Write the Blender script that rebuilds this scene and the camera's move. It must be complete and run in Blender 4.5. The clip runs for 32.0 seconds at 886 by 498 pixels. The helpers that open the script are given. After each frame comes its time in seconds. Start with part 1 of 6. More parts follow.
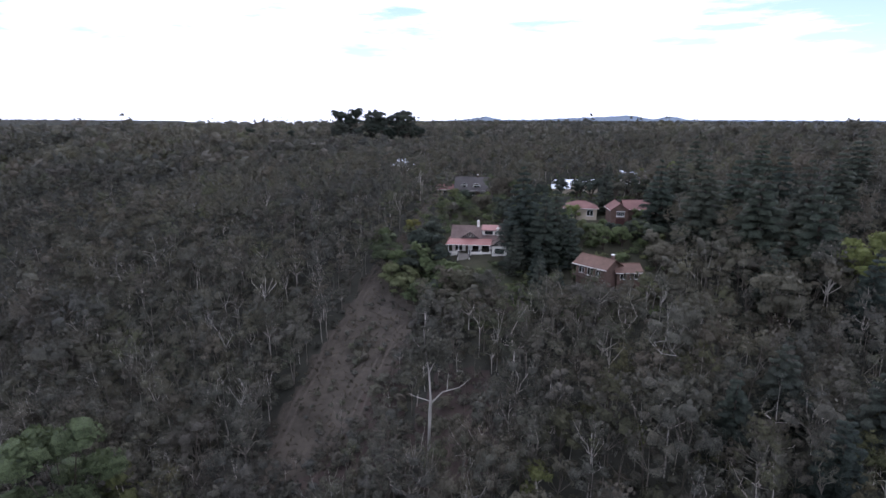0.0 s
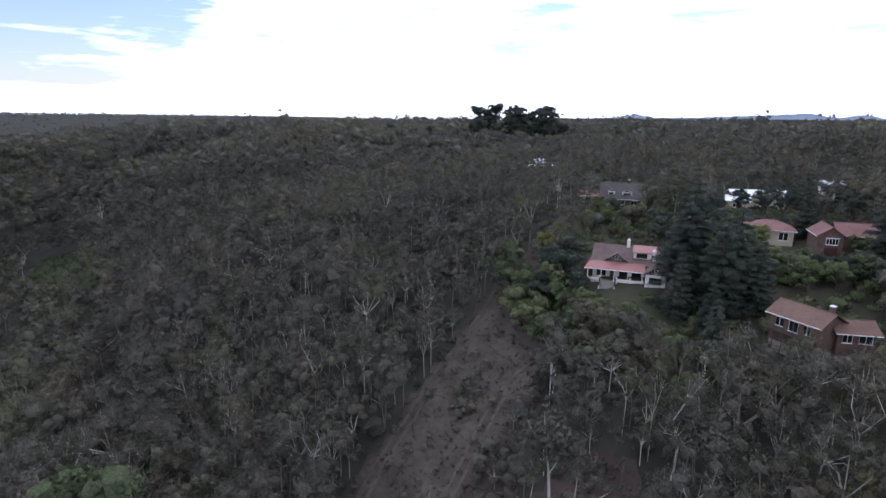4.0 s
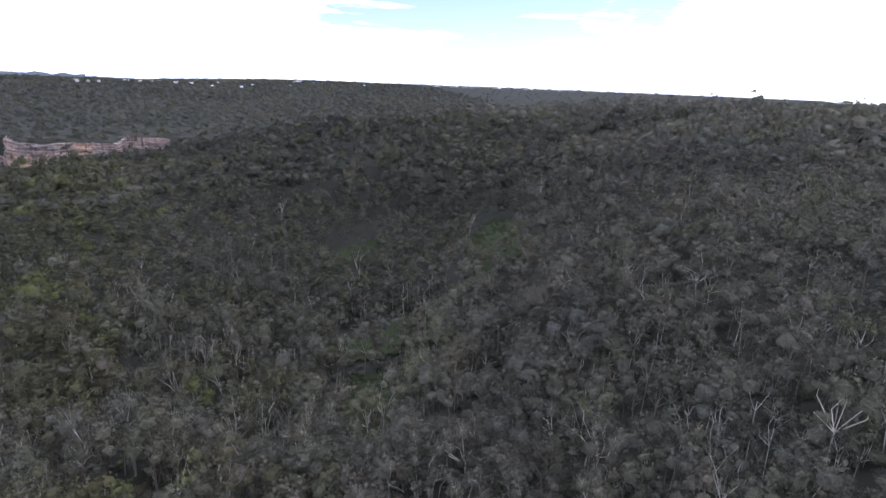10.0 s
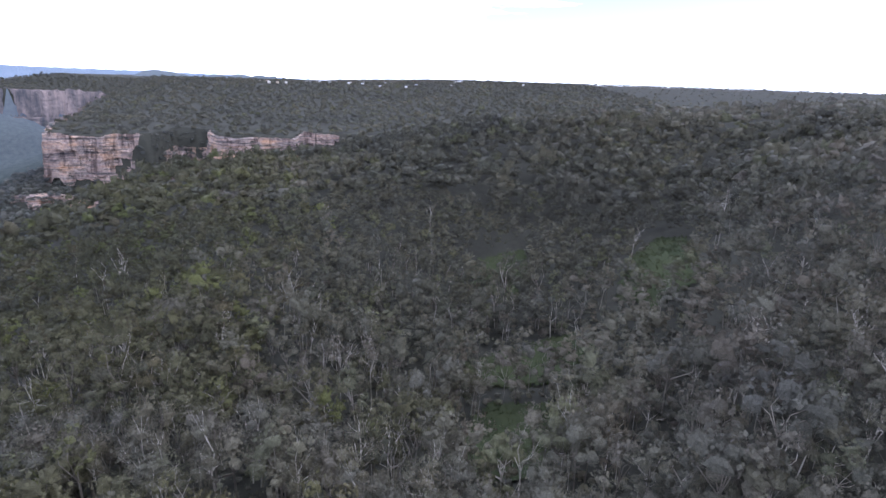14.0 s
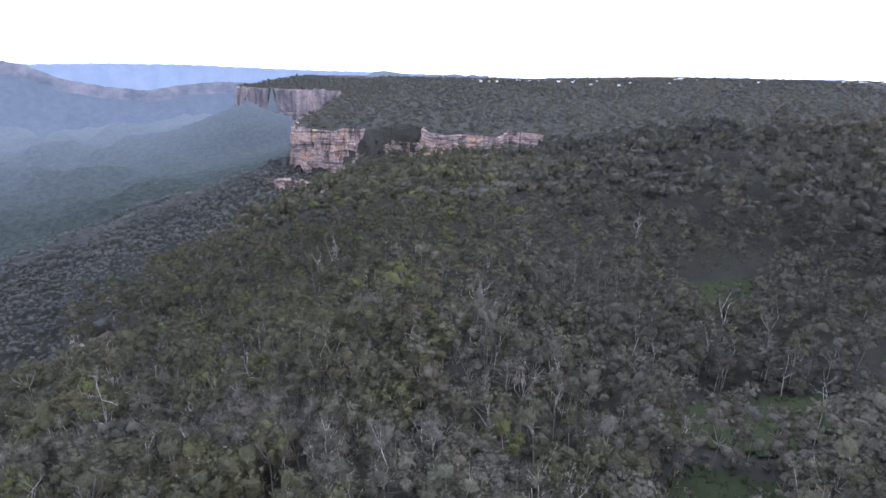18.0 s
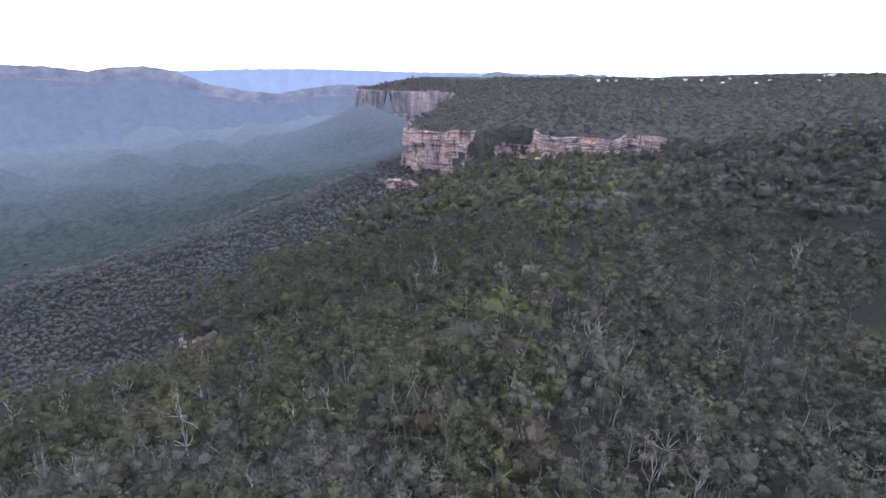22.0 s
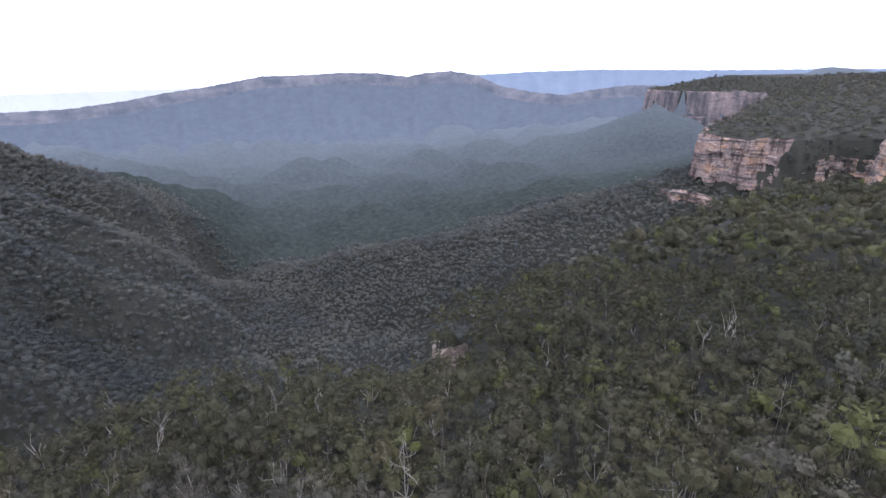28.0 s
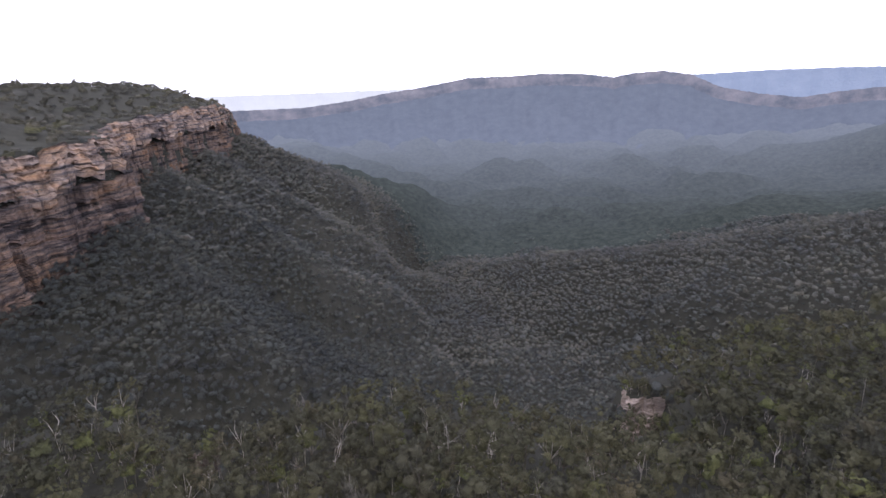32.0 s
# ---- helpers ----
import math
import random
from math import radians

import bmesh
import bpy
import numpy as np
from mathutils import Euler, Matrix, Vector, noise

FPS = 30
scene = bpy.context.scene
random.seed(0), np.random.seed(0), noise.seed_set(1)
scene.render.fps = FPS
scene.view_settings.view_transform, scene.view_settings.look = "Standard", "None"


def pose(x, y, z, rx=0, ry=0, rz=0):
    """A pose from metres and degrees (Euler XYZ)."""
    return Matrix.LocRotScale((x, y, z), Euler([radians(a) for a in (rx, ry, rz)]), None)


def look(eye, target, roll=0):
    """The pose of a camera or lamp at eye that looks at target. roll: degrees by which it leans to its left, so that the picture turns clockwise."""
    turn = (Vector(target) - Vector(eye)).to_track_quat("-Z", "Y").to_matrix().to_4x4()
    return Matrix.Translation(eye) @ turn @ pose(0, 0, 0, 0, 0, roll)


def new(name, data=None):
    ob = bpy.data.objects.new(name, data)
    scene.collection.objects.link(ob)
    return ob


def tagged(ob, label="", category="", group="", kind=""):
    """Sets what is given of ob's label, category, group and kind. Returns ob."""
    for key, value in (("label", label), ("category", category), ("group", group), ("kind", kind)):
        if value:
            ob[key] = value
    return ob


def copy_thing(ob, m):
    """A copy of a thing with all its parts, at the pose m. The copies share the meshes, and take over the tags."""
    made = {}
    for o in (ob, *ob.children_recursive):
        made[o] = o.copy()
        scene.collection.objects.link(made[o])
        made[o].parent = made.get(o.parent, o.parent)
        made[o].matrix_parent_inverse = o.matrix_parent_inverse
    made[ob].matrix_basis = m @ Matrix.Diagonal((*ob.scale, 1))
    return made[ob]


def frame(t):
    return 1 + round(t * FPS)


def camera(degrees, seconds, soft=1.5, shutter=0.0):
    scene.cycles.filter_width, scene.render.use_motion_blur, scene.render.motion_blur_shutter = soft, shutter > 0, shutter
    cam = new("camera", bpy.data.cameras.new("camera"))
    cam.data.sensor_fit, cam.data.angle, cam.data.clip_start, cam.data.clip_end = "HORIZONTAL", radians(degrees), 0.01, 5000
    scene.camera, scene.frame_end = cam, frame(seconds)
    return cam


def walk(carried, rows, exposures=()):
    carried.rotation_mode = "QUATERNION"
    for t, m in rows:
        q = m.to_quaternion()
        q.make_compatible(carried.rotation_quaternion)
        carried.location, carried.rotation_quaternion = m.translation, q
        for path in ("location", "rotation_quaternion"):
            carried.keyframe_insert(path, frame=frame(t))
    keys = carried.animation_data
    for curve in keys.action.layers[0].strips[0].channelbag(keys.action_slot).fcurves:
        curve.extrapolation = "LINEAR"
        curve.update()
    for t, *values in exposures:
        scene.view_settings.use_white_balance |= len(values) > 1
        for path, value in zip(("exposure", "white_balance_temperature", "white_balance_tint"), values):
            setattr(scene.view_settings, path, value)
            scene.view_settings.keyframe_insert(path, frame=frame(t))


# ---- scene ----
cam = camera(78.3, 32.0, 1.5)
# seconds, place of the eye, heading (degrees to the left of north), pitch and roll
PATH = [
    (0, -0.01, -0.00, 48.01, 0.75, -13.30, 0.12),
    (0.5, -0.11, 3.66, 47.83, 0.67, -13.34, -0.03),
    (1, -0.19, 7.45, 47.71, 0.58, -13.38, -0.29),
    (1.5, -0.18, 11.26, 47.54, 0.17, -13.36, -0.47),
    (2, -0.07, 15.01, 47.33, 0.58, -13.36, -0.45),
    (2.5, 0.01, 18.74, 47.14, 3.26, -13.41, -0.19),
    (3, -0.09, 22.28, 47.00, 7.57, -13.48, 0.06),
    (3.5, -0.37, 25.72, 46.87, 11.59, -13.56, 0.36),
    (4, -0.95, 29.08, 46.71, 15.27, -13.62, 0.43),
    (4.5, -1.83, 32.34, 46.68, 18.87, -13.75, 0.75),
    (6.5, -6.55, 44.22, 47.19, 27.98, -15.13, 1.60),
    (7, -8.08, 46.89, 47.14, 32.77, -15.35, 1.77),
    (7.5, -9.72, 49.34, 47.00, 37.82, -15.53, 1.90),
    (8, -11.86, 51.76, 46.80, 42.48, -15.73, 1.98),
    (8.5, -14.18, 53.91, 46.78, 47.29, -15.99, 2.08),
    (9, -16.37, 55.87, 46.80, 51.96, -16.23, 2.08),
    (9.5, -18.79, 57.47, 46.82, 55.84, -16.43, 2.08),
    (10, -21.24, 58.80, 46.77, 59.61, -16.63, 2.07),
    (10.5, -23.72, 60.11, 46.72, 63.15, -16.81, 2.08),
    (11, -26.07, 61.29, 46.70, 66.58, -16.95, 1.98),
    (11.5, -28.62, 62.28, 46.58, 69.22, -17.06, 1.90),
    (12, -31.20, 63.19, 46.49, 71.45, -17.10, 1.87),
    (12.5, -33.57, 63.87, 46.47, 72.72, -17.12, 1.83),
    (13, -35.81, 64.45, 46.52, 73.57, -17.15, 1.82),
    (13.5, -37.83, 64.94, 46.48, 74.86, -17.16, 1.78),
    (15.5, -45.21, 65.47, 46.91, 82.06, -17.38, 1.64),
    (16, -46.52, 65.64, 47.02, 88.91, -17.64, 1.51),
    (16.5, -47.94, 65.54, 47.22, 94.24, -17.83, 1.41),
    (17, -49.69, 65.37, 47.33, 95.58, -17.84, 1.27),
    (17.5, -51.78, 65.04, 47.29, 96.16, -17.85, 1.21),
    (18, -54.13, 64.78, 47.21, 96.60, -17.83, 1.11),
    (18.5, -56.69, 64.46, 47.18, 96.97, -17.83, 1.08),
    (19, -59.64, 63.83, 47.24, 97.03, -17.81, 1.00),
    (19.5, -62.88, 63.27, 47.26, 97.08, -17.78, 0.93),
    (20, -66.24, 62.81, 47.28, 98.30, -17.82, 0.77),
    (20.5, -69.51, 62.56, 47.25, 100.76, -17.87, 0.59),
    (21, -72.84, 62.05, 46.99, 103.49, -17.87, 0.41),
    (21.5, -76.26, 60.92, 46.78, 105.72, -17.88, 0.29),
    (22, -79.63, 59.66, 46.46, 108.25, -17.87, 0.18),
    (22.5, -82.94, 58.49, 46.29, 110.68, -17.87, 0.03),
    (23, -86.16, 57.18, 46.30, 112.90, -17.89, -0.12),
    (23.5, -89.13, 55.80, 46.39, 115.10, -17.90, -0.26),
    (24, -91.94, 54.40, 46.54, 117.50, -17.89, -0.37),
    (24.5, -94.69, 52.89, 46.67, 119.85, -17.88, -0.45),
    (26.5, -105.63, 45.30, 46.87, 128.86, -17.73, -0.65),
    (27, -108.04, 43.27, 47.10, 131.49, -17.68, -0.83),
    (27.5, -109.99, 41.49, 47.38, 134.35, -17.62, -1.05),
    (28, -111.54, 39.69, 47.77, 137.09, -17.56, -1.11),
    (28.5, -112.67, 37.63, 48.29, 140.12, -17.49, -1.26),
    (29, -113.58, 35.30, 48.94, 143.18, -17.43, -1.28),
    (29.5, -114.43, 32.77, 49.72, 145.96, -17.35, -1.40),
    (30, -115.51, 30.10, 50.57, 149.19, -17.27, -1.44),
    (30.5, -116.97, 27.38, 51.40, 152.53, -17.22, -1.51),
    (31, -118.68, 24.63, 51.69, 155.19, -17.17, -1.34),
    (31.5, -120.14, 21.99, 52.87, 156.49, -17.13, -1.36),
    (32, -121.35, 19.46, 53.48, 157.35, -17.09, -1.49),
]


def flown(x, y, z, heading, pitch, roll):
    h, p = radians(heading), radians(pitch)
    return look((x, y, z), (x - 50 * math.sin(h) * math.cos(p), y + 50 * math.cos(h) * math.cos(p), z + 50 * math.sin(p)), roll)


EXPOSURES = [(0, -0.2, 6120, 13), (4, -0.18, 6120, 13), (7, -0.06, 6020, 13), (10, 0.22, 6020, 13), (13, 0.55, 5920, 14), (19, 0.7, 5770, 15), (23, 0.65, 5770, 15),
             (27, 0.55, 6120, 14), (30, 0.38, 6470, 17), (32, 0.33, 6620, 18)]
walk(cam, [(t, flown(*row)) for t, *row in PATH], EXPOSURES)

# ---- sky and sun: a bright broken overcast ----
SUN_HEIGHT, SUN_FROM = 50.0, 12.0  # degrees up, degrees clockwise from north
world = bpy.data.worlds.new("sky")
scene.world = world
world.use_nodes = True
nt = world.node_tree
nt.nodes.clear()
out_w = nt.nodes.new("ShaderNodeOutputWorld")
sky = nt.nodes.new("ShaderNodeTexSky")
sky.sky_type, sky.sun_disc = "NISHITA", False
sky.sun_elevation, sky.sun_rotation = radians(SUN_HEIGHT), radians(SUN_FROM)
sky.dust_density, sky.air_density = 0.4, 1.2
blue = nt.nodes.new("ShaderNodeBackground")
blue.inputs[1].default_value = 0.2
cool = nt.nodes.new("ShaderNodeMix")
cool.data_type, cool.blend_type = "RGBA", "MULTIPLY"
cool.inputs[0].default_value, cool.inputs[7].default_value = 1.0, (0.74, 0.74, 1.14, 1)
nt.links.new(sky.outputs[0], cool.inputs[6])
nt.links.new(cool.outputs[2], blue.inputs[0])
coord = nt.nodes.new("ShaderNodeTexCoord")
flat = nt.nodes.new("ShaderNodeMapping")
flat.inputs["Scale"].default_value = (1.0, 1.0, 7.0)
flat.inputs["Rotation"].default_value = (0.0, 0.0, radians(-33))
flat.inputs["Location"].default_value = (1.7, 0.45, 0.0)
nt.links.new(coord.outputs["Generated"], flat.inputs[0])
puffs = nt.nodes.new("ShaderNodeTexNoise")
puffs.inputs["Scale"].default_value, puffs.inputs["Detail"].default_value, puffs.inputs["Roughness"].default_value = 4.2, 8.0, 0.58
nt.links.new(flat.outputs[0], puffs.inputs["Vector"])
cover = nt.nodes.new("ShaderNodeValToRGB")
cover.color_ramp.elements[0].position, cover.color_ramp.elements[1].position = 0.36, 0.46
rise = nt.nodes.new("ShaderNodeSeparateXYZ")
nt.links.new(coord.outputs["Generated"], rise.inputs[0])
low = nt.nodes.new("ShaderNodeMapRange")
for k, v in zip((1, 2, 3, 4), (0.0, 0.12, 0.3, 0.0)):
    low.inputs[k].default_value = v
nt.links.new(rise.outputs["Z"], low.inputs[0])
thick = nt.nodes.new("ShaderNodeMath")
nt.links.new(puffs.outputs[0], thick.inputs[0])
nt.links.new(low.outputs[0], thick.inputs[1])
# two thin places in the cloud, north-west and north-north-east
depth = thick.outputs[0]
for heading, height, most in ((55, 7.5, 0.27), (-40, 9.0, 0.16)):
    a_, h_ = radians(heading), radians(height)
    near_ = nt.nodes.new("ShaderNodeVectorMath")
    near_.operation = "DOT_PRODUCT"
    near_.inputs[1].default_value = (-math.sin(a_) * math.cos(h_), math.cos(a_) * math.cos(h_), math.sin(h_))
    nt.links.new(coord.outputs["Generated"], near_.inputs[0])
    thin = nt.nodes.new("ShaderNodeMapRange")
    for k, v in zip((1, 2, 3, 4), (math.cos(radians(19)), 1.0, 0.0, most)):
        thin.inputs[k].default_value = v
    nt.links.new(near_.outputs["Value"], thin.inputs[0])
    less = nt.nodes.new("ShaderNodeMath")
    less.operation = "SUBTRACT"
    nt.links.new(depth, less.inputs[0])
    nt.links.new(thin.outputs[0], less.inputs[1])
    depth = less.outputs[0]
nt.links.new(depth, cover.inputs[0])
cloud = nt.nodes.new("ShaderNodeBackground")
cloud.inputs[0].default_value, cloud.inputs[1].default_value = (0.92, 0.955, 1.14, 1), 1.72
mixed = nt.nodes.new("ShaderNodeMixShader")
nt.links.new(cover.outputs[0], mixed.inputs[0])
nt.links.new(blue.outputs[0], mixed.inputs[1])
nt.links.new(cloud.outputs[0], mixed.inputs[2])
nt.links.new(mixed.outputs[0], out_w.inputs[0])

sun = new("sun", bpy.data.lights.new("sun", "SUN"))
sun.data.energy, sun.data.angle, sun.data.color = 0.85, radians(32), (1.0, 0.93, 0.84)
_h, _a = radians(SUN_HEIGHT), radians(SUN_FROM)
sun.matrix_world = look((0, 0, 400), (-math.sin(_a) * math.cos(_h), -math.cos(_a) * math.cos(_h), 400 - math.sin(_h)))

# ---- materials ----
def shade(name, rough=0.8, spec=0.2):
    m = bpy.data.materials.new(name)
    m.use_nodes = True
    b = m.node_tree.nodes["Principled BSDF"]
    b.inputs["Roughness"].default_value = rough
    b.inputs["Specular IOR Level"].default_value = spec
    return m, m.node_tree, b


def ramp(t, source, stops):
    r = t.nodes.new("ShaderNodeValToRGB")
    e = r.color_ramp.elements
    while len(e) < len(stops):
        e.new(0.5)
    for el, (at, colour) in zip(e, stops):
        el.position, el.color = at, (*colour, 1)
    t.links.new(source, r.inputs[0])
    return r.outputs[0]


def grain(t, size, detail=4.0, rough=0.55, stretch=(1, 1, 1), space="Position"):
    """Noise with features of about that many metres."""
    if space == "Position":
        src = t.nodes.new("ShaderNodeNewGeometry").outputs["Position"]
    else:
        src = t.nodes.new("ShaderNodeTexCoord").outputs["Object"]
    mp = t.nodes.new("ShaderNodeMapping")
    mp.inputs["Scale"].default_value = [s / size for s in stretch]
    t.links.new(src, mp.inputs[0])
    n = t.nodes.new("ShaderNodeTexNoise")
    n.inputs["Scale"].default_value, n.inputs["Detail"].default_value, n.inputs["Roughness"].default_value = 1.0, detail, rough
    t.links.new(mp.outputs[0], n.inputs["Vector"])
    return n.outputs[0]


def calc(t, how, a, b):
    n = t.nodes.new("ShaderNodeMath")
    n.operation = how
    for k, v in enumerate((a, b)):
        if isinstance(v, (int, float)):
            n.inputs[k].default_value = v
        else:
            t.links.new(v, n.inputs[k])
    return n.outputs[0]


def blend(t, how, fac, a, b):
    n = t.nodes.new("ShaderNodeMix")
    n.data_type, n.blend_type = "RGBA", how
    for k, v in ((0, fac), (6, a), (7, b)):
        if isinstance(v, (int, float)):
            n.inputs[k].default_value = v
        elif isinstance(v, tuple):
            n.inputs[k].default_value = (*v, 1)
        else:
            t.links.new(v, n.inputs[k])
    return n.outputs[2]


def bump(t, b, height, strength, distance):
    n = t.nodes.new("ShaderNodeBump")
    n.inputs["Strength"].default_value, n.inputs["Distance"].default_value = strength, distance
    t.links.new(height, n.inputs["Height"])
    t.links.new(n.outputs[0], b.inputs["Normal"])


def plain(name, low, high, size=0.6, rough=0.8, spec=0.25, relief=0.0, stretch=(1, 1, 1)):
    """Two tones of one stuff, mixed by coarse and fine noise."""
    m, t, b = shade(name, rough, spec)
    n = calc(t, "ADD", calc(t, "MULTIPLY", grain(t, size * 6, 3), 0.55), calc(t, "MULTIPLY", grain(t, size, 5, 0.6, stretch), 0.45))
    t.links.new(ramp(t, n, [(0.35, low), (0.65, high)]), b.inputs["Base Color"])
    if relief:
        bump(t, b, grain(t, size, 5, 0.6, stretch), 0.6, relief)
    return m


def foliage(name, stops, fine=0.3, contrast=1.0, level=0.0):
    """Leaves: each tree has its own tone, each spray of leaves its own lightness."""
    m, t, b = shade(name, 0.65, 0.15)
    tone = t.nodes.new("ShaderNodeAttribute")
    tone.attribute_name = "tone"
    own = t.nodes.new("ShaderNodeObjectInfo").outputs["Random"]
    pick = calc(t, "FRACT", calc(t, "ADD", tone.outputs["Fac"], own), 0)
    colour = ramp(t, pick, stops)
    light = ramp(t, grain(t, fine * 1.5, 3, 0.65), [(0.32, (0.74, 0.74, 0.76)), (0.68, (1.26, 1.26, 1.22))])
    colour = blend(t, "MULTIPLY", 1.0, colour, light)
    specks = ramp(t, grain(t, fine * 0.4, 2, 0.6), [(0.34, (1 - 0.34 * contrast,) * 3), (0.66, (1 + 0.36 * contrast,) * 3)])
    colour = blend(t, "MULTIPLY", 1.0, colour, specks)
    patch = ramp(t, grain(t, 45, 3), [(0.3, (0.87, 0.87, 0.9)), (0.7, (1.12, 1.13, 1.06))])
    colour = blend(t, "MULTIPLY", 1.0, colour, patch)
    stand_tone = ramp(t, grain(t, 210, 4), [(0.36, (0.8, 0.82, 0.86)), (0.64, (1.2, 1.17, 1.1))])
    colour = blend(t, "MULTIPLY", 1.0, colour, stand_tone)
    t.links.new(colour, b.inputs["Base Color"])
    dome = t.nodes.new("ShaderNodeAttribute")
    dome.attribute_name = "dome"
    turn = t.nodes.new("ShaderNodeVectorTransform")
    turn.vector_type, turn.convert_from, turn.convert_to = "NORMAL", "OBJECT", "WORLD"
    t.links.new(dome.outputs["Vector"], turn.inputs[0])
    ruffle = t.nodes.new("ShaderNodeBump")
    ruffle.inputs["Strength"].default_value, ruffle.inputs["Distance"].default_value = 0.5, fine * 0.9
    t.links.new(grain(t, fine * 1.3, 2, 0.6), ruffle.inputs["Height"])
    lift = t.nodes.new("ShaderNodeVectorMath")
    lift.operation = "ADD"
    t.links.new(turn.outputs[0], lift.inputs[0])
    lift.inputs[1].default_value = (0, 0, level)
    even = t.nodes.new("ShaderNodeVectorMath")
    even.operation = "NORMALIZE"
    t.links.new(lift.outputs[0], even.inputs[0])
    t.links.new(even.outputs[0], ruffle.inputs["Normal"])
    t.links.new(ruffle.outputs[0], b.inputs["Normal"])
    # thin leaves let some light through
    glow = t.nodes.new("ShaderNodeBsdfTranslucent")
    both = t.nodes.new("ShaderNodeMixShader")
    both.inputs[0].default_value = 0.32
    t.links.new(colour, glow.inputs[0])
    t.links.new(b.outputs[0], both.inputs[1])
    t.links.new(glow.outputs[0], both.inputs[2])
    # a spray is no solid piece: gaps between its leaves
    rise = t.nodes.new("ShaderNodeSeparateXYZ")
    t.links.new(dome.outputs["Vector"], rise.inputs[0])
    dense = calc(t, "ADD", grain(t, fine * 0.5, 3, 0.65), calc(t, "MULTIPLY", calc(t, "SUBTRACT", rise.outputs["Z"], 0.72), 0.24))
    gaps = ramp(t, dense, [(0.405, (0, 0, 0)), (0.465, (1, 1, 1))])
    clear = t.nodes.new("ShaderNodeBsdfTransparent")
    airy = t.nodes.new("ShaderNodeMixShader")
    t.links.new(gaps, airy.inputs[0])
    t.links.new(clear.outputs[0], airy.inputs[1])
    t.links.new(both.outputs[0], airy.inputs[2])
    t.links.new(airy.outputs[0], t.nodes["Material Output"].inputs[0])
    return m


GUM_TONES = [(0.0, (0.102, 0.097, 0.082)), (0.14, (0.109, 0.104, 0.076)), (0.28, (0.092, 0.092, 0.079)), (0.42, (0.099, 0.096, 0.075)), (0.54, (0.114, 0.103, 0.085)),
             (0.66, (0.086, 0.086, 0.074)), (0.78, (0.102, 0.098, 0.070)), (0.88, (0.111, 0.097, 0.078)), (0.95, (0.093, 0.096, 0.070)), (0.99, (0.102, 0.106, 0.064))]
LEAF = foliage("eucalypt_leaves", GUM_TONES, contrast=0.95)
FRESH_LEAF = foliage("spur_leaves", [(0.0, (0.082, 0.079, 0.049)), (0.2, (0.078, 0.076, 0.045)), (0.4, (0.069, 0.069, 0.045)), (0.58, (0.086, 0.083, 0.043)), (0.7, (0.061, 0.063, 0.049)),
                                     (0.82, (0.087, 0.076, 0.046)), (0.93, (0.089, 0.094, 0.043)), (0.98, (0.099, 0.108, 0.041))])
DAMP_LEAF = foliage("gully_leaves", [(0.0, (0.075, 0.072, 0.055)), (0.3, (0.065, 0.065, 0.053)), (0.6, (0.081, 0.076, 0.053)), (0.85, (0.059, 0.060, 0.050)), (0.97, (0.083, 0.084, 0.047))])
# air haze put into leaf colour: pale bluish far off, darker bluish in the gorge
HAZED_LEAF = foliage("hazed_eucalypt_leaves", [(0.0, (0.116, 0.117, 0.107)), (0.25, (0.101, 0.106, 0.102)), (0.5, (0.118, 0.115, 0.099)), (0.75, (0.090, 0.099, 0.100)), (1.0, (0.110, 0.115, 0.105))], 0.7, 0.3, 1.2)
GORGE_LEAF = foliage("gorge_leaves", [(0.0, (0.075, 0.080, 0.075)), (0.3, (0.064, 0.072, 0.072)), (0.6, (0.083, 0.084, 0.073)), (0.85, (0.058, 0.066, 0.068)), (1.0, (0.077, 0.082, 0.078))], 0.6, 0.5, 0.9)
DARK_LEAF = foliage("conifer_needles", [(0.0, (0.038, 0.051, 0.043)), (0.5, (0.049, 0.061, 0.047)), (1.0, (0.058, 0.066, 0.053))])
GREEN_LEAF = foliage("garden_leaves", [(0.0, (0.081, 0.105, 0.052)), (0.4, (0.112, 0.140, 0.067)), (0.7, (0.068, 0.084, 0.049)), (1.0, (0.147, 0.160, 0.079))])
YELLOW_LEAF = foliage("autumn_leaves", [(0.0, (0.196, 0.178, 0.052)), (0.5, (0.149, 0.155, 0.052)), (1.0, (0.218, 0.190, 0.069))])
SEDGE = foliage("sedge_leaves", [(0.0, (0.040, 0.056, 0.023)), (0.5, (0.054, 0.070, 0.029)), (1.0, (0.068, 0.076, 0.038))])
STRAW = foliage("dry_grass", [(0.0, (0.13, 0.108, 0.08)), (0.5, (0.16, 0.135, 0.10)), (1.0, (0.09, 0.085, 0.055))])


def gum_bark():
    """Smooth gum bark: most stems grey-brown, some pale cream."""
    m, t, b = shade("gum_bark", 0.8, 0.2)
    tone = t.nodes.new("ShaderNodeAttribute")
    tone.attribute_name = "tone"
    own = t.nodes.new("ShaderNodeObjectInfo").outputs["Random"]
    pick = calc(t, "FRACT", calc(t, "MULTIPLY", calc(t, "ADD", tone.outputs["Fac"], own), 7.0), 0)
    colour = ramp(t, pick, [(0.0, (0.10, 0.088, 0.075)), (0.5, (0.16, 0.145, 0.125)), (0.7, (0.27, 0.25, 0.22)), (0.9, (0.46, 0.43, 0.39))])
    scars = ramp(t, grain(t, 0.8, 4, 0.6, (1, 1, 0.3)), [(0.3, (0.7, 0.68, 0.66)), (0.7, (1.15, 1.15, 1.12))])
    t.links.new(blend(t, "MULTIPLY", 1.0, colour, scars), b.inputs["Base Color"])
    return m


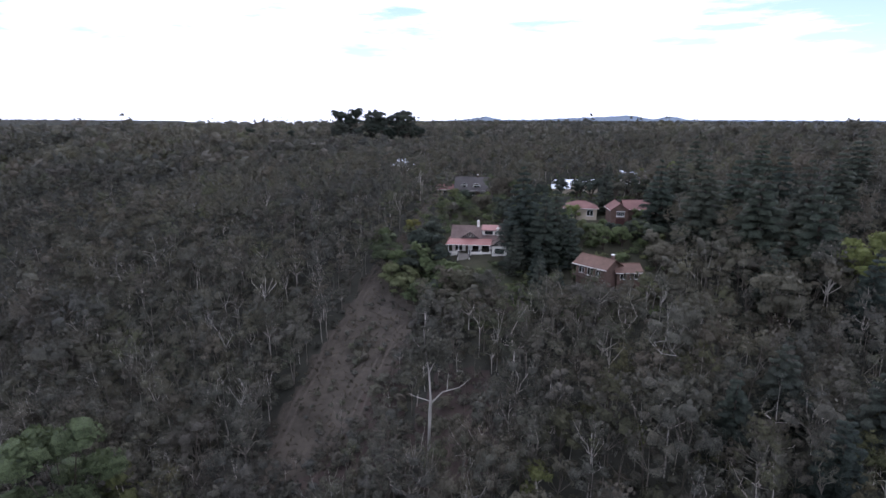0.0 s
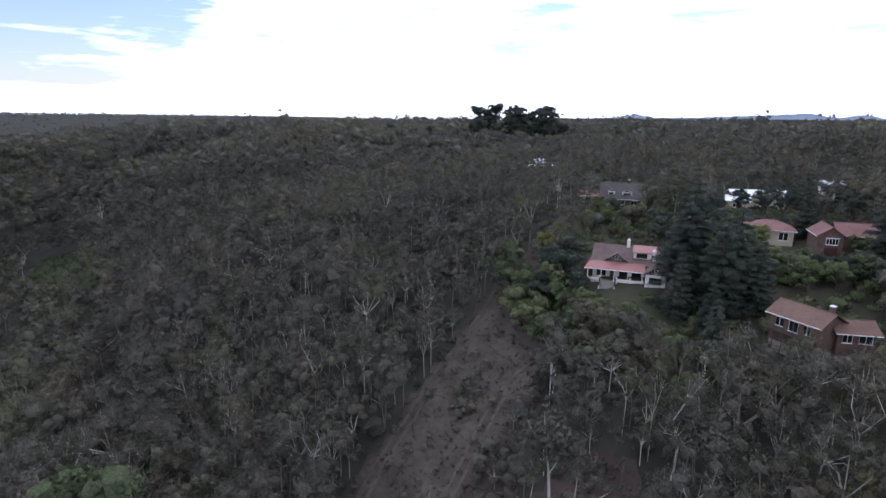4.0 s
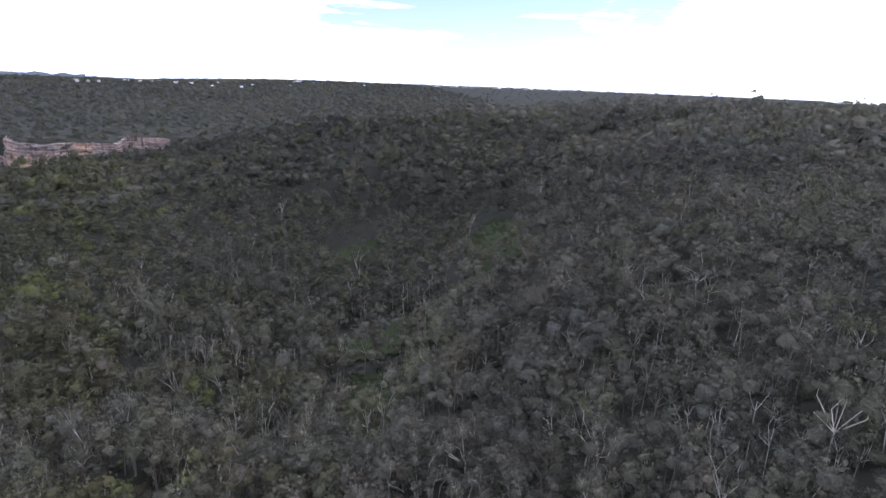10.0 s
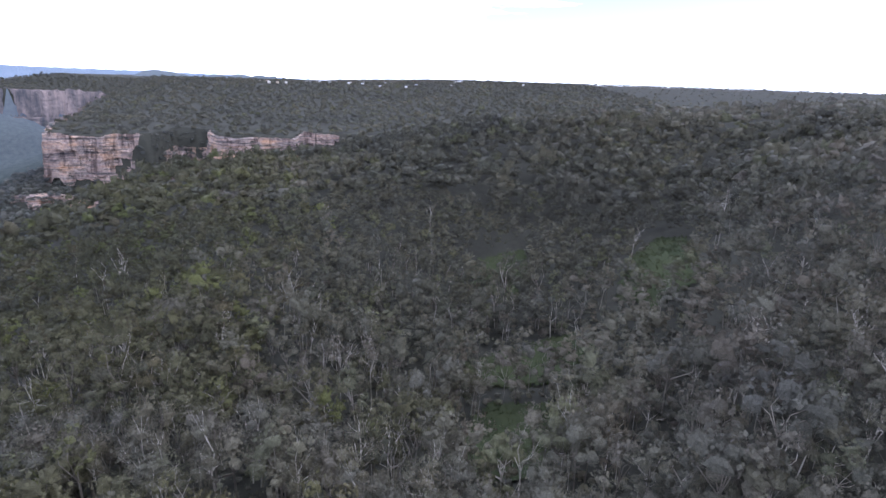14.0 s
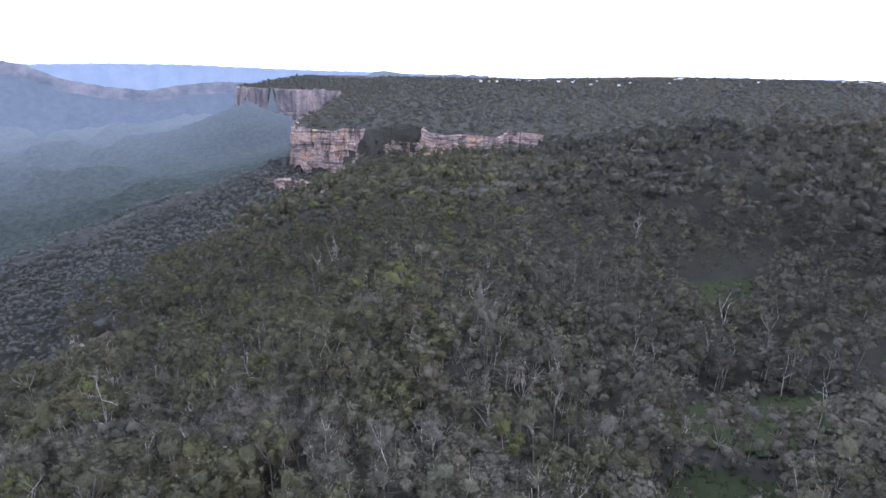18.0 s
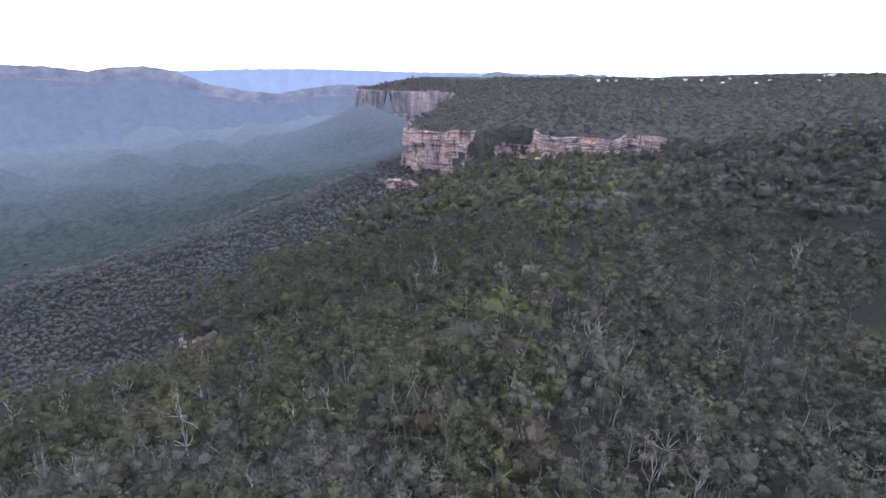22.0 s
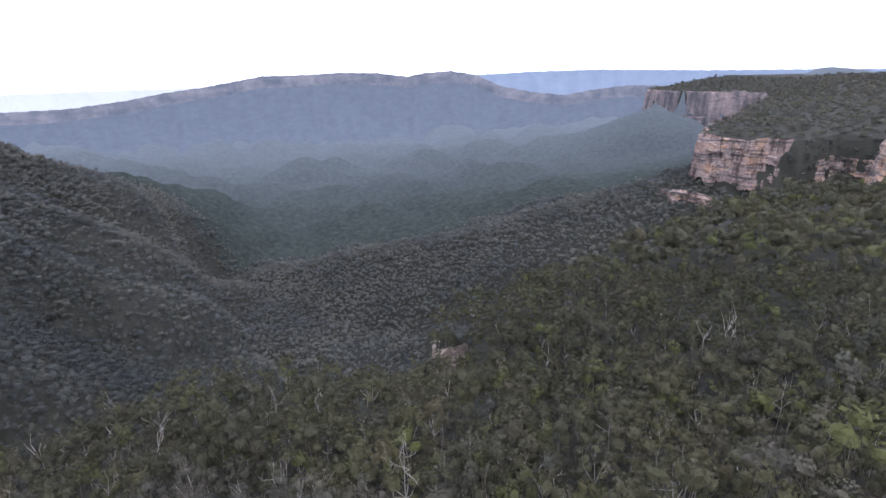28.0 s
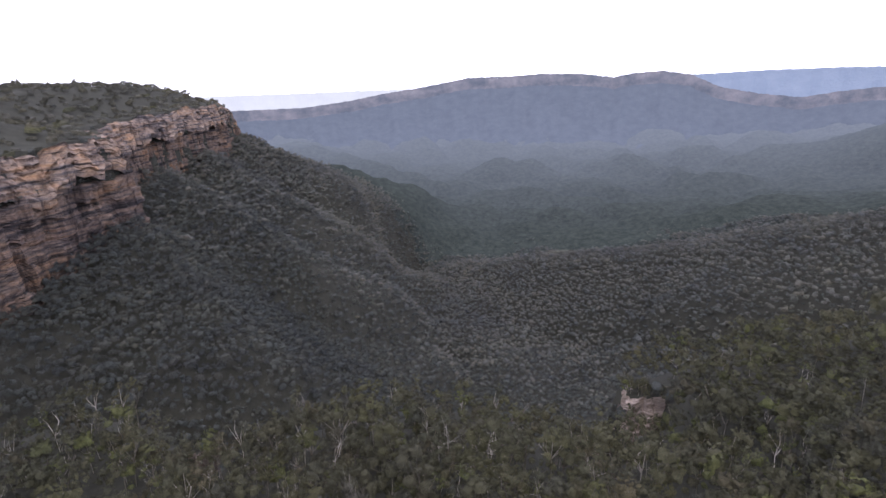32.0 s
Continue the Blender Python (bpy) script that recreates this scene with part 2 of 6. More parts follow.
BARK = gum_bark()
WHITE_BARK = plain("white_gum_bark", (0.22, 0.205, 0.18), (0.41, 0.385, 0.35), 0.8, 0.75, 0.25, 0.02, (1, 1, 0.3))
PALE_BARK = plain("pale_gum_bark", (0.16, 0.145, 0.125), (0.32, 0.295, 0.26), 0.8, 0.8, 0.2, 0.02, (1, 1, 0.3))
DARK_BARK = plain("dark_bark", (0.05, 0.04, 0.032), (0.12, 0.10, 0.085), 0.3, 0.9, 0.1, 0.02, (1, 1, 0.3))
LITTER = plain("leaf_litter", (0.030, 0.031, 0.025), (0.052, 0.052, 0.042), 2.5, 0.95, 0.1, 0.15)
GRASS = plain("dry_clearing", (0.036, 0.032, 0.026), (0.088, 0.076, 0.063), 1.3, 0.95, 0.1, 0.12)
DIRT = plain("track_dirt", (0.05, 0.043, 0.036), (0.1, 0.086, 0.072), 0.9, 0.95, 0.1, 0.06)
MEADOW = plain("wet_meadow", (0.027, 0.036, 0.018), (0.046, 0.055, 0.026), 2.0, 0.95, 0.1, 0.15)
LITTER_RED = plain("red_litter", (0.046, 0.036, 0.032), (0.08, 0.062, 0.054), 1.6, 0.95, 0.1, 0.08)
GARDEN_SOIL = plain("garden_soil", (0.035, 0.037, 0.025), (0.07, 0.066, 0.045), 2.0, 0.95, 0.1, 0.1)
GREEN_YELLOW = foliage("willow_leaves", [(0.0, (0.13, 0.15, 0.05)), (0.5, (0.16, 0.18, 0.065)), (1.0, (0.11, 0.135, 0.05))])
LAWN = plain("lawn", (0.038, 0.044, 0.026), (0.07, 0.07, 0.045), 1.5, 0.95, 0.1, 0.05)


def sandstone(name, pale, warm, grey):
    """Bedded sandstone: thin beds, ochre and pale patches, dark seams and a few water streaks."""
    m, t, b = shade(name, 0.9, 0.15)
    beds = calc(t, "ADD", calc(t, "MULTIPLY", grain(t, 20, 5, 0.6, (0.16, 0.16, 3.6)), 0.6), calc(t, "MULTIPLY", grain(t, 9, 4, 0.6, (0.22, 0.22, 3.2)), 0.4))
    rock = ramp(t, beds, [(0.36, tuple(0.45 * c for c in grey)), (0.43, grey), (0.5, pale), (0.56, tuple(0.6 * (a + c) for a, c in zip(pale, warm))), (0.62, warm), (0.7, grey)])
    patch = ramp(t, grain(t, 45, 4, 0.6, (1, 1, 1.3)), [(0.4, (0.72, 0.7, 0.72)), (0.5, (1, 1, 1)), (0.62, (1.22, 1.02, 0.8))])
    colour = blend(t, "MULTIPLY", 0.8, rock, patch)
    streaks = ramp(t, grain(t, 13, 5, 0.6, (1.0, 1.0, 0.16)), [(0.36, (0.3, 0.29, 0.3)), (0.47, (1.0, 1.0, 1.0))])
    colour = blend(t, "MULTIPLY", 0.85, colour, streaks)
    lichen = ramp(t, grain(t, 5, 5, 0.65), [(0.38, (0.6, 0.6, 0.62)), (0.58, (1.1, 1.1, 1.08))])
    t.links.new(blend(t, "MULTIPLY", 0.8, colour, lichen), b.inputs["Base Color"])
    bump(t, b, grain(t, 7, 7, 0.65, (0.5, 0.5, 2.6)), 1.0, 2.2)
    return m


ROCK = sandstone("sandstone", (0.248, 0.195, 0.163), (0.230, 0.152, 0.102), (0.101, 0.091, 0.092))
# darker copy of the sandstone: shade on the lower face put into its tones
SHADED_ROCK = sandstone("shaded_sandstone", (0.144, 0.112, 0.095), (0.158, 0.104, 0.072), (0.050, 0.045, 0.046))
WEST_ROCK = sandstone("pale_sandstone", (0.36, 0.285, 0.25), (0.33, 0.215, 0.16), (0.175, 0.152, 0.145))


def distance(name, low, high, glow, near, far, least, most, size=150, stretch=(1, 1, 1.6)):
    """Far distance: air haze painted as emission, stronger farther from the plateau's edge."""
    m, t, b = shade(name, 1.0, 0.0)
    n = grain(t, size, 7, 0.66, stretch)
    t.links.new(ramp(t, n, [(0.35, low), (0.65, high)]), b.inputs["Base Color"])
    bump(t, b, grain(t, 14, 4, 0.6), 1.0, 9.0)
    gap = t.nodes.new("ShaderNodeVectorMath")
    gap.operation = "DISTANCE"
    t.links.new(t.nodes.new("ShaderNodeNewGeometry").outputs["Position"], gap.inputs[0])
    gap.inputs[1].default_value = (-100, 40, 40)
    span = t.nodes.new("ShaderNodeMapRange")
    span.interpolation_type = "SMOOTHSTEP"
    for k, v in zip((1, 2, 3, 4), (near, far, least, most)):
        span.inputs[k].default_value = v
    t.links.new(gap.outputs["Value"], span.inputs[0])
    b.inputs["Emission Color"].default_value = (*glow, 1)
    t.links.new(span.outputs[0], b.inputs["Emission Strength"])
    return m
# ---- the lie of the land: profiles in metres, z up, north is +y ----
EAST_RIM = [(150, -1720), (-140, -1580), (-182, -1480), (-68, -1180), (10, -985), (40, -860), (-13, -745), (62, -628), (150, -500), (170, -380), (90, -282), (-15, -240)]
NEAR_RIM = [(-60, -236), (-84, -222), (-100, -184), (-118, -188), (-140, -195), (-165, -195), (-198, -189), (-226, -178), (-246, -154), (-262, -130), (-290, -128), (-304, -146), (-286, -163), (-302, -172),
            (-322, -165), (-358, -161), (-388, -150), (-432, -135), (-520, -141), (-640, -108), (-715, -60), (-790, 0), (-890, 150), (-920, 390)]
WEST_RIM = [(-1040, 390), (-1140, 240), (-1268, 163), (-1275, 60), (-1212, 38), (-1236, -102), (-1330, -140), (-1335, -205), (-1247, -235), (-1240, -330), (-1247, -412), (-1300, -430)]
FAR_RIM = [(-1480, -470), (-1850, -600), (-2500, -680), (-3053, -863), (-2980, -1368), (-3080, -1480)]
RIM = np.array([(4600, -1900), (900, -1850)] + EAST_RIM + NEAR_RIM + WEST_RIM + FAR_RIM + [(-4700, -1300), (-4700, 4800), (4600, 4800)], float)
CREEK = np.array([(-330, -480), (-510, -755), (-540, -1000), (-566, -1414), (-1014, -2014), (-1094, -3010), (-1300, -4700)], float)
GULLY = np.array([(-420, 420), (-375, 330), (-330, 240), (-270, 165), (-190, 118), (-130, 60), (-100, -60), (-100, -200)], float)

# spurs that run down from the cliffs to the creek: crest points with heights
SPURS = [np.array(r, float) for r in (
    [(-1300, -430, -112), (-1270, -540, -142), (-1212, -775, -234), (-1180, -900, -292), (-1110, -1012, -336), (-985, -1213, -388), (-825, -1437, -464), (-635, -1659, -532)],
    [(-2866, -1327, -92), (-2795, -1490, -158), (-2700, -1700, -262), (-2540, -1900, -345), (-2467, -1992, -395), (-2250, -2270, -440)],
    [(-175, -1490, -40), (-275, -1683, -104), (-405, -1827, -162), (-620, -1957, -258), (-866, -2039, -380), (-1051, -2125, -500)],
    [(-60, -1000, -70), (-190, -1110, -190), (-330, -1230, -300), (-430, -1320, -400), (-520, -1420, -478)],
    [(-100, -1240, -66), (-240, -1370, -170), (-380, -1480, -275), (-500, -1570, -380), (-590, -1640, -478)],
    [(-10, -740, -92), (-150, -820, -220), (-290, -900, -330), (-400, -960, -400), (-480, -1010, -455)],
    [(90, -600, -142), (-40, -620, -208), (-180, -660, -278), (-300, -700, -345), (-400, -740, -405)])]


def away(x, y, line, closed=False):
    """Distance from each point to a polyline, and how far along it (0 to 1) the nearest place lies."""
    ends = np.roll(line, -1, 0) if closed else line[1:]
    starts = line if closed else line[:-1]
    best, along = np.full(np.shape(x), 1e9), np.zeros(np.shape(x))
    lengths = np.hypot(*(ends - starts).T)
    run, total = 0.0, lengths.sum()
    for (ax, ay), (bx, by), size in zip(starts, ends, lengths):
        u = np.clip(((x - ax) * (bx - ax) + (y - ay) * (by - ay)) / size**2, 0, 1)
        d = np.hypot(x - ax - u * (bx - ax), y - ay - u * (by - ay))
        along = np.where(d < best, (run + u * size) / total, along)
        best = np.minimum(best, d)
        run += size
    return best, along


def inside(x, y, ring):
    odd = np.zeros(np.shape(x), bool)
    for (ax, ay), (bx, by) in zip(ring, np.roll(ring, -1, 0)):
        if ay != by:
            odd ^= ((ay > y) != (by > y)) & (x < (bx - ax) * (y - ay) / (by - ay) + ax)
    return odd


def swell(x, y, size, seed=0.0):
    """Smooth rolling noise from a few sines, about -1 to 1."""
    x, y = x / size + seed * 1.7, y / size - seed * 2.3
    return (np.sin(x * 6.3 + 1.3 * np.sin(y * 4.1 + seed)) + np.sin(y * 5.7 + 1.7 * np.sin(x * 3.9)) + np.sin((x + y) * 9.1 + 2 * np.sin((x - y) * 3.3))) / 3


def ease(a, b, v):
    u = np.clip((v - a) / (b - a), 0, 1)
    return u * u * (3 - 2 * u)


def plateau(x, y, out):
    """The upland's ground height, without its cliffs. out: the distance to the rim, to the upland's side."""
    near = np.interp(y, [-240, -160, -60, 12, 75, 145, 215, 320, 600, 1200, 2500], [-100, -90, -68, -50, -42, -28, -12, -2, 18, 30, 34])
    near = near + np.interp(x, [-160, -100, -45, 0, 60, 200, 500], [0, 12, 20, 30, 34, 38, 40]) * ease(-120, 60, y) * (1 - 0.97 * ease(200, 600, y))
    near = near + np.interp(x, [-560, -300], [9, 0]) * ease(40, -60, y)
    near = near - 15 * np.exp(-((x + 244) ** 2 + (y + 152) ** 2) / 900)
    near = near - 12 * np.exp(-((x + 262) ** 2 + (y + 112) ** 2) / 800)
    near = near - 7.5 * np.exp(-((x - 75) ** 2 + (y - 258) ** 2) / 3000) - 3.2 * np.exp(-((x - 9) ** 2 + (y - 236) ** 2) / 700)
    near = near - 25 * np.exp(-((away(x, y, GULLY)[0] / 75) ** 2)) * ease(20, 170, y)
    west = np.interp(x, [-3200, -2300, -1700, -1250, -900], [22, 18, -40, -73, -76]) + np.interp(y, [-1500, -900, 200, 900], [14, 0, 0, 22]) - 70 * ease(-1380, -1900, x) * (1 - ease(10, 330, out)) * ease(100, -300, y)
    east = np.interp(y, [-1900, -1480, -1180, -750, -620, -350, -200], [24, 16, 14, 0, -4, -50, -80]) + 46 * ease(10, 170, out)
    u, v = ease(-520, -1000, x), ease(-280, -140, x) * ease(-150, -330, y)
    return (near * (1 - u) + west * u) * (1 - v) + east * v + 2.2 * swell(x, y, 130)


def ground(x, y):
    """The ground's height: upland, cliffs, talus and valley floor."""
    x, y = np.asarray(x, float), np.asarray(y, float)
    out, _ = away(x, y, RIM, True)
    creek, _ = away(x, y, CREEK)
    land = inside(x, y, RIM)
    top = plateau(x, y, np.where(land, out, 0))
    near = ease(-1000, -800, x) * ease(-330, -230, y) * ease(-40, -120, x)
    floor = np.interp(y, [-5000, -3300, -2700, -2000, -1400, -700, -400], [-350, -355, -420, -500, -545, -520, -440]) + 14 * swell(x, y, 420, 3)
    base = top - (72 - 34 * near + 75 * ease(-1700, -2300, x) * ease(0, -400, y))
    base = base - 36 * ease(-330, -230, x) * ease(-300, -420, y)
    base = base - 46 * ease(-790, -570, y) * ease(-60, 40, x) * ease(-300, -420, y)
    share = creek / (creek + out + 1e-6)
    talus = floor + (base - floor) * np.where(share > 0, share, 0) ** (1.05 + 0.7 * ease(-600, -900, x)) + 12 * swell(x, y, 260, 5) * np.clip(out / 120, 0, 1)
    for crest in SPURS:
        gap, along = away(x, y, crest[:, :2])
        run = np.r_[0, np.cumsum(np.hypot(*np.diff(crest[:, :2], axis=0).T))]
        rise = np.interp(along, run / run[-1], crest[:, 2]) - 0.44 * (np.sqrt(gap**2 + 45.0**2) - 45) - 900 * ease(260, 700, gap)
        talus = 0.5 * (talus + rise + np.sqrt((talus - rise) ** 2 + 28.0**2)) - 7
    talus = talus - 42 * np.exp(-((creek / 60) ** 2)) * ease(-2300, -1800, y)
    talus = talus - 10 * (1 - near) * (ease(70, 84, out) * (1 - ease(200, 500, out)))
    fall = ease(0, 13, out)
    return np.where(land, top, top + (talus - top) * fall)


# ---- mesh helpers ----
def mesh_of(name, verts, quads, mats, which=None, tone=None, smooth=False, dome=None):
    """A mesh from arrays of vertices and four-cornered faces."""
    me = bpy.data.meshes.new(name)
    verts, quads = np.asarray(verts, np.float32), np.asarray(quads, np.int32)
    me.vertices.add(len(verts))
    me.vertices.foreach_set("co", verts.ravel())
    me.loops.add(quads.size)
    me.loops.foreach_set("vertex_index", quads.ravel())
    me.polygons.add(len(quads))
    me.polygons.foreach_set("loop_start", np.arange(0, quads.size, 4, dtype=np.int32))
    if which is not None:
        me.polygons.foreach_set("material_index", np.asarray(which, np.int32))
    me.polygons.foreach_set("use_smooth", np.full(len(quads), smooth))
    for m in mats:
        me.materials.append(m)
    if tone is not None:
        me.attributes.new("tone", "FLOAT", "POINT").data.foreach_set("value", np.asarray(tone, np.float32))
    if dome is not None:
        me.attributes.new("dome", "FLOAT_VECTOR", "POINT").data.foreach_set("vector", np.asarray(dome, np.float32).ravel())
    me.update(calc_edges=True)
    return me


def lattice(rows, cols):
    i, j = np.meshgrid(np.arange(rows - 1), np.arange(cols - 1), indexing="ij")
    a = (i * cols + j).ravel()
    return np.stack([a, a + cols, a + cols + 1, a + 1], -1)


def steps(*spans):
    """Coordinates from spans of (start, end, spacing)."""
    return np.unique(np.concatenate([np.arange(a, b + 0.1, s) for a, b, s in spans]))


# ---- the ground, one sheet to the horizon ----
gx = steps((-4700, -3200, 75), (-3200, -2800, 20), (-2800, -1450, 45), (-1450, -1100, 10), (-1100, -560, 16), (-560, -300, 9), (-300, 140, 6), (140, 200, 10), (200, 700, 25), (700, 4600, 130))
gy = steps((-4700, -1900, 70), (-1900, -700, 18), (-700, -260, 10), (-260, 320, 6), (320, 800, 16), (800, 4700, 100))
GX, GY = np.meshgrid(gx, gy, indexing="ij")
GZ = ground(GX, GY)
land = new("ground", mesh_of("ground", np.stack([GX, GY, GZ], -1).reshape(-1, 3), lattice(len(gx), len(gy)), [LITTER], smooth=True))
tagged(land, "dark leaf-littered forest ground running from plateau to valley floor", "ground", kind="structure")



def ground_mesh(px, py):
    """The height of the ground's sheet, between its grid lines."""
    i = np.clip(np.searchsorted(gx, px) - 1, 0, len(gx) - 2)
    j = np.clip(np.searchsorted(gy, py) - 1, 0, len(gy) - 2)
    u, v = (px - gx[i]) / (gx[i + 1] - gx[i]), (py - gy[j]) / (gy[j + 1] - gy[j])
    return (GZ[i, j] * (1 - u) + GZ[i + 1, j] * u) * (1 - v) + (GZ[i, j + 1] * (1 - u) + GZ[i + 1, j + 1] * u) * v


# ---- cliffs ----
def resample(line, spacing):
    seg = np.hypot(*np.diff(line, axis=0).T)
    at = np.r_[0, np.cumsum(seg)]
    s = np.linspace(0, at[-1], int(at[-1] / spacing))
    return np.stack([np.interp(s, at, line[:, k]) for k in (0, 1)], -1), s


LEDGES = []


def cliff(name, line, spacing, drop, offset, label, seed, shift=0.0, sink=0.0, gaps=0.0, mat=None, tier=False, bold=1.0):
    """A rock face along a stretch of the rim: buttresses, clefts, bedding ledges. The land lies to the right of the line's way."""
    pts, s = resample(np.asarray(line, float), spacing)
    way = np.gradient(pts, axis=0)
    way /= np.hypot(*way.T)[:, None]
    for _ in range(6):
        way[1:-1] = (way[:-2] + way[1:-1] + way[2:]) / 3
    way /= np.hypot(*way.T)[:, None]
    outward = np.stack([-way[:, 1], way[:, 0]], -1)
    rim = pts
    pts = pts + outward * shift
    rnd = np.random.RandomState(seed)
    ledge = np.cumsum(rnd.choice([0.0, 0.0, 0.6, 1.6, -0.8], 40)) * 0.8
    levels = np.linspace(0, 1, max(10, int(drop / (spacing * 0.5))))

    def rough(length, smooth=True):
        u = s / length
        v = rnd.uniform(-1, 1, int(u[-1]) + 3)
        w = u % 1
        return v[u.astype(int)] * (1 - ease(0.35, 0.65, w)) + v[u.astype(int) + 1] * ease(0.35, 0.65, w)

    big = bold * (7 * rough(58) + 5 * rough(27) + 3 * rough(12) - 7 * np.clip(rough(17) - 0.45, 0, 1))
    inner = pts - outward * (7 if bold == 1 else 3)
    crest = np.maximum(ground(*(pts - outward * 2.0).T), ground(*(pts - outward * 12.0).T) - 6) - sink
    low = ground(inner[:, 0], inner[:, 1]) - 2.5 - sink
    if tier:
        inner, crest = rim - outward * 4, np.maximum(ground(*(rim - outward * 3.0).T), ground(*(rim - outward * 12.0).T) - 6) - sink
        low = crest + 1.5
        LEDGES.append((rim, outward, crest, shift))
    grid = [np.c_[inner, low]]
    heights = drop * (0.82 + 0.14 * rough(70) + 0.1 * rough(21))
    lip = bold * (4.5 * rough(31) + 2.2 * rough(9) - 1.5)
    fade = np.clip(np.minimum(s, s[-1] - s) / 45, 0, 1)
    if gaps:
        fade = fade * ease(gaps - 0.25, gaps + 0.25, np.sin(s / 29 + seed) + 0.6 * np.sin(s / 11.3))
    blocks = [2.6 * rough(15) + 1.8 * rough(6.5) + (1.0 * rough(3.2) if spacing < 2 else 0) for _ in range(6)]
    for v in levels:
        strata = (ledge[int(v * 39)] + 1.1 * np.sin(v * 41 + s / 90)) * (0.6 if bold == 1 else 0.3)
        jag = blocks[int(v * 5.99)] + 1.0 * np.sin(s / 6.1 + v * 9 + seed) * np.sin(s / 9.7 - v * 5) + rnd.uniform(-0.6, 0.6, len(s))
        reach = (offset + big * (0.5 + 0.5 * v) + strata + jag + 5 * bold * v) * fade - 11 * (1 - fade)
        place = pts + outward * reach[:, None]
        grid.append(np.c_[place, crest + lip - v * heights - (4 if v == 1 else 0)])
    grid = np.array(grid)
    ob = new(name, mesh_of(name, grid.reshape(-1, 3), lattice(len(grid), len(s)), [mat or ROCK]))
    return tagged(ob, label, "cliff", kind="structure")


# sandstone tones with air haze painted over them as a bluish glow
FAR_ROCK = distance("hazy_far_sandstone", (0.04, 0.036, 0.036), (0.25, 0.19, 0.165), (0.2, 0.23, 0.32), 1500, 4300, 0.0, 0.3, 42, (1, 1, 0.22))
cliff("cliff_east", EAST_RIM, 3.2, 46, 4, "upper band of ochre and grey sandstone cliff under a wooded plateau", 3)
cliff("cliff_east_face", EAST_RIM, 3.2, 150, 4, "main face of ochre sandstone cliff stained grey and black, its shade painted in", 17, 9, 44, mat=SHADED_ROCK, tier=True)
cliff("cliff_near", NEAR_RIM[:9], 3.0, 36, 3, "low sandstone rim cliff below the wooded spur", 7, 0, 9)
cliff("cliff_near", NEAR_RIM[13:20], 3.0, 40, 3, "low sandstone rim cliff below the wooded spur", 5, 0, 9)
PALE_ROCK = plain("weathered_sandstone", (0.10, 0.085, 0.075), (0.38, 0.31, 0.26), 1.6, 0.9, 0.15, 0.6, (0.6, 0.6, 2.4))


def bluff(name, x, y, top, base, turn, long, wide, label, seed):
    """A prow of rock: worn beds of uneven thickness, upright joints, a sloping broken top."""
    rnd = np.random.RandomState(seed)
    n = 84
    a = np.linspace(0, 2 * math.pi, n, endpoint=False)
    zs = np.arange(0, top - base, 0.45)
    edge, bed, deep = 0.0, [], 0.0
    for z in zs:
        if z >= edge:
            edge, deep = z + rnd.choice([0.5, 0.9, 1.6, 2.6, 3.4]), rnd.uniform(-0.7, 0.35)
        bed.append(deep - (0.35 if edge - z < 0.5 else 0.0))
    joints = sum(-0.9 * np.exp(-(((a - c + math.pi) % (2 * math.pi) - math.pi) / 0.06) ** 2) for c in rnd.uniform(0, 2 * math.pi, 9))
    lumps = 0.8 * np.sin(a * 3 + 1) + 0.6 * np.sin(a * 7 + 2) + 0.35 * np.sin(a * 13 + 4)
    dip = 1.6 * np.cos(a - 0.6) + 0.7 * np.sin(a * 4 + 1)
    rings = []
    for z, off in zip(zs, bed):
        v = z / (top - base)
        wear = off * (0.7 + 0.5 * np.sin(a * 2 + z * 0.35)) + lumps * (0.8 + 0.5 * math.sin(z * 0.4)) + joints + 0.5 * np.sin(a * 9 + z * 1.1) * np.sin(a * 4 - z * 0.7) + rnd.uniform(-0.22, 0.22, n)
        grow = 0.84 + 0.34 * v - 0.12 * math.exp(-z / 1.2)
        u, w = (long * grow + wear) * np.cos(a), (wide * grow + wear) * np.sin(a)
        rings.append(np.stack([x + u * math.cos(turn) - w * math.sin(turn), y + u * math.sin(turn) + w * math.cos(turn), top - z + dip * (1 - v) + rnd.uniform(-0.08, 0.08, n)], -1))
    cap = rings[0].mean(0) + [0, 0, 0.5]
    verts = np.concatenate([np.tile(cap, (n, 1))] + rings)
    i, j = np.meshgrid(np.arange(len(rings)), np.arange(n), indexing="ij")
    i, j = i.ravel(), j.ravel()
    quads = np.stack([i * n + j, (i + 1) * n + j, (i + 1) * n + (j + 1) % n, i * n + (j + 1) % n], -1)
    return tagged(new(name, mesh_of(name, verts, quads, [PALE_ROCK, LITTER], i == 0)), label, "rock outcrop", kind="structure")


bluff("rock_outcrop", -294.5, -154.5, -91.0, -118, math.radians(128), 11.5, 5.5, "weathered pale sandstone outcrop on the spur's edge", 31)
bluff("rock_outcrop", -102, -186, -83.5, -104, 0.4, 5.0, 3.2, "small pale sandstone outcrop on the plateau's rim", 37)
cliff("cliff_west", WEST_RIM[2:7], 3.2, 104, 6, "banded pink and cream sandstone cliff across the gorge", 8, mat=WEST_ROCK, bold=0.85)
cliff("cliff_west_headland", WEST_RIM[8:] + FAR_RIM[:1], 3.0, 128, 6, "high banded sandstone headland with dark clefts", 12, mat=WEST_ROCK, bold=0.85)
cliff("cliff_west_lower", WEST_RIM[8:11] + [(-1256, -470)], 3.2, 46, 5, "lower tier of grey sandstone cliff among trees", 15, 60, -15, -0.6, mat=WEST_ROCK)
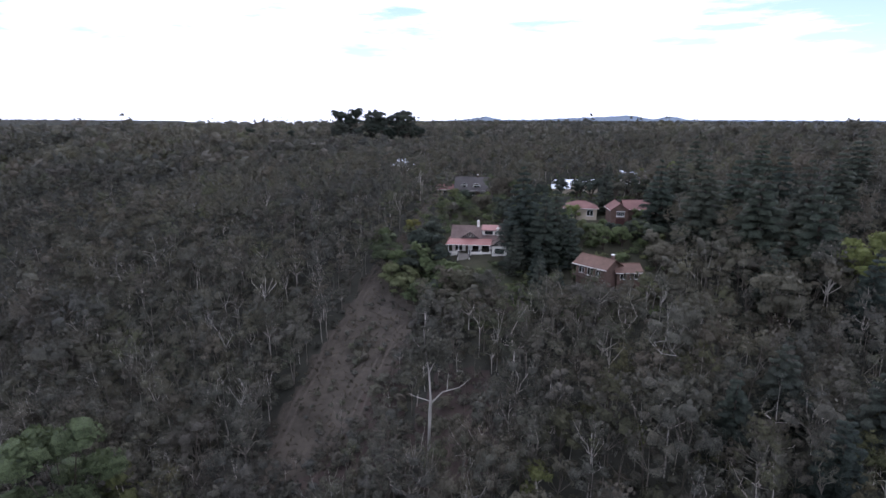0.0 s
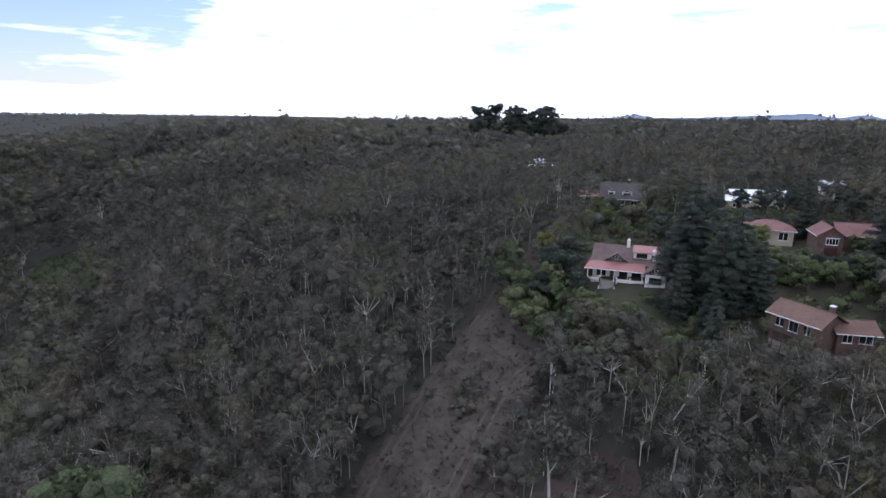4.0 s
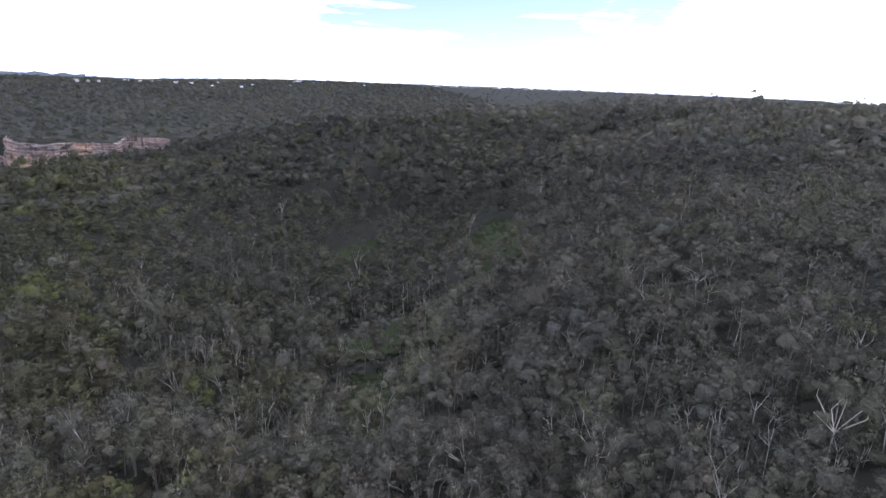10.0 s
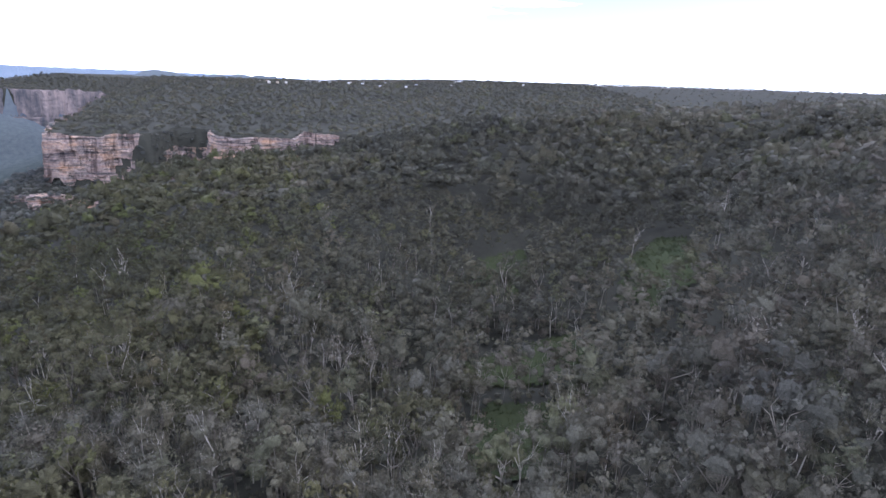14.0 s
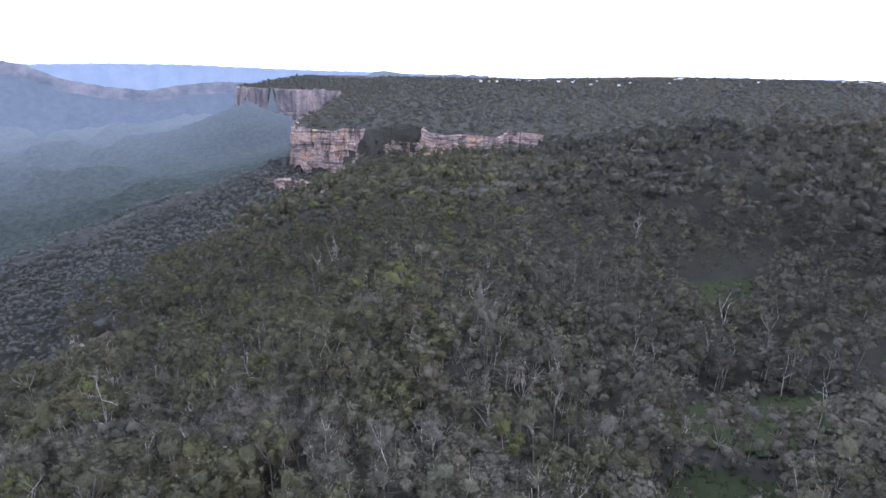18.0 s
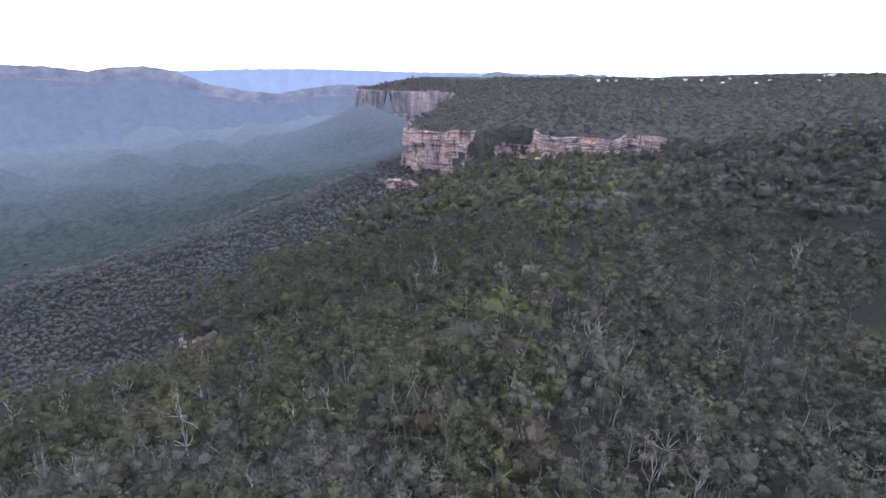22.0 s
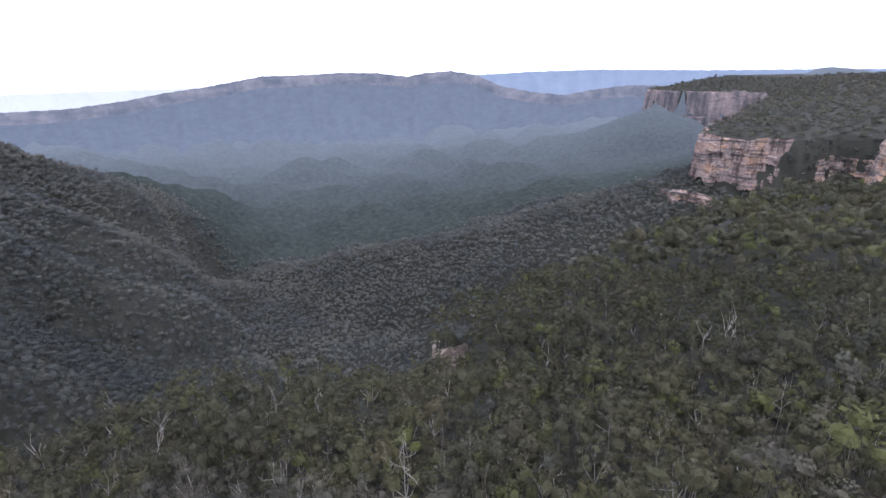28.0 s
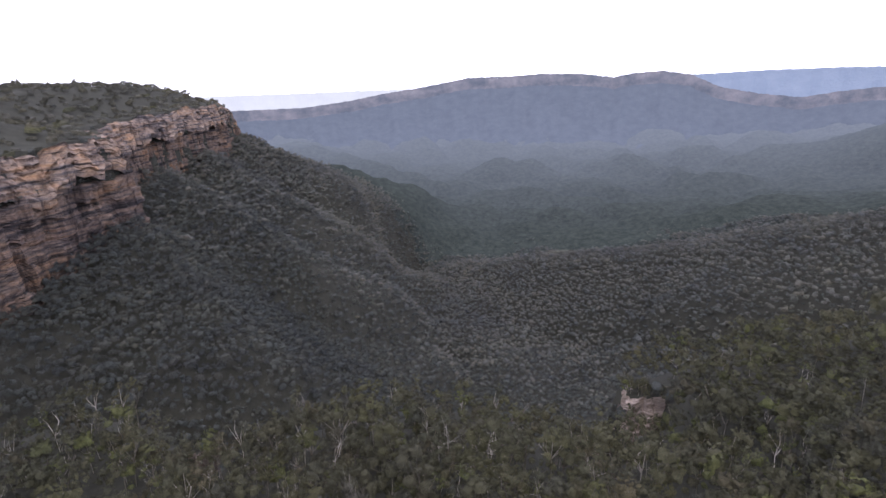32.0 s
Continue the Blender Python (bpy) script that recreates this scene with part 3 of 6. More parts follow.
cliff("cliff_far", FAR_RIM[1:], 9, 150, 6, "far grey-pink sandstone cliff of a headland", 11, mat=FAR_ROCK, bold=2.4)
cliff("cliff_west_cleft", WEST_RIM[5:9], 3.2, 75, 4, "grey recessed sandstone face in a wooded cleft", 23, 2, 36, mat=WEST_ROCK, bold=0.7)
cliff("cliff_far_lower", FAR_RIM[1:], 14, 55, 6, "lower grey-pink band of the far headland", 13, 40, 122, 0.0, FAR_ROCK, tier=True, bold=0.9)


# ---- the far distance ----
def polar(heading, radius):
    """Places round the plateau's edge: heading in degrees to the left of north."""
    a = np.radians(heading)
    return -100 - radius * np.sin(a), 40 + radius * np.cos(a)


def ridge(name, headings, rises, crest, foot, foot_z, cliffs, mat, label, ripple=6.0):
    """A far range: its skyline by heading and rise in degrees, a cliff band, and slopes to the valley."""
    h = np.linspace(min(headings), max(headings), int((max(headings) - min(headings)) * 9))
    rise = np.interp(h, headings, rises) + 0.02 * np.sin(h * 5.1) + 0.015 * np.sin(h * 13.7)
    top = 48 + crest * np.tan(np.radians(rise))
    rows = []
    for v in np.r_[-0.12, -0.02, 0, 0.01, np.linspace(0.02, 1, 26)]:
        r = crest - (crest - foot) * v
        if v < 0:
            z = top + v * 300
        elif v < 0.015:
            z = top - cliffs * (v / 0.01)
        else:
            z = (top - cliffs - foot_z) * (1 - v) ** 1.7 + foot_z
        wave = ripple * np.sin(h * 0.9 + v * 6) + ripple * np.sin(h * 1.7 - v * 9) + 0.4 * ripple * np.sin(h * 4.1 + v * 21)
        z = z + wave * np.clip(v * 5, 0, 1) * 2.5 * (1 - v * 0.5)
        x, y = polar(h, r + 14 * np.sin(h * 3.1))
        rows.append(np.stack([x, y, z], -1))
    rows = np.array(rows)
    faces = lattice(len(rows), len(h))
    band = (faces[:, 0] // len(h) >= 2) & (faces[:, 0] // len(h) <= 3)
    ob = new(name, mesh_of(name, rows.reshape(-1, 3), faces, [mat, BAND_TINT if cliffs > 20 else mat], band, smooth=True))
    return tagged(ob, label, "distant range", kind="structure")


# haze put into base tones and emission; no air is modelled
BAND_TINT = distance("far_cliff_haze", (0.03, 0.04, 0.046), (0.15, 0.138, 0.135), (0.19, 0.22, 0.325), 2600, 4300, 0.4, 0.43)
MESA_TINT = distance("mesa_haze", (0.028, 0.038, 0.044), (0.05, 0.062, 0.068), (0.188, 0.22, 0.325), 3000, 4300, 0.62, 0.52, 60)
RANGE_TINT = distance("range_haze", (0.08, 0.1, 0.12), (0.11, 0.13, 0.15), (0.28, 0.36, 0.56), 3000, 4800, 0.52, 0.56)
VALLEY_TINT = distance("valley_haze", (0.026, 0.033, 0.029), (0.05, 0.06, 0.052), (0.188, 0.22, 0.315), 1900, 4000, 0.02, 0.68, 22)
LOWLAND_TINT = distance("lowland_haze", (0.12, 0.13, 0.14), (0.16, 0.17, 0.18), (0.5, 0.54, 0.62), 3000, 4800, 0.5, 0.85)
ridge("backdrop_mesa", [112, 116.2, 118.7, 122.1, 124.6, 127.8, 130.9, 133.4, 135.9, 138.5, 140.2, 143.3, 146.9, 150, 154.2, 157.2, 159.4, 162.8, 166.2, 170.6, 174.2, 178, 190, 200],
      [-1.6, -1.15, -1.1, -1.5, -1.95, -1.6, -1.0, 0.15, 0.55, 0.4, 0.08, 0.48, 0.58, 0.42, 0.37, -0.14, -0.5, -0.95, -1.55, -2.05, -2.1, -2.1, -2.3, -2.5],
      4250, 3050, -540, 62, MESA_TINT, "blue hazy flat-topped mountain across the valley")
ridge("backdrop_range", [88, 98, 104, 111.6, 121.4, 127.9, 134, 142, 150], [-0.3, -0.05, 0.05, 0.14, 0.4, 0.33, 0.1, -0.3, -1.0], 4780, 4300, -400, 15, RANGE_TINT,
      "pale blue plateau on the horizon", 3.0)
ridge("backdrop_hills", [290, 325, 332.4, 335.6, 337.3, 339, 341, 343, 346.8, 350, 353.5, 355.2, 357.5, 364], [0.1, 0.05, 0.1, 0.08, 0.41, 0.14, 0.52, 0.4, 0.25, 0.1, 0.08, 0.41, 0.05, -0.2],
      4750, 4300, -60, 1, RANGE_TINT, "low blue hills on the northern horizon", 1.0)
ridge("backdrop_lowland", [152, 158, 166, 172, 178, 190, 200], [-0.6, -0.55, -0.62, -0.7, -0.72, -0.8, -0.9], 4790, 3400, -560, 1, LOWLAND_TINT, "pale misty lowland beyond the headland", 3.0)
hv, rv = np.meshgrid(np.linspace(92, 200, 300), np.r_[np.linspace(1480, 3000, 90), np.linspace(3040, 4650, 40)], indexing="ij")
vx, vy = polar(hv, rv)
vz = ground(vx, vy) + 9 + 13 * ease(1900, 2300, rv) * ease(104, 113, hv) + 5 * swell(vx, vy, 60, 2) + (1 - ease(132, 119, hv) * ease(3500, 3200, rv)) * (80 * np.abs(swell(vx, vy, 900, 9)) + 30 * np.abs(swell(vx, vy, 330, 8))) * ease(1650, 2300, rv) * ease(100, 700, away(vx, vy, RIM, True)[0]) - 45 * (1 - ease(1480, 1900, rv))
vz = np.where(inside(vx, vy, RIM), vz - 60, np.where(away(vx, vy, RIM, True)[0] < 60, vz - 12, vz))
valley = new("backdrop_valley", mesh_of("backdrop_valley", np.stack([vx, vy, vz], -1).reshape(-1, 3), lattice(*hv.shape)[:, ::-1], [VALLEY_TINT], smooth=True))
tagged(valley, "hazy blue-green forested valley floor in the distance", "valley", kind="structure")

# ---- trees ----
def leaves(rnd, centres, radii, count, size, squash=0.62):
    """Slim tufts of leaves, some upright and spreading, some lying along the outside of the lobes of a crown."""
    lobe = rnd.choice(len(centres), count, p=np.asarray(radii) ** 2 / np.sum(np.asarray(radii) ** 2))
    way = rnd.normal(size=(count, 3))
    way[:, 2] = np.abs(way[:, 2]) * 0.95 - 0.3 * rnd.uniform(size=count)
    way /= np.linalg.norm(way, axis=1)[:, None]
    place = np.asarray(centres)[lobe] + way * (np.asarray(radii)[lobe] * (0.3 + 0.76 * rnd.uniform(0, 1, count) ** 0.45))[:, None] * [1, 1, squash]
    rising = way * 0.55 + [0, 0, 0.3] + rnd.normal(size=(count, 3)) * 0.4
    lying = np.cross(way, rnd.normal(size=(count, 3))) + rnd.normal(size=(count, 3)) * 0.25
    along = np.where((rnd.uniform(size=count) < 0.45)[:, None], rising, lying)
    along /= np.linalg.norm(along, axis=1)[:, None]
    across = np.cross(along, way + rnd.normal(size=(count, 3)) * 0.5)
    across /= np.linalg.norm(across, axis=1)[:, None] + 1e-6
    s = size * rnd.uniform(0.6, 1.3, count)
    corners = []
    for a, b in ((-1, -0.25), (0.15, -0.62), (1, 0.2), (-0.1, 0.62)):
        u, v = a * s * rnd.uniform(0.7, 1.0, count), b * s * rnd.uniform(0.7, 1.1, count)
        corners.append(place + along * u[:, None] * 0.52 + across * v[:, None] * 0.62)
    crown = place - np.average(centres, axis=0) + [0, 0, 0.35]
    dome = way * 0.34 + 0.75 * crown / (np.linalg.norm(crown, axis=1)[:, None] + 1e-6) + [0, 0, 0.12] + rnd.normal(size=(count, 3)) * 0.08
    dome /= np.linalg.norm(dome, axis=1)[:, None]
    return np.stack([np.stack(corners, 1).reshape(-1, 3), np.repeat(dome, 4, 0)])


DOME = ((0.96, 0.34), (0.55, 0.8), (-0.35, 1.0))  # heights and widths of a clump's rings


def clumps(rnd, centres, radii, squash=0.72, rings=2, rough=0.22):
    """Rounded clumps of foliage: ragged six-sided domes, open below."""
    heart = np.average(centres, axis=0) - [0, 0, 1.5]
    at, lean = [], []
    for c, r in zip(np.asarray(centres), np.asarray(radii)):
        start = rnd.uniform(0, 6.283)
        tilt = rnd.normal(size=2) * 0.18
        loops = []
        for high, wide in DOME[2 - rings:]:
            a = start + np.arange(6) * math.pi / 3 + rnd.uniform(-0.2, 0.2, 6)
            w = r * wide * rnd.uniform(1 - rough, 1 + rough, 6)
            x, y = w * np.cos(a), w * np.sin(a)
            z = r * squash * (high + rnd.uniform(-rough, rough, 6) * 0.8) + tilt[0] * x + tilt[1] * y
            loops.append(np.stack([x, y, z], -1))
        for k in (0, 3):
            at += [c + loops[0][(k + n) % 6] for n in range(4)]
            lean += [loops[0][(k + n) % 6] for n in range(4)]
        for up, down in zip(loops, loops[1:]):
            for k in range(6):
                for p in (up[k], down[k], down[(k + 1) % 6], up[(k + 1) % 6]):
                    at.append(c + p)
                    lean.append(p)
    at, lean = np.array(at), np.array(lean)
    lean = lean / (np.linalg.norm(lean, axis=1)[:, None] + 1e-6)
    crown = at - heart
    lean = lean * 0.5 + 0.34 * crown / np.linalg.norm(crown, axis=1)[:, None] + [0, 0, 0.36]
    return np.stack([at, lean / np.linalg.norm(lean, axis=1)[:, None]])


def clumped(rnd, centres, radii, per, share, squash=0.72, rings=2, sprays=0, size=0.7):
    """Splits each lobe of a crown into some clumps, with loose sprays at the edge."""
    spots, sizes = [], []
    for c, r in zip(centres, radii):
        for k in range(per):
            way = rnd.normal(size=3)
            way[2] = abs(way[2]) * 0.7 - 0.1
            way /= np.linalg.norm(way)
            spots.append(np.asarray(c) + way * r * (0.0 if per == 1 else rnd.uniform(0.35, 0.8)) * [1, 1, 1.2])
            sizes.append(r * share * rnd.uniform(0.75, 1.25))
    out = clumps(rnd, np.array(spots), np.array(sizes), squash, rings)
    if sprays:
        out = np.concatenate([out, leaves(rnd, centres, np.asarray(radii) * 1.08, sprays, size, 0.7)], 1)
    return out


def rod(a, b, ra, rb, sides=3):
    """A tapered prism from a to b, as loose side faces."""
    a, b = np.asarray(a, float), np.asarray(b, float)
    way = (b - a) / (np.linalg.norm(b - a) + 1e-9)
    u = np.cross(way, (0.31, 0.9, 0.2))
    u /= np.linalg.norm(u)
    v = np.cross(way, u)
    ring = [math.cos(k * 2 * math.pi / sides) * u + math.sin(k * 2 * math.pi / sides) * v for k in range(sides)]
    return [p for k in range(sides) for p in (a + ring[k] * ra, a + ring[(k + 1) % sides] * ra, b + ring[(k + 1) % sides] * rb, b + ring[k] * rb)]


def limbed(rnd, height, spread, lobes, sides, girth, bare=0.45, twigs=0):
    """Trunk and limbs of a gum tree: corner points, and the places and sizes of the lobes that the limbs carry."""
    lean = rnd.normal(size=2) * 0.05 * height
    fork = np.array([lean[0] * 0.6, lean[1] * 0.6, height * bare])
    wood = rod((0, 0, -1.0), fork, girth, girth * 0.72, sides)
    centres, radii = [], []
    for k in range(lobes):
        turn = k * 2.4 + rnd.uniform(0, 1.2)
        far = spread * (0.12 if k == 0 else rnd.uniform(0.45, 0.78))
        tip = np.array([lean[0] + far * math.cos(turn), lean[1] + far * math.sin(turn), height * (0.9 if k == 0 else rnd.uniform(0.5, 0.86))])
        bend = fork + (tip - fork) * rnd.uniform(0.4, 0.6) + np.r_[rnd.normal(size=2) * 0.05 * height, 0.02 * height]
        wood += rod(fork, bend, girth * 0.55, girth * 0.36, sides) + rod(bend, tip, girth * 0.36, girth * 0.12, sides)
        for _ in range(twigs):
            end = tip + np.r_[rnd.normal(size=2) * spread * 0.2, abs(rnd.normal()) * height * 0.09]
            wood += rod(bend + (tip - bend) * rnd.uniform(0.3, 1), end, girth * 0.16, girth * 0.05, 3)
        centres.append(tip)
        radii.append(spread * rnd.uniform(0.36, 0.52))
    return np.array(wood), np.array(centres), np.array(radii)


def gum_model(seed, lobes, share, sides, twigs, height, spread, sprays, size):
    """A gum's crown: a loose core in each lobe, hidden by many small sprays of leaves."""
    rnd = np.random.RandomState(seed)
    wood, centres, radii = limbed(rnd, height * rnd.uniform(0.85, 1.12), spread * rnd.uniform(0.8, 1.2), lobes, max(sides, 3), 0.13, rnd.uniform(0.35, 0.5), twigs)
    core = clumps(rnd, centres - [0, 0, 0.55], radii * share * 0.85, 0.8, 1, 0.3)
    return np.concatenate([core, leaves(rnd, centres, radii * 1.12, sprays, size, 0.78)], 1), wood if sides else np.zeros((0, 3))


def blob_model(seed, lobes, share=1.0, height=12.0, spread=3.8, squash=1.05, rings=1, sprays=0, spray=0.55):
    """A tree farther off, or a bush: a rough crown of a few large clumps."""
    rnd = np.random.RandomState(seed)
    a = np.arange(lobes) * 2.4 + rnd.uniform(0, 6)
    r = spread * (0.5 if lobes > 1 else 0.0)
    centres = np.c_[r * np.cos(a), r * np.sin(a), height * 0.68 + rnd.uniform(-0.1, 0.14, lobes) * height]
    sizes = spread * share * rnd.uniform(0.55, 0.8, lobes) * (1.0 if lobes > 1 else 1.4)
    core = clumps(rnd, centres, sizes * (0.72 if sprays else 1.0), squash, rings, 0.28)
    if sprays:
        core = np.concatenate([core, leaves(rnd, centres, sizes * 1.15, sprays, spread * spray, squash * 0.9)], 1)
    return core, np.zeros((0, 3))


def shrub_model(seed, height, spread, sprays, size):
    """A low bush: two or three rounded lobes of small sprays."""
    rnd = np.random.RandomState(seed)
    a = np.arange(3) * 2.1 + rnd.uniform(0, 6)
    centres = np.c_[spread * 0.45 * np.cos(a), spread * 0.45 * np.sin(a), height * rnd.uniform(0.3, 0.55, 3)]
    radii = spread * rnd.uniform(0.5, 0.75, 3)
    return np.concatenate([clumps(rnd, centres[:1], radii[:1] * 0.9, 0.8, 1, 0.3), leaves(rnd, centres, radii, sprays, size, 0.85)], 1), np.zeros((0, 3))


def planted(name, models, spots, mats, seed, label, category, low=0.75, high=1.25, grow=None):
    """Many trees of a few models in one mesh. spots: rows of x, y, z."""
    rnd = np.random.RandomState(seed)
    pick, turn = rnd.randint(0, len(models), len(spots)), rnd.uniform(0, 6.283, len(spots))
    size, tone = rnd.uniform(low, high, len(spots)), rnd.uniform(0, 1, len(spots))
    size = np.where(rnd.uniform(size=len(spots)) < 0.1, size * 1.3, size) * (1 + 0.12 * swell(spots[:, 0], spots[:, 1], 46, 2))
    if grow is not None:
        size = size * grow
    verts, which, tones, domes = [], [], [], []
    for k, (leaf, wood) in enumerate(models):
        mine = np.where(pick == k)[0]
        if not len(mine):
            continue
        shape = np.concatenate([leaf[0], wood]) if len(wood) else leaf[0]
        dome = np.concatenate([leaf[1], wood * 0 + [0, 0, 1]]) if len(wood) else leaf[1]
        c, s = np.cos(turn[mine])[:, None], np.sin(turn[mine])[:, None]
        x = (shape[None, :, 0] * c - shape[None, :, 1] * s) * size[mine][:, None] + spots[mine, 0][:, None]
        y = (shape[None, :, 0] * s + shape[None, :, 1] * c) * size[mine][:, None] + spots[mine, 1][:, None]
        z = shape[None, :, 2] * (size[mine] * rnd.uniform(0.85, 1.15, len(mine)))[:, None] + spots[mine, 2][:, None]
        verts.append(np.stack([x, y, z], -1).reshape(-1, 3))
        domes.append(np.stack([dome[None, :, 0] * c - dome[None, :, 1] * s, dome[None, :, 0] * s + dome[None, :, 1] * c, dome[None, :, 2] + 0 * c], -1).reshape(-1, 3))
        which.append(np.tile(np.r_[np.zeros(len(leaf[0]) // 4), np.ones(len(wood) // 4)], len(mine)))
        tones.append(np.repeat(tone[mine], len(shape)))
    verts = np.concatenate(verts)
    ob = new(name, mesh_of(name, verts, np.arange(len(verts)).reshape(-1, 4), mats, np.concatenate(which), np.concatenate(tones), dome=np.concatenate(domes)))
    return tagged(ob, label, category, kind="stuff")


def scatter(x0, x1, y0, y1, spacing, seed, jitter=0.46):
    rnd = np.random.RandomState(seed)
    x, y = np.meshgrid(np.arange(x0, x1, spacing), np.arange(y0, y1, spacing))
    x, y = x.ravel(), y.ravel()
    return x + rnd.uniform(-jitter, jitter, len(x)) * spacing, y + rnd.uniform(-jitter, jitter, len(x)) * spacing


CLEARING = np.array([(-40, 92), (-38, 108), (-36, 120), (-33, 132), (-31, 150), (-27, 166), (-23, 176), (-17, 188), (-13, 203), (-9, 230), (-6, 262), (-2, 262), (-5, 230), (-9, 203), (-12, 188),
                     (-18, 170), (-15, 156), (-8, 146), (-8, 136), (-12, 124), (-16, 112), (-20, 102), (-24, 92), (-32, 86)], float)
HEATH = np.array([(-32, 87), (-29, 75), (-18, 71), (-11, 76), (-9.5, 92), (-8.5, 112), (-7, 134), (-12.4, 123), (-16.4, 111), (-20.4, 101), (-24.4, 91)], float)
GLADE = np.array([(-9, 78), (-2, 76), (6, 82), (11, 96), (8, 110), (-2, 112), (-7, 100), (-10, 88)], float)
GARDEN = np.array([(-15, 156), (-18, 170), (-10, 192), (-4, 210), (-2, 222), (4, 214), (26, 214), (40, 206), (52, 204), (74, 206), (84, 190), (66, 165), (57, 136), (52, 125), (35, 121), (25, 125), (10, 125), (-4, 132)], float)
SWAMP_A = np.array([(-304, 150), (-311, 182), (-276, 172), (-266, 160), (-270, 150), (-286, 143)], float)
SWAMP_B = np.array([(-221, 185), (-200, 189), (-205, 210), (-258, 242), (-270, 236), (-254, 212)], float)
SWAMP_C = np.array([(-193, 119), (-209, 118), (-216, 138), (-212, 162), (-200, 166), (-188, 152), (-184, 136)], float)
SWAMP_D = np.array([(-143, 105), (-160, 98), (-181, 118), (-173, 136), (-158, 130), (-143, 117)], float)
KNOB = np.array([(-288, -144), (-296, -144), (-301, -151), (-298, -162), (-290, -161), (-287, -151)], float)
PLOTS = [np.array([(a, c), (b, c), (b, d), (a, d)], float) for a, b, c, d in ((-1, 19, 212, 242), (44, 69, 208, 256), (81, 96, 238, 275), (-9, 4, 238, 257), (-40, -17, 314, 346))]
PLOTS[1] = np.array([(32, 204), (74, 204), (72, 256), (44, 256)], float)
OPEN = PLOTS + [CLEARING, HEATH, GLADE, GARDEN, KNOB, *[r.mean(0) + (r - r.mean(0)) * 0.97 for r in (SWAMP_A, SWAMP_B, SWAMP_C, SWAMP_D)]]


def wooded(x, y):
    """Where trees can stand: not in the open, nor on a rock face."""
    ok = np.ones(len(x), bool)
    for ring in OPEN:
        ok &= ~inside(x, y, ring)
    rim = away(x, y, RIM, True)[0]
    ledge = ((np.sin(x * 12.9 + y * 78.2) * 43758.5) % 1 < 0.85) | ((x < -1285) & (y > -228) & (y < -112))
    return ok & (inside(x, y, RIM) | (rim > 17) | (ledge & (rim > 1))), ground_mesh(x, y)


LANE = np.array([(28, 116), (-2, 72), (-55, 98), (-95, 118), (-135, 70), (-165, 10), (-172, -45), (-140, -110)], float)
near_models = [gum_model(20 + k, 7, 0.72, 3, 0, 11.5, 3.3, 240, 0.62) for k in range(10)] + [gum_model(60 + k, 5, 0.55, 3, 3, 13, 3.4, 180, 0.6) for k in range(4)]
mid_models = [gum_model(40 + k, 5, 0.75, 0, 0, 11.5, 3.3, 112, 0.86) for k in range(8)] + [gum_model(50 + k, 5, 0.6, 3, 0, 12.5, 3.3, 92, 0.84) for k in range(3)]
wide_models = [gum_model(55 + k, 4, 0.62, 0, 0, 11.5, 3.4, 58, 1.15) for k in range(8)]
plain_models = [blob_model(70 + k, 2 + k % 2, 1.0, 11.5, 3.0, sprays=18) for k in range(8)]
far_models = [blob_model(80 + k, 1 + (k > 6), 0.9, 11, 4.6, 1.0, sprays=6, spray=0.5) for k in range(9)]
valley_models = [blob_model(90 + k, 1 + (k > 5), 0.8, 14.0, 5.4, 1.15, sprays=15, spray=0.4) for k in range(9)]
bush_models = [shrub_model(120 + k, 2.4, 1.5, 14, 0.75) for k in range(6)]
vast_models = [blob_model(100 + k, 1, 0.9, 5.5, 5.0, 0.8, sprays=2) for k in range(6)]


def lane_of(x, y):
    return away(x, y, LANE)[0]


# the plateau woods: nearer ones finer
x, y = scatter(-780, 330, -260, 560, 4.6, 1)
ok, z = wooded(x, y)
lane = away(x, y, LANE)[0]
ok &= inside(x, y, RIM) & ((x < 60) | (y > 70)) & (lane < 520)
# taller, wider-spaced trees away from the houses
girth = 1 + 0.42 * np.maximum(ease(-60, -150, x), ease(60, 0, y))
ok &= np.random.RandomState(29).uniform(size=len(x)) < girth**-1.5
x, y, z, lane, girth = x[ok], y[ok], z[ok], lane[ok], girth[ok]
order = np.argsort(lane)
own, close, wide, outer, remote = order[:290], order[290:2100], order[2100:5200], order[5200:9000], order[9000::2]
spots = np.stack([x, y, z], -1)
green = y + 40 * swell(x, y, 170, 4) + np.random.RandomState(9).uniform(-45, 45, len(x)) < 62
stray = np.random.RandomState(19).normal(size=len(x)) * 18
damp = (y + stray > 60 + 10 * swell(x, y, 60, 6)) & (x < np.interp(y, [60, 120, 165, 240, 330, 420], [-205, -205, -215, -240, -300, -350]) + 8 * swell(x, y, 40, 3) + stray)
green &= ~damp
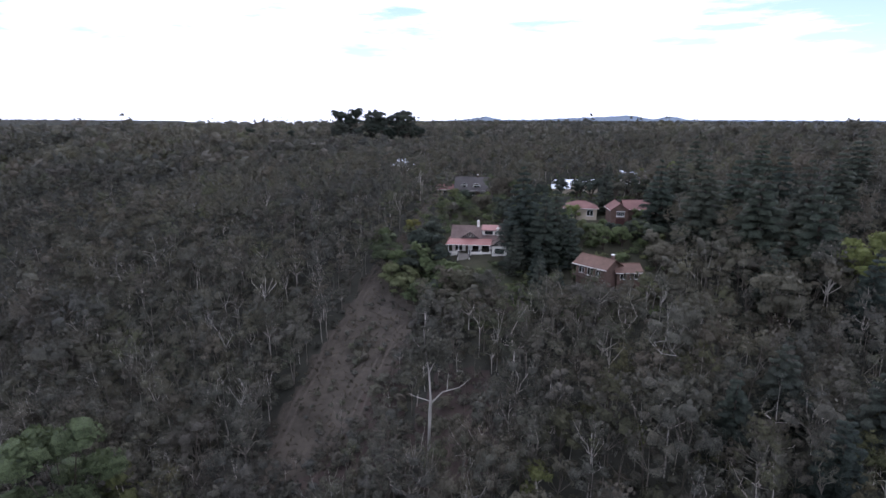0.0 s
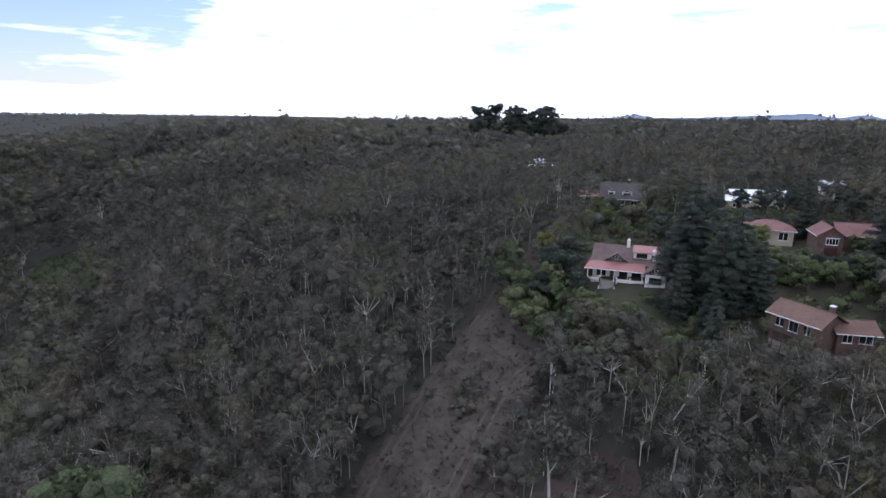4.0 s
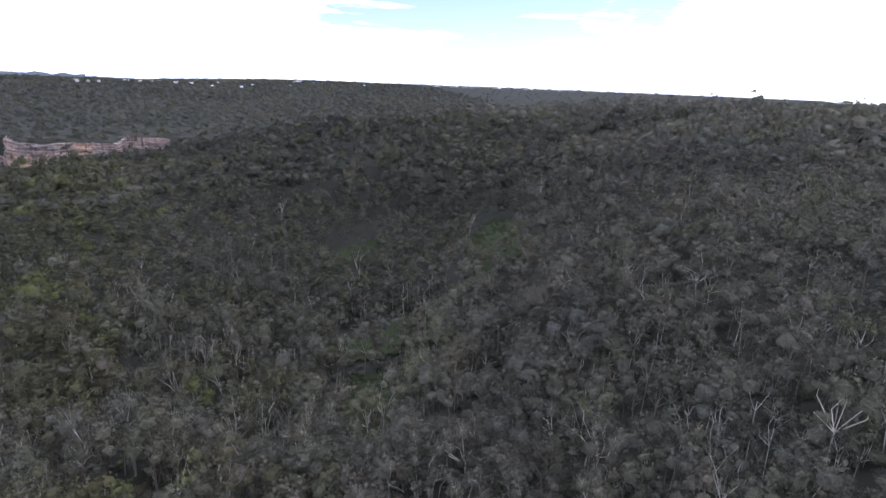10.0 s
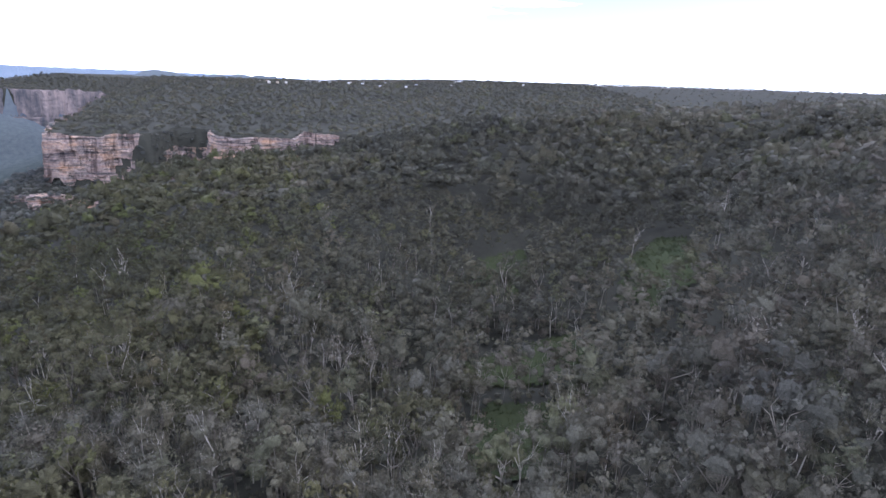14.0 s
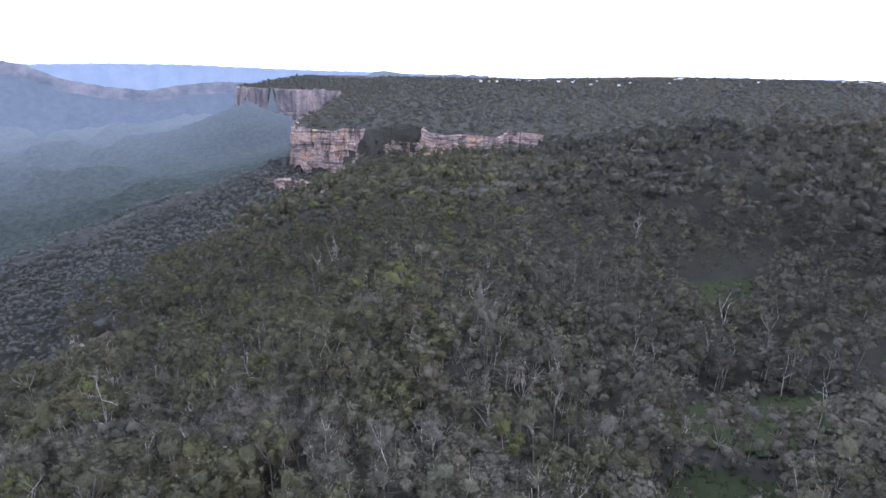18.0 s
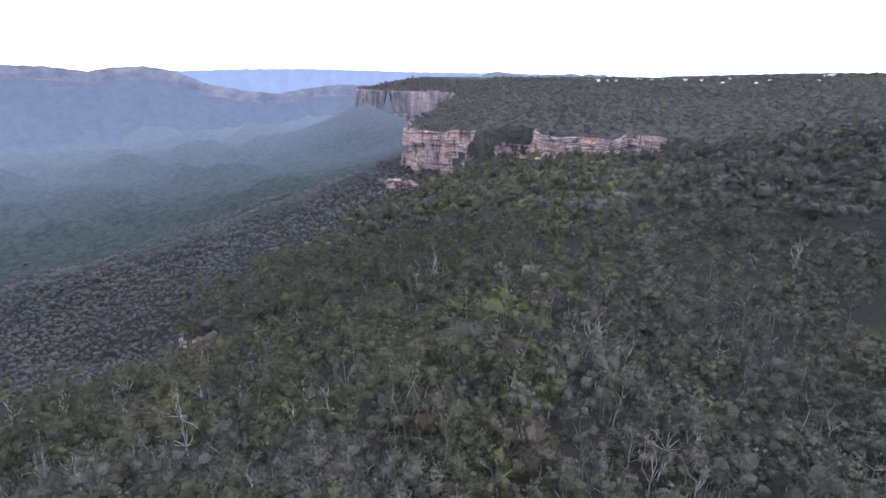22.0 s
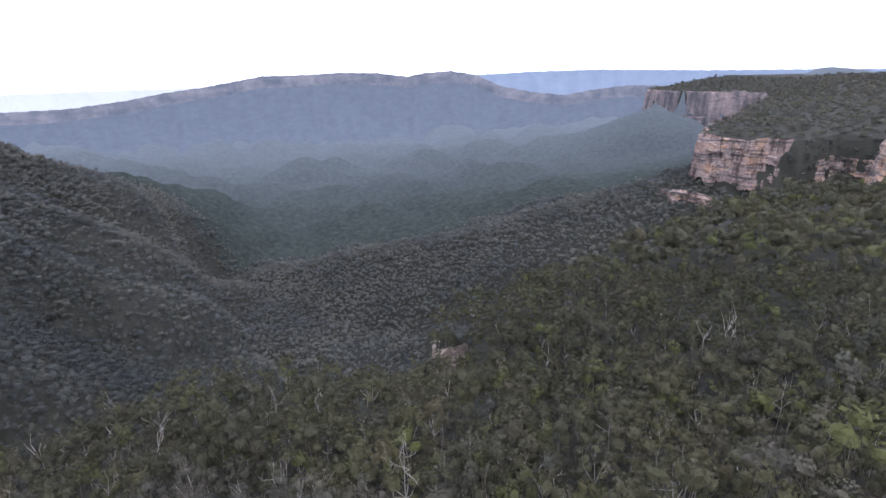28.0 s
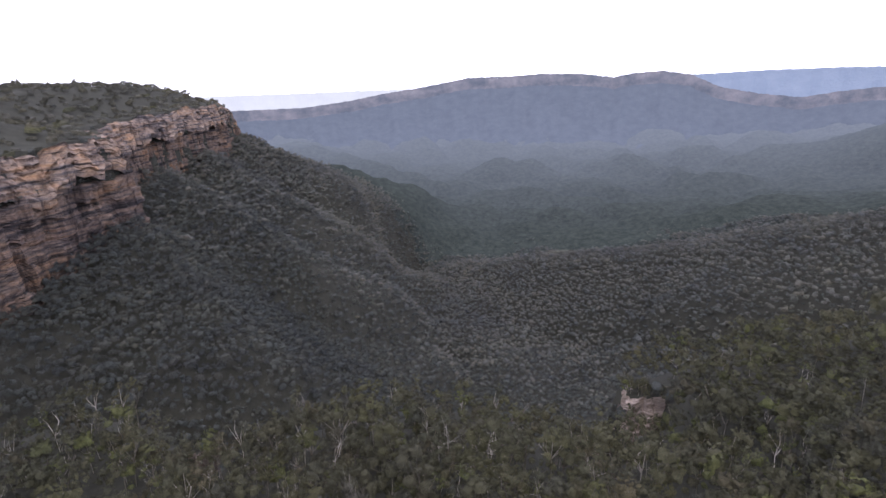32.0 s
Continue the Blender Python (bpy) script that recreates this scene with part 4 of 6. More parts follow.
for name, pick, mat, seed, words in (("damp_wood", damp, DAMP_LEAF, 84, "dark blue-green eucalypt wood in the swampy gully"), ("eucalypt_wood", ~green & ~damp, LEAF, 4, "dense grey-green eucalypt wood with pale limbs"), ("green_wood", green, FRESH_LEAF, 24, "dense olive-green eucalypt wood on the southern spur")):
    planted(name, near_models, spots[close[pick[close]]], [mat, BARK], seed, words, "woodland", grow=girth[close[pick[close]]])
    planted(name, mid_models, spots[wide[pick[wide]]], [mat, BARK], seed + 1, words + ", farther off", "woodland", grow=girth[wide[pick[wide]]])
    planted(name, wide_models, spots[outer[pick[outer]]], [mat, BARK], seed + 3, words + ", in the middle distance", "woodland", grow=girth[outer[pick[outer]]])
    planted(name, plain_models, spots[remote[pick[remote]]], [mat, BARK], seed + 2, words + ", along the plateau", "woodland", 1.05, 1.5, grow=girth[remote[pick[remote]]])

# bare pale limbs that stand out of the crowns
def limb_model(seed):
    rnd = np.random.RandomState(seed)
    wood = limbed(rnd, 12.5 * rnd.uniform(0.9, 1.1), 2.9, 4, 3, 0.085, rnd.uniform(0.45, 0.6), 3)[0]
    return leaves(rnd, np.array([(0.0, 0.0, 10.0), (1.0, 0.6, 11.0)]), np.array([1.2, 0.9]), 6, 0.6), wood


some = order[np.random.RandomState(61).permutation(7000)[:700]]
planted("bare_limbs", [limb_model(160 + k) for k in range(10)], spots[some] + [1.2, 0.9, 0.6], [LEAF, WHITE_BARK], 62, "thin pale bare branches rising out of the eucalypt crowns", "branches", 0.8, 1.2, girth[some])

# talus and valley woods
x, y = scatter(-290, 150, -80, 270, 4.8, 2)
ok, z = wooded(x, y)
ok &= away(x, y, LANE)[0] < 135
planted("understorey", bush_models, np.stack([x, y, z - 0.3], -1)[ok], [LEAF, BARK], 14, "low grey-green scrub under the eucalypts", "scrub", 0.8, 1.9)
x, y = scatter(-1700, 320, -1980, 240, 8.8, 7)
ok, z = wooded(x, y)
gap = np.hypot(x + 120, y - 20)
ok &= ~inside(x, y, RIM) & (gap < 1950 + 120 * swell(x, y, 90, 3)) & ((x < 30) | (y > -1250))
mixed = gap + 170 * np.random.RandomState(27).normal(size=len(x)) < 1000
nigh = mixed & ((gap >= 720) | (x < -620))
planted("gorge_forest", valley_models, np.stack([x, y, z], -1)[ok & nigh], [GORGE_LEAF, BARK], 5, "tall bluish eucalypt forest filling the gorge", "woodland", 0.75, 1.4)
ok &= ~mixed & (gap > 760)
planted("valley_forest", far_models, np.stack([x, y, z], -1)[ok], [HAZED_LEAF, BARK], 6, "haze-blue eucalypt forest on the talus below the cliffs", "woodland", 0.95, 1.95)
x, y = scatter(-620, 320, -720, 240, 6.2, 18)
ok, z = wooded(x, y)
ok &= ~inside(x, y, RIM) & (np.hypot(x + 120, y - 20) < 720)
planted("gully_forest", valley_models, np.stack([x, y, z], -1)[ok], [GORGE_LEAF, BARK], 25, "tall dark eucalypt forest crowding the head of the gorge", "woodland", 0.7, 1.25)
x, y = scatter(-330, 320, -1500, -240, 7.5, 17)
ok, z = wooded(x, y)
rim = away(x, y, RIM, True)[0]
ok &= ~inside(x, y, RIM) & (rim < 230) & (np.hypot(x + 120, y - 20) >= 600)
planted("talus_scrub", valley_models, np.stack([x, y, z], -1)[ok], [GORGE_LEAF, BARK], 16, "steep scrub forest under the eastern cliff", "woodland", 0.6, 1.1)
x, y = scatter(-3300, 700, -2300, 1500, 22, 8)
ok, z = wooded(x, y)
gap = np.hypot(x + 120, y - 20)
ok &= ((inside(x, y, RIM) & ((lane_of(x, y) > 515) | (x > 330)))) & (y < 1300) & ((x < 330) | (y < 60)) & (gap < 3500) & ((gap > 900) | (y < 150))
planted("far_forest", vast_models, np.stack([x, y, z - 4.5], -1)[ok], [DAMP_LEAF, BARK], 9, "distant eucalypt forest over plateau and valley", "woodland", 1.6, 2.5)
x, y = scatter(-1020, 720, 200, 900, 11, 12)
ok, z = wooded(x, y)
ok &= (np.hypot(x + 120, y - 20) <= 900) & ((lane_of(x, y) >= 515) | (x > 330))
planted("skyline_wood", far_models, np.stack([x, y, z], -1)[ok], [LEAF, BARK], 13, "grey-green eucalypt wood along the northern ridge", "woodland", 1.2, 2.0)
x, y = scatter(-4200, 2600, 300, 4200, 54, 10)
ok = (np.hypot(x + 120, y - 20) > 1300) & (np.hypot(x, y) < 4300) & ((y >= 1300) | (x < -3200) | (np.hypot(x + 120, y - 20) >= 3400)) & (x < 1.2 * y + 100)
planted("horizon_forest", vast_models, np.stack([x, y, ground_mesh(x, y)], -1)[ok], [DAMP_LEAF, BARK], 11, "dark forest along the far horizon", "woodland", 1.1, 2.0)


def ledges(name, seed, share, low, high, mat, label):
    """Small trees clinging to the cliffs' ledges."""
    rnd = np.random.RandomState(seed)
    spots = []
    for pts, outward, z, reach in LEDGES:
        for k in range(len(pts)):
            for _ in range(3):
                if rnd.uniform() < share:
                    p = pts[k] + outward[k] * rnd.uniform(reach - 9, reach + 4)
                    spots.append((p[0], p[1], z[k] + rnd.uniform(-3, 0)))
    x, y = scatter(-1345, -1225, -230, -108, 4.0, seed)
    ok = ~inside(x, y, RIM) & (away(x, y, RIM, True)[0] < 22)
    spots = np.concatenate([np.array(spots), np.stack([x, y, ground_mesh(x, y) - 1], -1)[ok]])
    planted(name, far_models, spots, [mat, BARK], seed, label, "woodland", low, high)


ledges("ledge_trees", 51, 0.55, 0.45, 0.9, HAZED_LEAF, "dark scrubby trees on the ledges of the cliffs")


t_, r_ = np.random.RandomState(54).uniform(0, 6.283, 26), np.random.RandomState(55).uniform(0.2, 1.0, 26)
u_, w_ = 10.5 * r_ * np.cos(t_), 4.6 * r_ * np.sin(t_)
crag = np.stack([-294.5 + u_ * math.cos(2.23) - w_ * math.sin(2.23), -154.5 + u_ * math.sin(2.23) + w_ * math.cos(2.23)], -1)
planted("outcrop_trees", near_models, np.c_[crag, np.full(len(crag), -92.5)], [FRESH_LEAF, BARK], 53, "small trees crowning the rock outcrop", "woodland", 0.5, 0.8)


def part(name, me, parent, label=""):
    """Links a mesh as one part under a thing or a part."""
    ob = new(name, me)
    ob.parent = parent
    return tagged(ob, label) if label else ob


# the trees that stand nearest, each a thing
gums = []
for k in range(6):
    rnd = np.random.RandomState(300 + k)
    wood, centres, radii = limbed(rnd, 12.5 * rnd.uniform(0.9, 1.12), 3.4 * rnd.uniform(0.9, 1.15), 8, 5, 0.19, rnd.uniform(0.34, 0.48), 3)
    crown, dome = np.concatenate([clumps(rnd, centres - [0, 0, 0.6], radii * 0.55, 0.8, 1, 0.3), leaves(rnd, centres, radii * 1.12, 760, 0.43, 0.78)], 1)
    gums.append((mesh_of("crown", crown, np.arange(len(crown)).reshape(-1, 4), [LEAF], dome=dome), mesh_of("trunk", wood, np.arange(len(wood)).reshape(-1, 4), [BARK])))
rnd = random.Random(5)
first = {}
for n, (px, py, pz) in enumerate(np.stack([spots[own][:, 0], spots[own][:, 1], spots[own][:, 2]], -1)):
    k = rnd.randrange(len(gums))
    m = pose(px, py, pz, 0, 0, rnd.uniform(0, 360))
    if k not in first:
        tree = new("eucalyptus_tree")
        part("crown", gums[k][0], tree)
        part("trunk", gums[k][1], tree, "pale smooth gum trunk and limbs")
        tree.matrix_basis = m
        first[k] = tagged(tree, "grey-green eucalyptus tree with pale bark in the plateau wood", "tree", "eucalypts on the plateau")
    else:
        tree = copy_thing(first[k], m)
    s = rnd.uniform(0.8, 1.25) * girth[own[n]]
    tree.scale = (s, s, s * rnd.uniform(0.9, 1.1))


# ---- open ground: the clearing, its wheel tracks, wet meadows, lawns ----
def sheet(name, ring, lift, mat, label, category, spacing=2.0, ragged=1.2):
    """A piece of ground cover inside a ring, laid just over the ground, with a ragged edge."""
    xs = np.arange(ring[:, 0].min() - 3, ring[:, 0].max() + 3, spacing)
    ys = np.arange(ring[:, 1].min() - 3, ring[:, 1].max() + 3, spacing)
    gx_, gy_ = np.meshgrid(xs, ys, indexing="ij")
    gx_, gy_ = gx_ + 0.5 * swell(gx_, gy_, 11, 1), gy_ + 0.5 * swell(gy_, gx_, 13, 4)
    z = ground_mesh(gx_, gy_) + lift + 0.12 * swell(gx_, gy_, 9, 6)
    f = lattice(*gx_.shape)[:, ::-1]
    cx, cy = gx_.ravel()[f].mean(1), gy_.ravel()[f].mean(1)
    keep = inside(cx + ragged * swell(cx, cy, 14, 7), cy + ragged * swell(cy, cx, 12, 2), ring)
    used, f = np.unique(f[keep], return_inverse=True)
    verts = np.stack([gx_, gy_, z], -1).reshape(-1, 3)[used]
    return tagged(new(name, mesh_of(name, verts, f.reshape(-1, 4), [mat], smooth=True)), label, category, kind="structure")


def ribbon(name, line, width, lift, mat, label):
    pts, s = resample(np.asarray(line, float), 1.2)
    way = np.gradient(pts, axis=0)
    way /= np.hypot(*way.T)[:, None]
    side = np.stack([-way[:, 1], way[:, 0]], -1)
    rows = []
    for k in (-1, -0.4, 0.4, 1):
        p = pts + side * (k * width / 2 * (1 + 0.25 * np.sin(s / 2.3 + k)) + 0.3 * np.sin(s / 5.1))[:, None]
        rows.append(np.c_[p, ground_mesh(p[:, 0], p[:, 1]) + lift + (0.03 if abs(k) < 1 else 0) + 0.12 * swell(p[:, 0], p[:, 1], 9, 6)])
    return tagged(new(name, mesh_of(name, np.array(rows).reshape(-1, 3), lattice(4, len(s)), [mat], smooth=True)), label, "track", kind="structure")


sheet("clearing", CLEARING, 0.22, GRASS, "dry grassy fire-break clearing between the woods", "clearing", 1.6, 2.6)
sheet("heath_ground", HEATH, 0.15, LITTER_RED, "bare brown leaf litter between low heath bushes", "ground")
sheet("glade", GLADE, 0.22, LITTER_RED, "bare reddish-brown leaf litter around a gum", "ground")
sheet("wet_meadow", SWAMP_A, 0.9, MEADOW, "green sedge swamp in the gully", "meadow", 2.5)
sheet("wet_meadow", SWAMP_B, 0.9, MEADOW, "green sedge swamp in the gully", "meadow", 2.5)
sheet("wet_meadow", SWAMP_C, 0.9, MEADOW, "green sedge swamp in the gully", "meadow", 2.5)
sheet("wet_meadow", SWAMP_D, 0.9, MEADOW, "green sedge swamp in the gully", "meadow", 2.5)
sheet("garden_ground", GARDEN, 0.18, GARDEN_SOIL, "shaded garden ground around the houses", "ground", 2.5)
LAWN_RING = np.array([(-8, 140), (4, 138), (16, 142), (22, 150), (18, 157), (4, 157), (-8, 154)], float)
sheet("lawn", LAWN_RING, 0.34, LAWN, "overgrown green lawn below the house", "lawn", 1.6)
DRIVE_RING = np.array([(8, 134), (20, 130), (26, 138), (20, 142), (10, 140)], float)
sheet("bare_patch", DRIVE_RING, 0.44, GRASS, "bare brown earth patch in the garden", "ground", 1.6)
for off in (-0.95, 0.95):
    ribbon("wheel_track", [(-22 + off, 94), (-19 + off, 106), (-17.5 + off, 118), (-15 + off, 128), (-11.5 + off, 135), (-6 + off, 141)], 0.7, 0.27, DIRT, "pale worn wheel track through dry grass")
    ribbon("wheel_track", [(-36 + off, 98), (-34 + off, 116), (-31.5 + off, 132), (-28 + off, 150), (-24 + off, 166), (-19 + off, 180), (-13 + off, 196), (-9 + off, 214), (-5 + off, 245)], 0.8, 0.27, DIRT,
           "pale worn wheel track through dry grass")


def tufts(seed, count, size, tall):
    """A tuft of blades: narrow upright pieces."""
    rnd = np.random.RandomState(seed)
    out = []
    for _ in range(count):
        a, r = rnd.uniform(0, 6.283), rnd.uniform(0, size)
        x, y, w, h = r * math.cos(a), r * math.sin(a), rnd.uniform(0.05, 0.14) * (1 + tall), tall * rnd.uniform(0.5, 1.2)
        b, lean = rnd.uniform(0, 6.283), rnd.normal(size=2) * 0.35 * tall
        dx, dy = w * math.cos(b), w * math.sin(b)
        out += [(x - dx, y - dy, -0.1), (x + dx, y + dy, -0.1), (x + dx * 0.5 + lean[0], y + dy * 0.5 + lean[1], h), (x - dx * 0.5 + lean[0], y - dy * 0.5 + lean[1], h)]
    v = np.array(out)
    return np.stack([v, np.tile([0.0, 0.0, 1.0], (len(v), 1))]), np.zeros((0, 3))


def strewn(name, ring, spacing, models, mat, seed, label, category, low, high, share=1.0):
    x, y = scatter(ring[:, 0].min(), ring[:, 0].max(), ring[:, 1].min(), ring[:, 1].max(), spacing, seed)
    ok = inside(x, y, ring) & (np.random.RandomState(seed).uniform(size=len(x)) < share)
    x, y = x[ok], y[ok]
    return planted(name, models, np.stack([x, y, ground_mesh(x, y) + 0.2], -1), [mat, BARK], seed, label, category, low, high)


straw = [tufts(200 + k, 8, 0.5, 0.16) for k in range(5)]
reeds = [tufts(210 + k, 10, 0.9, 0.9) for k in range(5)]
strewn("grass_tufts", CLEARING, 1.5, straw, STRAW, 31, "dry straw-coloured grass tufts on the clearing", "grass", 0.6, 1.6)
strewn("sedges", SWAMP_A, 1.5, reeds, SEDGE, 32, "green sedges in the swamp", "sedge", 0.7, 1.5)
strewn("sedges", SWAMP_B, 1.5, reeds, SEDGE, 33, "green sedges in the swamp", "sedge", 0.7, 1.5)
strewn("sedges", SWAMP_C, 1.4, reeds, SEDGE, 34, "green sedges in the swamp", "sedge", 0.7, 1.5)
strewn("sedges", SWAMP_D, 1.4, reeds, SEDGE, 39, "green sedges in the swamp", "sedge", 0.7, 1.5)
strewn("scrub_bushes", CLEARING, 3.4, bush_models, LEAF, 35, "dark low scrub bushes scattered over the clearing", "bush", 0.3, 1.1, 0.55)
SOUTH_END = np.array([(-40, 90), (-38, 99), (-21, 99), (-24, 90), (-32, 84)], float)
strewn("young_gums", SOUTH_END, 3.6, near_models, LEAF, 63, "young grey-green gums closing the end of the clearing", "woodland", 0.3, 0.55, 0.8)
strewn("young_gums", GLADE, 4.2, near_models, LEAF, 64, "young olive gums over the leaf litter", "woodland", 0.3, 0.6, 0.7)
strewn("young_gums", HEATH, 5.0, near_models, LEAF, 65, "young grey-green gums among the heath", "woodland", 0.25, 0.5, 0.7)
strewn("glade_scrub", GLADE, 2.2, bush_models, LEAF, 37, "low scrub on the leaf litter", "scrub", 0.5, 1.4, 0.6)

THICKET = np.array([(-26, 120), (-22, 118), (-19, 124), (-18.5, 131), (-21, 136), (-24, 133), (-25, 126)], float)
strewn("scrub_thicket", THICKET, 1.8, bush_models, LEAF, 36, "dark grey-green heath thicket in the middle of the clearing", "scrub", 0.5, 1.0, 0.9)
strewn("heath_scrub", HEATH, 2.2, bush_models, LEAF, 38, "grey-green heath scrub beside the clearing", "scrub", 0.7, 1.7, 0.95)


# ---- single trees of their own kind ----
def leafy(name, wood, cloud, leaf_mat, wood_mat, place, label, category, group="", wood_label=""):
    """A tree as a thing: trunk with its limbs, and crown."""
    tree = new(name)
    me = mesh_of("crown", cloud[0], np.arange(len(cloud[0])).reshape(-1, 4), [leaf_mat], dome=cloud[1])
    part("crown", me, tree)
    part("trunk", mesh_of("trunk", wood, np.arange(len(wood)).reshape(-1, 4), [wood_mat]), tree, wood_label)
    tree.matrix_basis = place
    return tagged(tree, label, category, group)


def stand(x, y, turn=0.0, sink=0.15):
    return pose(x, y, float(ground_mesh(np.array(x), np.array(y))) - sink, 0, 0, turn)


def conifer(seed, height, spread, tiers, per):
    """A dark spreading conifer: whorls of drooping boughs on a straight stem."""
    rnd = np.random.RandomState(seed)
    wood = rod((0, 0, -0.5), (0, 0, height * 0.5), 0.45, 0.3, 6) + rod((0, 0, height * 0.5), (0, 0, height * 0.98), 0.3, 0.04, 6)
    centres, radii = [], []
    for k in range(tiers):
        u = k / (tiers - 1)
        z = height * (0.1 + 0.88 * u)
        reach = spread * (1 - u) ** 0.75 * rnd.uniform(0.8, 1.1) + 0.4
        for n in range(max(3, int(8 * (1 - u) + 2))):
            a = n * 2 * math.pi / max(3, int(8 * (1 - u) + 2)) + rnd.uniform(0, 0.7)
            r = reach * rnd.uniform(0.6, 1.0)
            tip = np.array([r * math.cos(a), r * math.sin(a), z - 0.1 * r])
            if u < 0.8:
                wood += rod((0, 0, z), tip, 0.1, 0.03, 3)
            for w in (0.45, 0.8, 1.0):
                centres.append(np.array([0, 0, z]) * (1 - w) + tip * w)
                radii.append(0.22 * reach + 0.5)
    return np.array(wood), np.concatenate([clumps(rnd, np.array(centres), np.array(radii) * 0.85, 0.7, 1, 0.3), leaves(rnd, np.array(centres), np.array(radii) * 1.15, per // 2, 0.8, 0.6)], 1)


def broadleaf(seed, height, spread, count, size, lobes=11, low=0.3):
    """A dense round-headed tree of many lobes."""
    rnd = np.random.RandomState(seed)
    wood = rod((0, 0, -0.4), (0, 0, height * low), 0.32, 0.25, 6)
    centres, radii = [], []
    for k in range(lobes):
        a, r, z = k * 2.4, spread * math.sqrt(rnd.uniform(0.02, 0.6)), height * rnd.uniform(low + 0.08, 0.84)
        tip = np.array([r * math.cos(a), r * math.sin(a), z])
        wood += rod((0, 0, height * low * 0.95), tip, 0.16, 0.05, 4)
        centres.append(tip)
        radii.append(spread * rnd.uniform(0.36, 0.5))
    return np.array(wood), clumped(rnd, np.array(centres), np.array(radii), 3, 0.52, 0.8, 1, int(count * 1.6), size * 1.0)


dark = [conifer(400 + k, h, r, n, c) for k, (h, r, n, c) in enumerate([(27, 7.5, 15, 2600), (24, 6.5, 13, 2100), (19, 4.2, 12, 1500)])]
seen = {}
for x_, y_, k, s in [(21.5, 160, 0, 1.02), (27, 152, 1, 0.95), (31, 158, 2, 1.15), (34, 151, 2, 0.85), (18.5, 150, 2, 0.8), (24, 143, 2, 0.7), (72, 154, 0, 1.1), (80, 140, 0, 1.18), (91, 133, 1, 1.25), (66, 172, 1, 1.0),
                     (98, 150, 0, 1.1), (86, 164, 1, 1.15), (77, 186, 0, 0.9), (104, 172, 0, 1.0), (112, 200, 1, 1.0), (120, 170, 0, 1.05), (74, 120, 1, 0.85), (90, 112, 0, 0.8), (56, 196, 2, 0.9), (98, 222, 1, 1.0),
                     (130, 150, 0, 1.0), (140, 190, 1, 1.1), (112, 128, 1, 1.1), (64, 222, 2, 0.8), (46, 80, 1, 0.72), (57, 86, 1, 0.8), (55, 68, 0, 0.7), (68, 78, 1, 0.85)]:
    if k not in seen:
        seen[k] = leafy("conifer", *dark[k], DARK_LEAF, DARK_BARK, stand(x_, y_, x_ * 37), "tall dark green spreading conifer beside the gardens", "conifer", "conifers by the houses")
        tree = seen[k]
    else:
        tree = copy_thing(seen[k], stand(x_, y_, x_ * 37))
    tree.scale = (s, s, s)
for x_, y_, s in ((22.5, 131.5, 0.78), (27, 129, 0.62)):
    tree = copy_thing(seen[2], stand(x_, y_, x_ * 50))
    tree.scale = (s, s, s)
lone = copy_thing(seen[2], stand(-376, 318, 40))
lone.scale = (0.85, 0.85, 0.95)
tagged(lone, "lone dark conifer standing over the gully wood", "conifer")
pines = {}
for n, x_ in enumerate(np.linspace(-124, -34, 16)):
    y_ = 596 + 16 * math.sin(n * 2.3)
    k = n % 2
    if k not in pines:
        pines[k] = leafy("pine_tree", *broadleaf(420 + k, 27, 6.6, 700, 1.5, 28, 0.12), DARK_LEAF, DARK_BARK, stand(x_, y_), "tall dark pine on the skyline ridge", "pine", "skyline pines")
        tree = pines[k]
    else:
        tree = copy_thing(pines[k], stand(x_, y_, n * 50))
    s = (1.05, 1.65, 1.25, 1.75, 0.95)[n % 5]
    tree.scale = (s, s, s)

for n in range(30):
    x_ = (-450 + n * 20) if n < 16 else (20 + (n - 16) * 24)
    tree = copy_thing(pines[n % 2], stand(x_ + 7 * math.sin(n * 5.3), 600 + 40 * math.sin(n * 2.9) - (50 if n >= 16 else 0), n * 70))
    s = 0.55 + 0.32 * abs(math.sin(n * 1.9))
    tree.scale = (s * 1.1, s * 1.1, s)

# the tall white gum at the clearing's edge
rnd = np.random.RandomState(77)
fork = (0.3, 0, 8.2)
wood = rod((-0.1, 0, -4.0), (0.1, 0, 4.2), 0.352, 0.262, 8) + rod((0.1, 0, 4.2), fork, 0.336, 0.288, 8) + rod(fork, (0.0, 0.2, 13.5), 0.212, 0.162, 7) + rod((0.0, 0.2, 13.5), (-0.6, 0, 18.0), 0.150, 0.094, 6)
wood += rod((-0.6, 0, 18), (-0.9, 0.2, 21.5), 0.094, 0.025, 5) + rod((0.2, 0, 7.4), (2.4, 0.4, 9.6), 0.150, 0.125, 6) + rod((2.4, 0.4, 9.6), (5.4, 0.2, 10.6), 0.125, 0.081, 5) + rod((5.4, 0.2, 10.6), (7.4, 0.6, 12.2), 0.081, 0.025, 5)
wood += rod((3.2, 0.4, 9.9), (3.4, 1.0, 13), 0.075, 0.025, 4) + rod((0.2, 0, 8.0), (-2.2, -0.2, 8.9), 0.106, 0.075, 5) + rod((-2.2, -0.2, 8.9), (-3.8, 0, 9.6), 0.075, 0.019, 4)
wood += rod((0, 0.2, 13.3), (1.2, 0.6, 15.6), 0.100, 0.050, 5) + rod((-0.5, 0, 17), (-2.3, 0.3, 19), 0.075, 0.031, 4) + rod((-2.3, 0.3, 19), (-3.2, 0.6, 20.6), 0.044, 0.012, 4) + rod((-0.6, 0, 18), (0.9, 0.4, 20.4), 0.062, 0.019, 4)
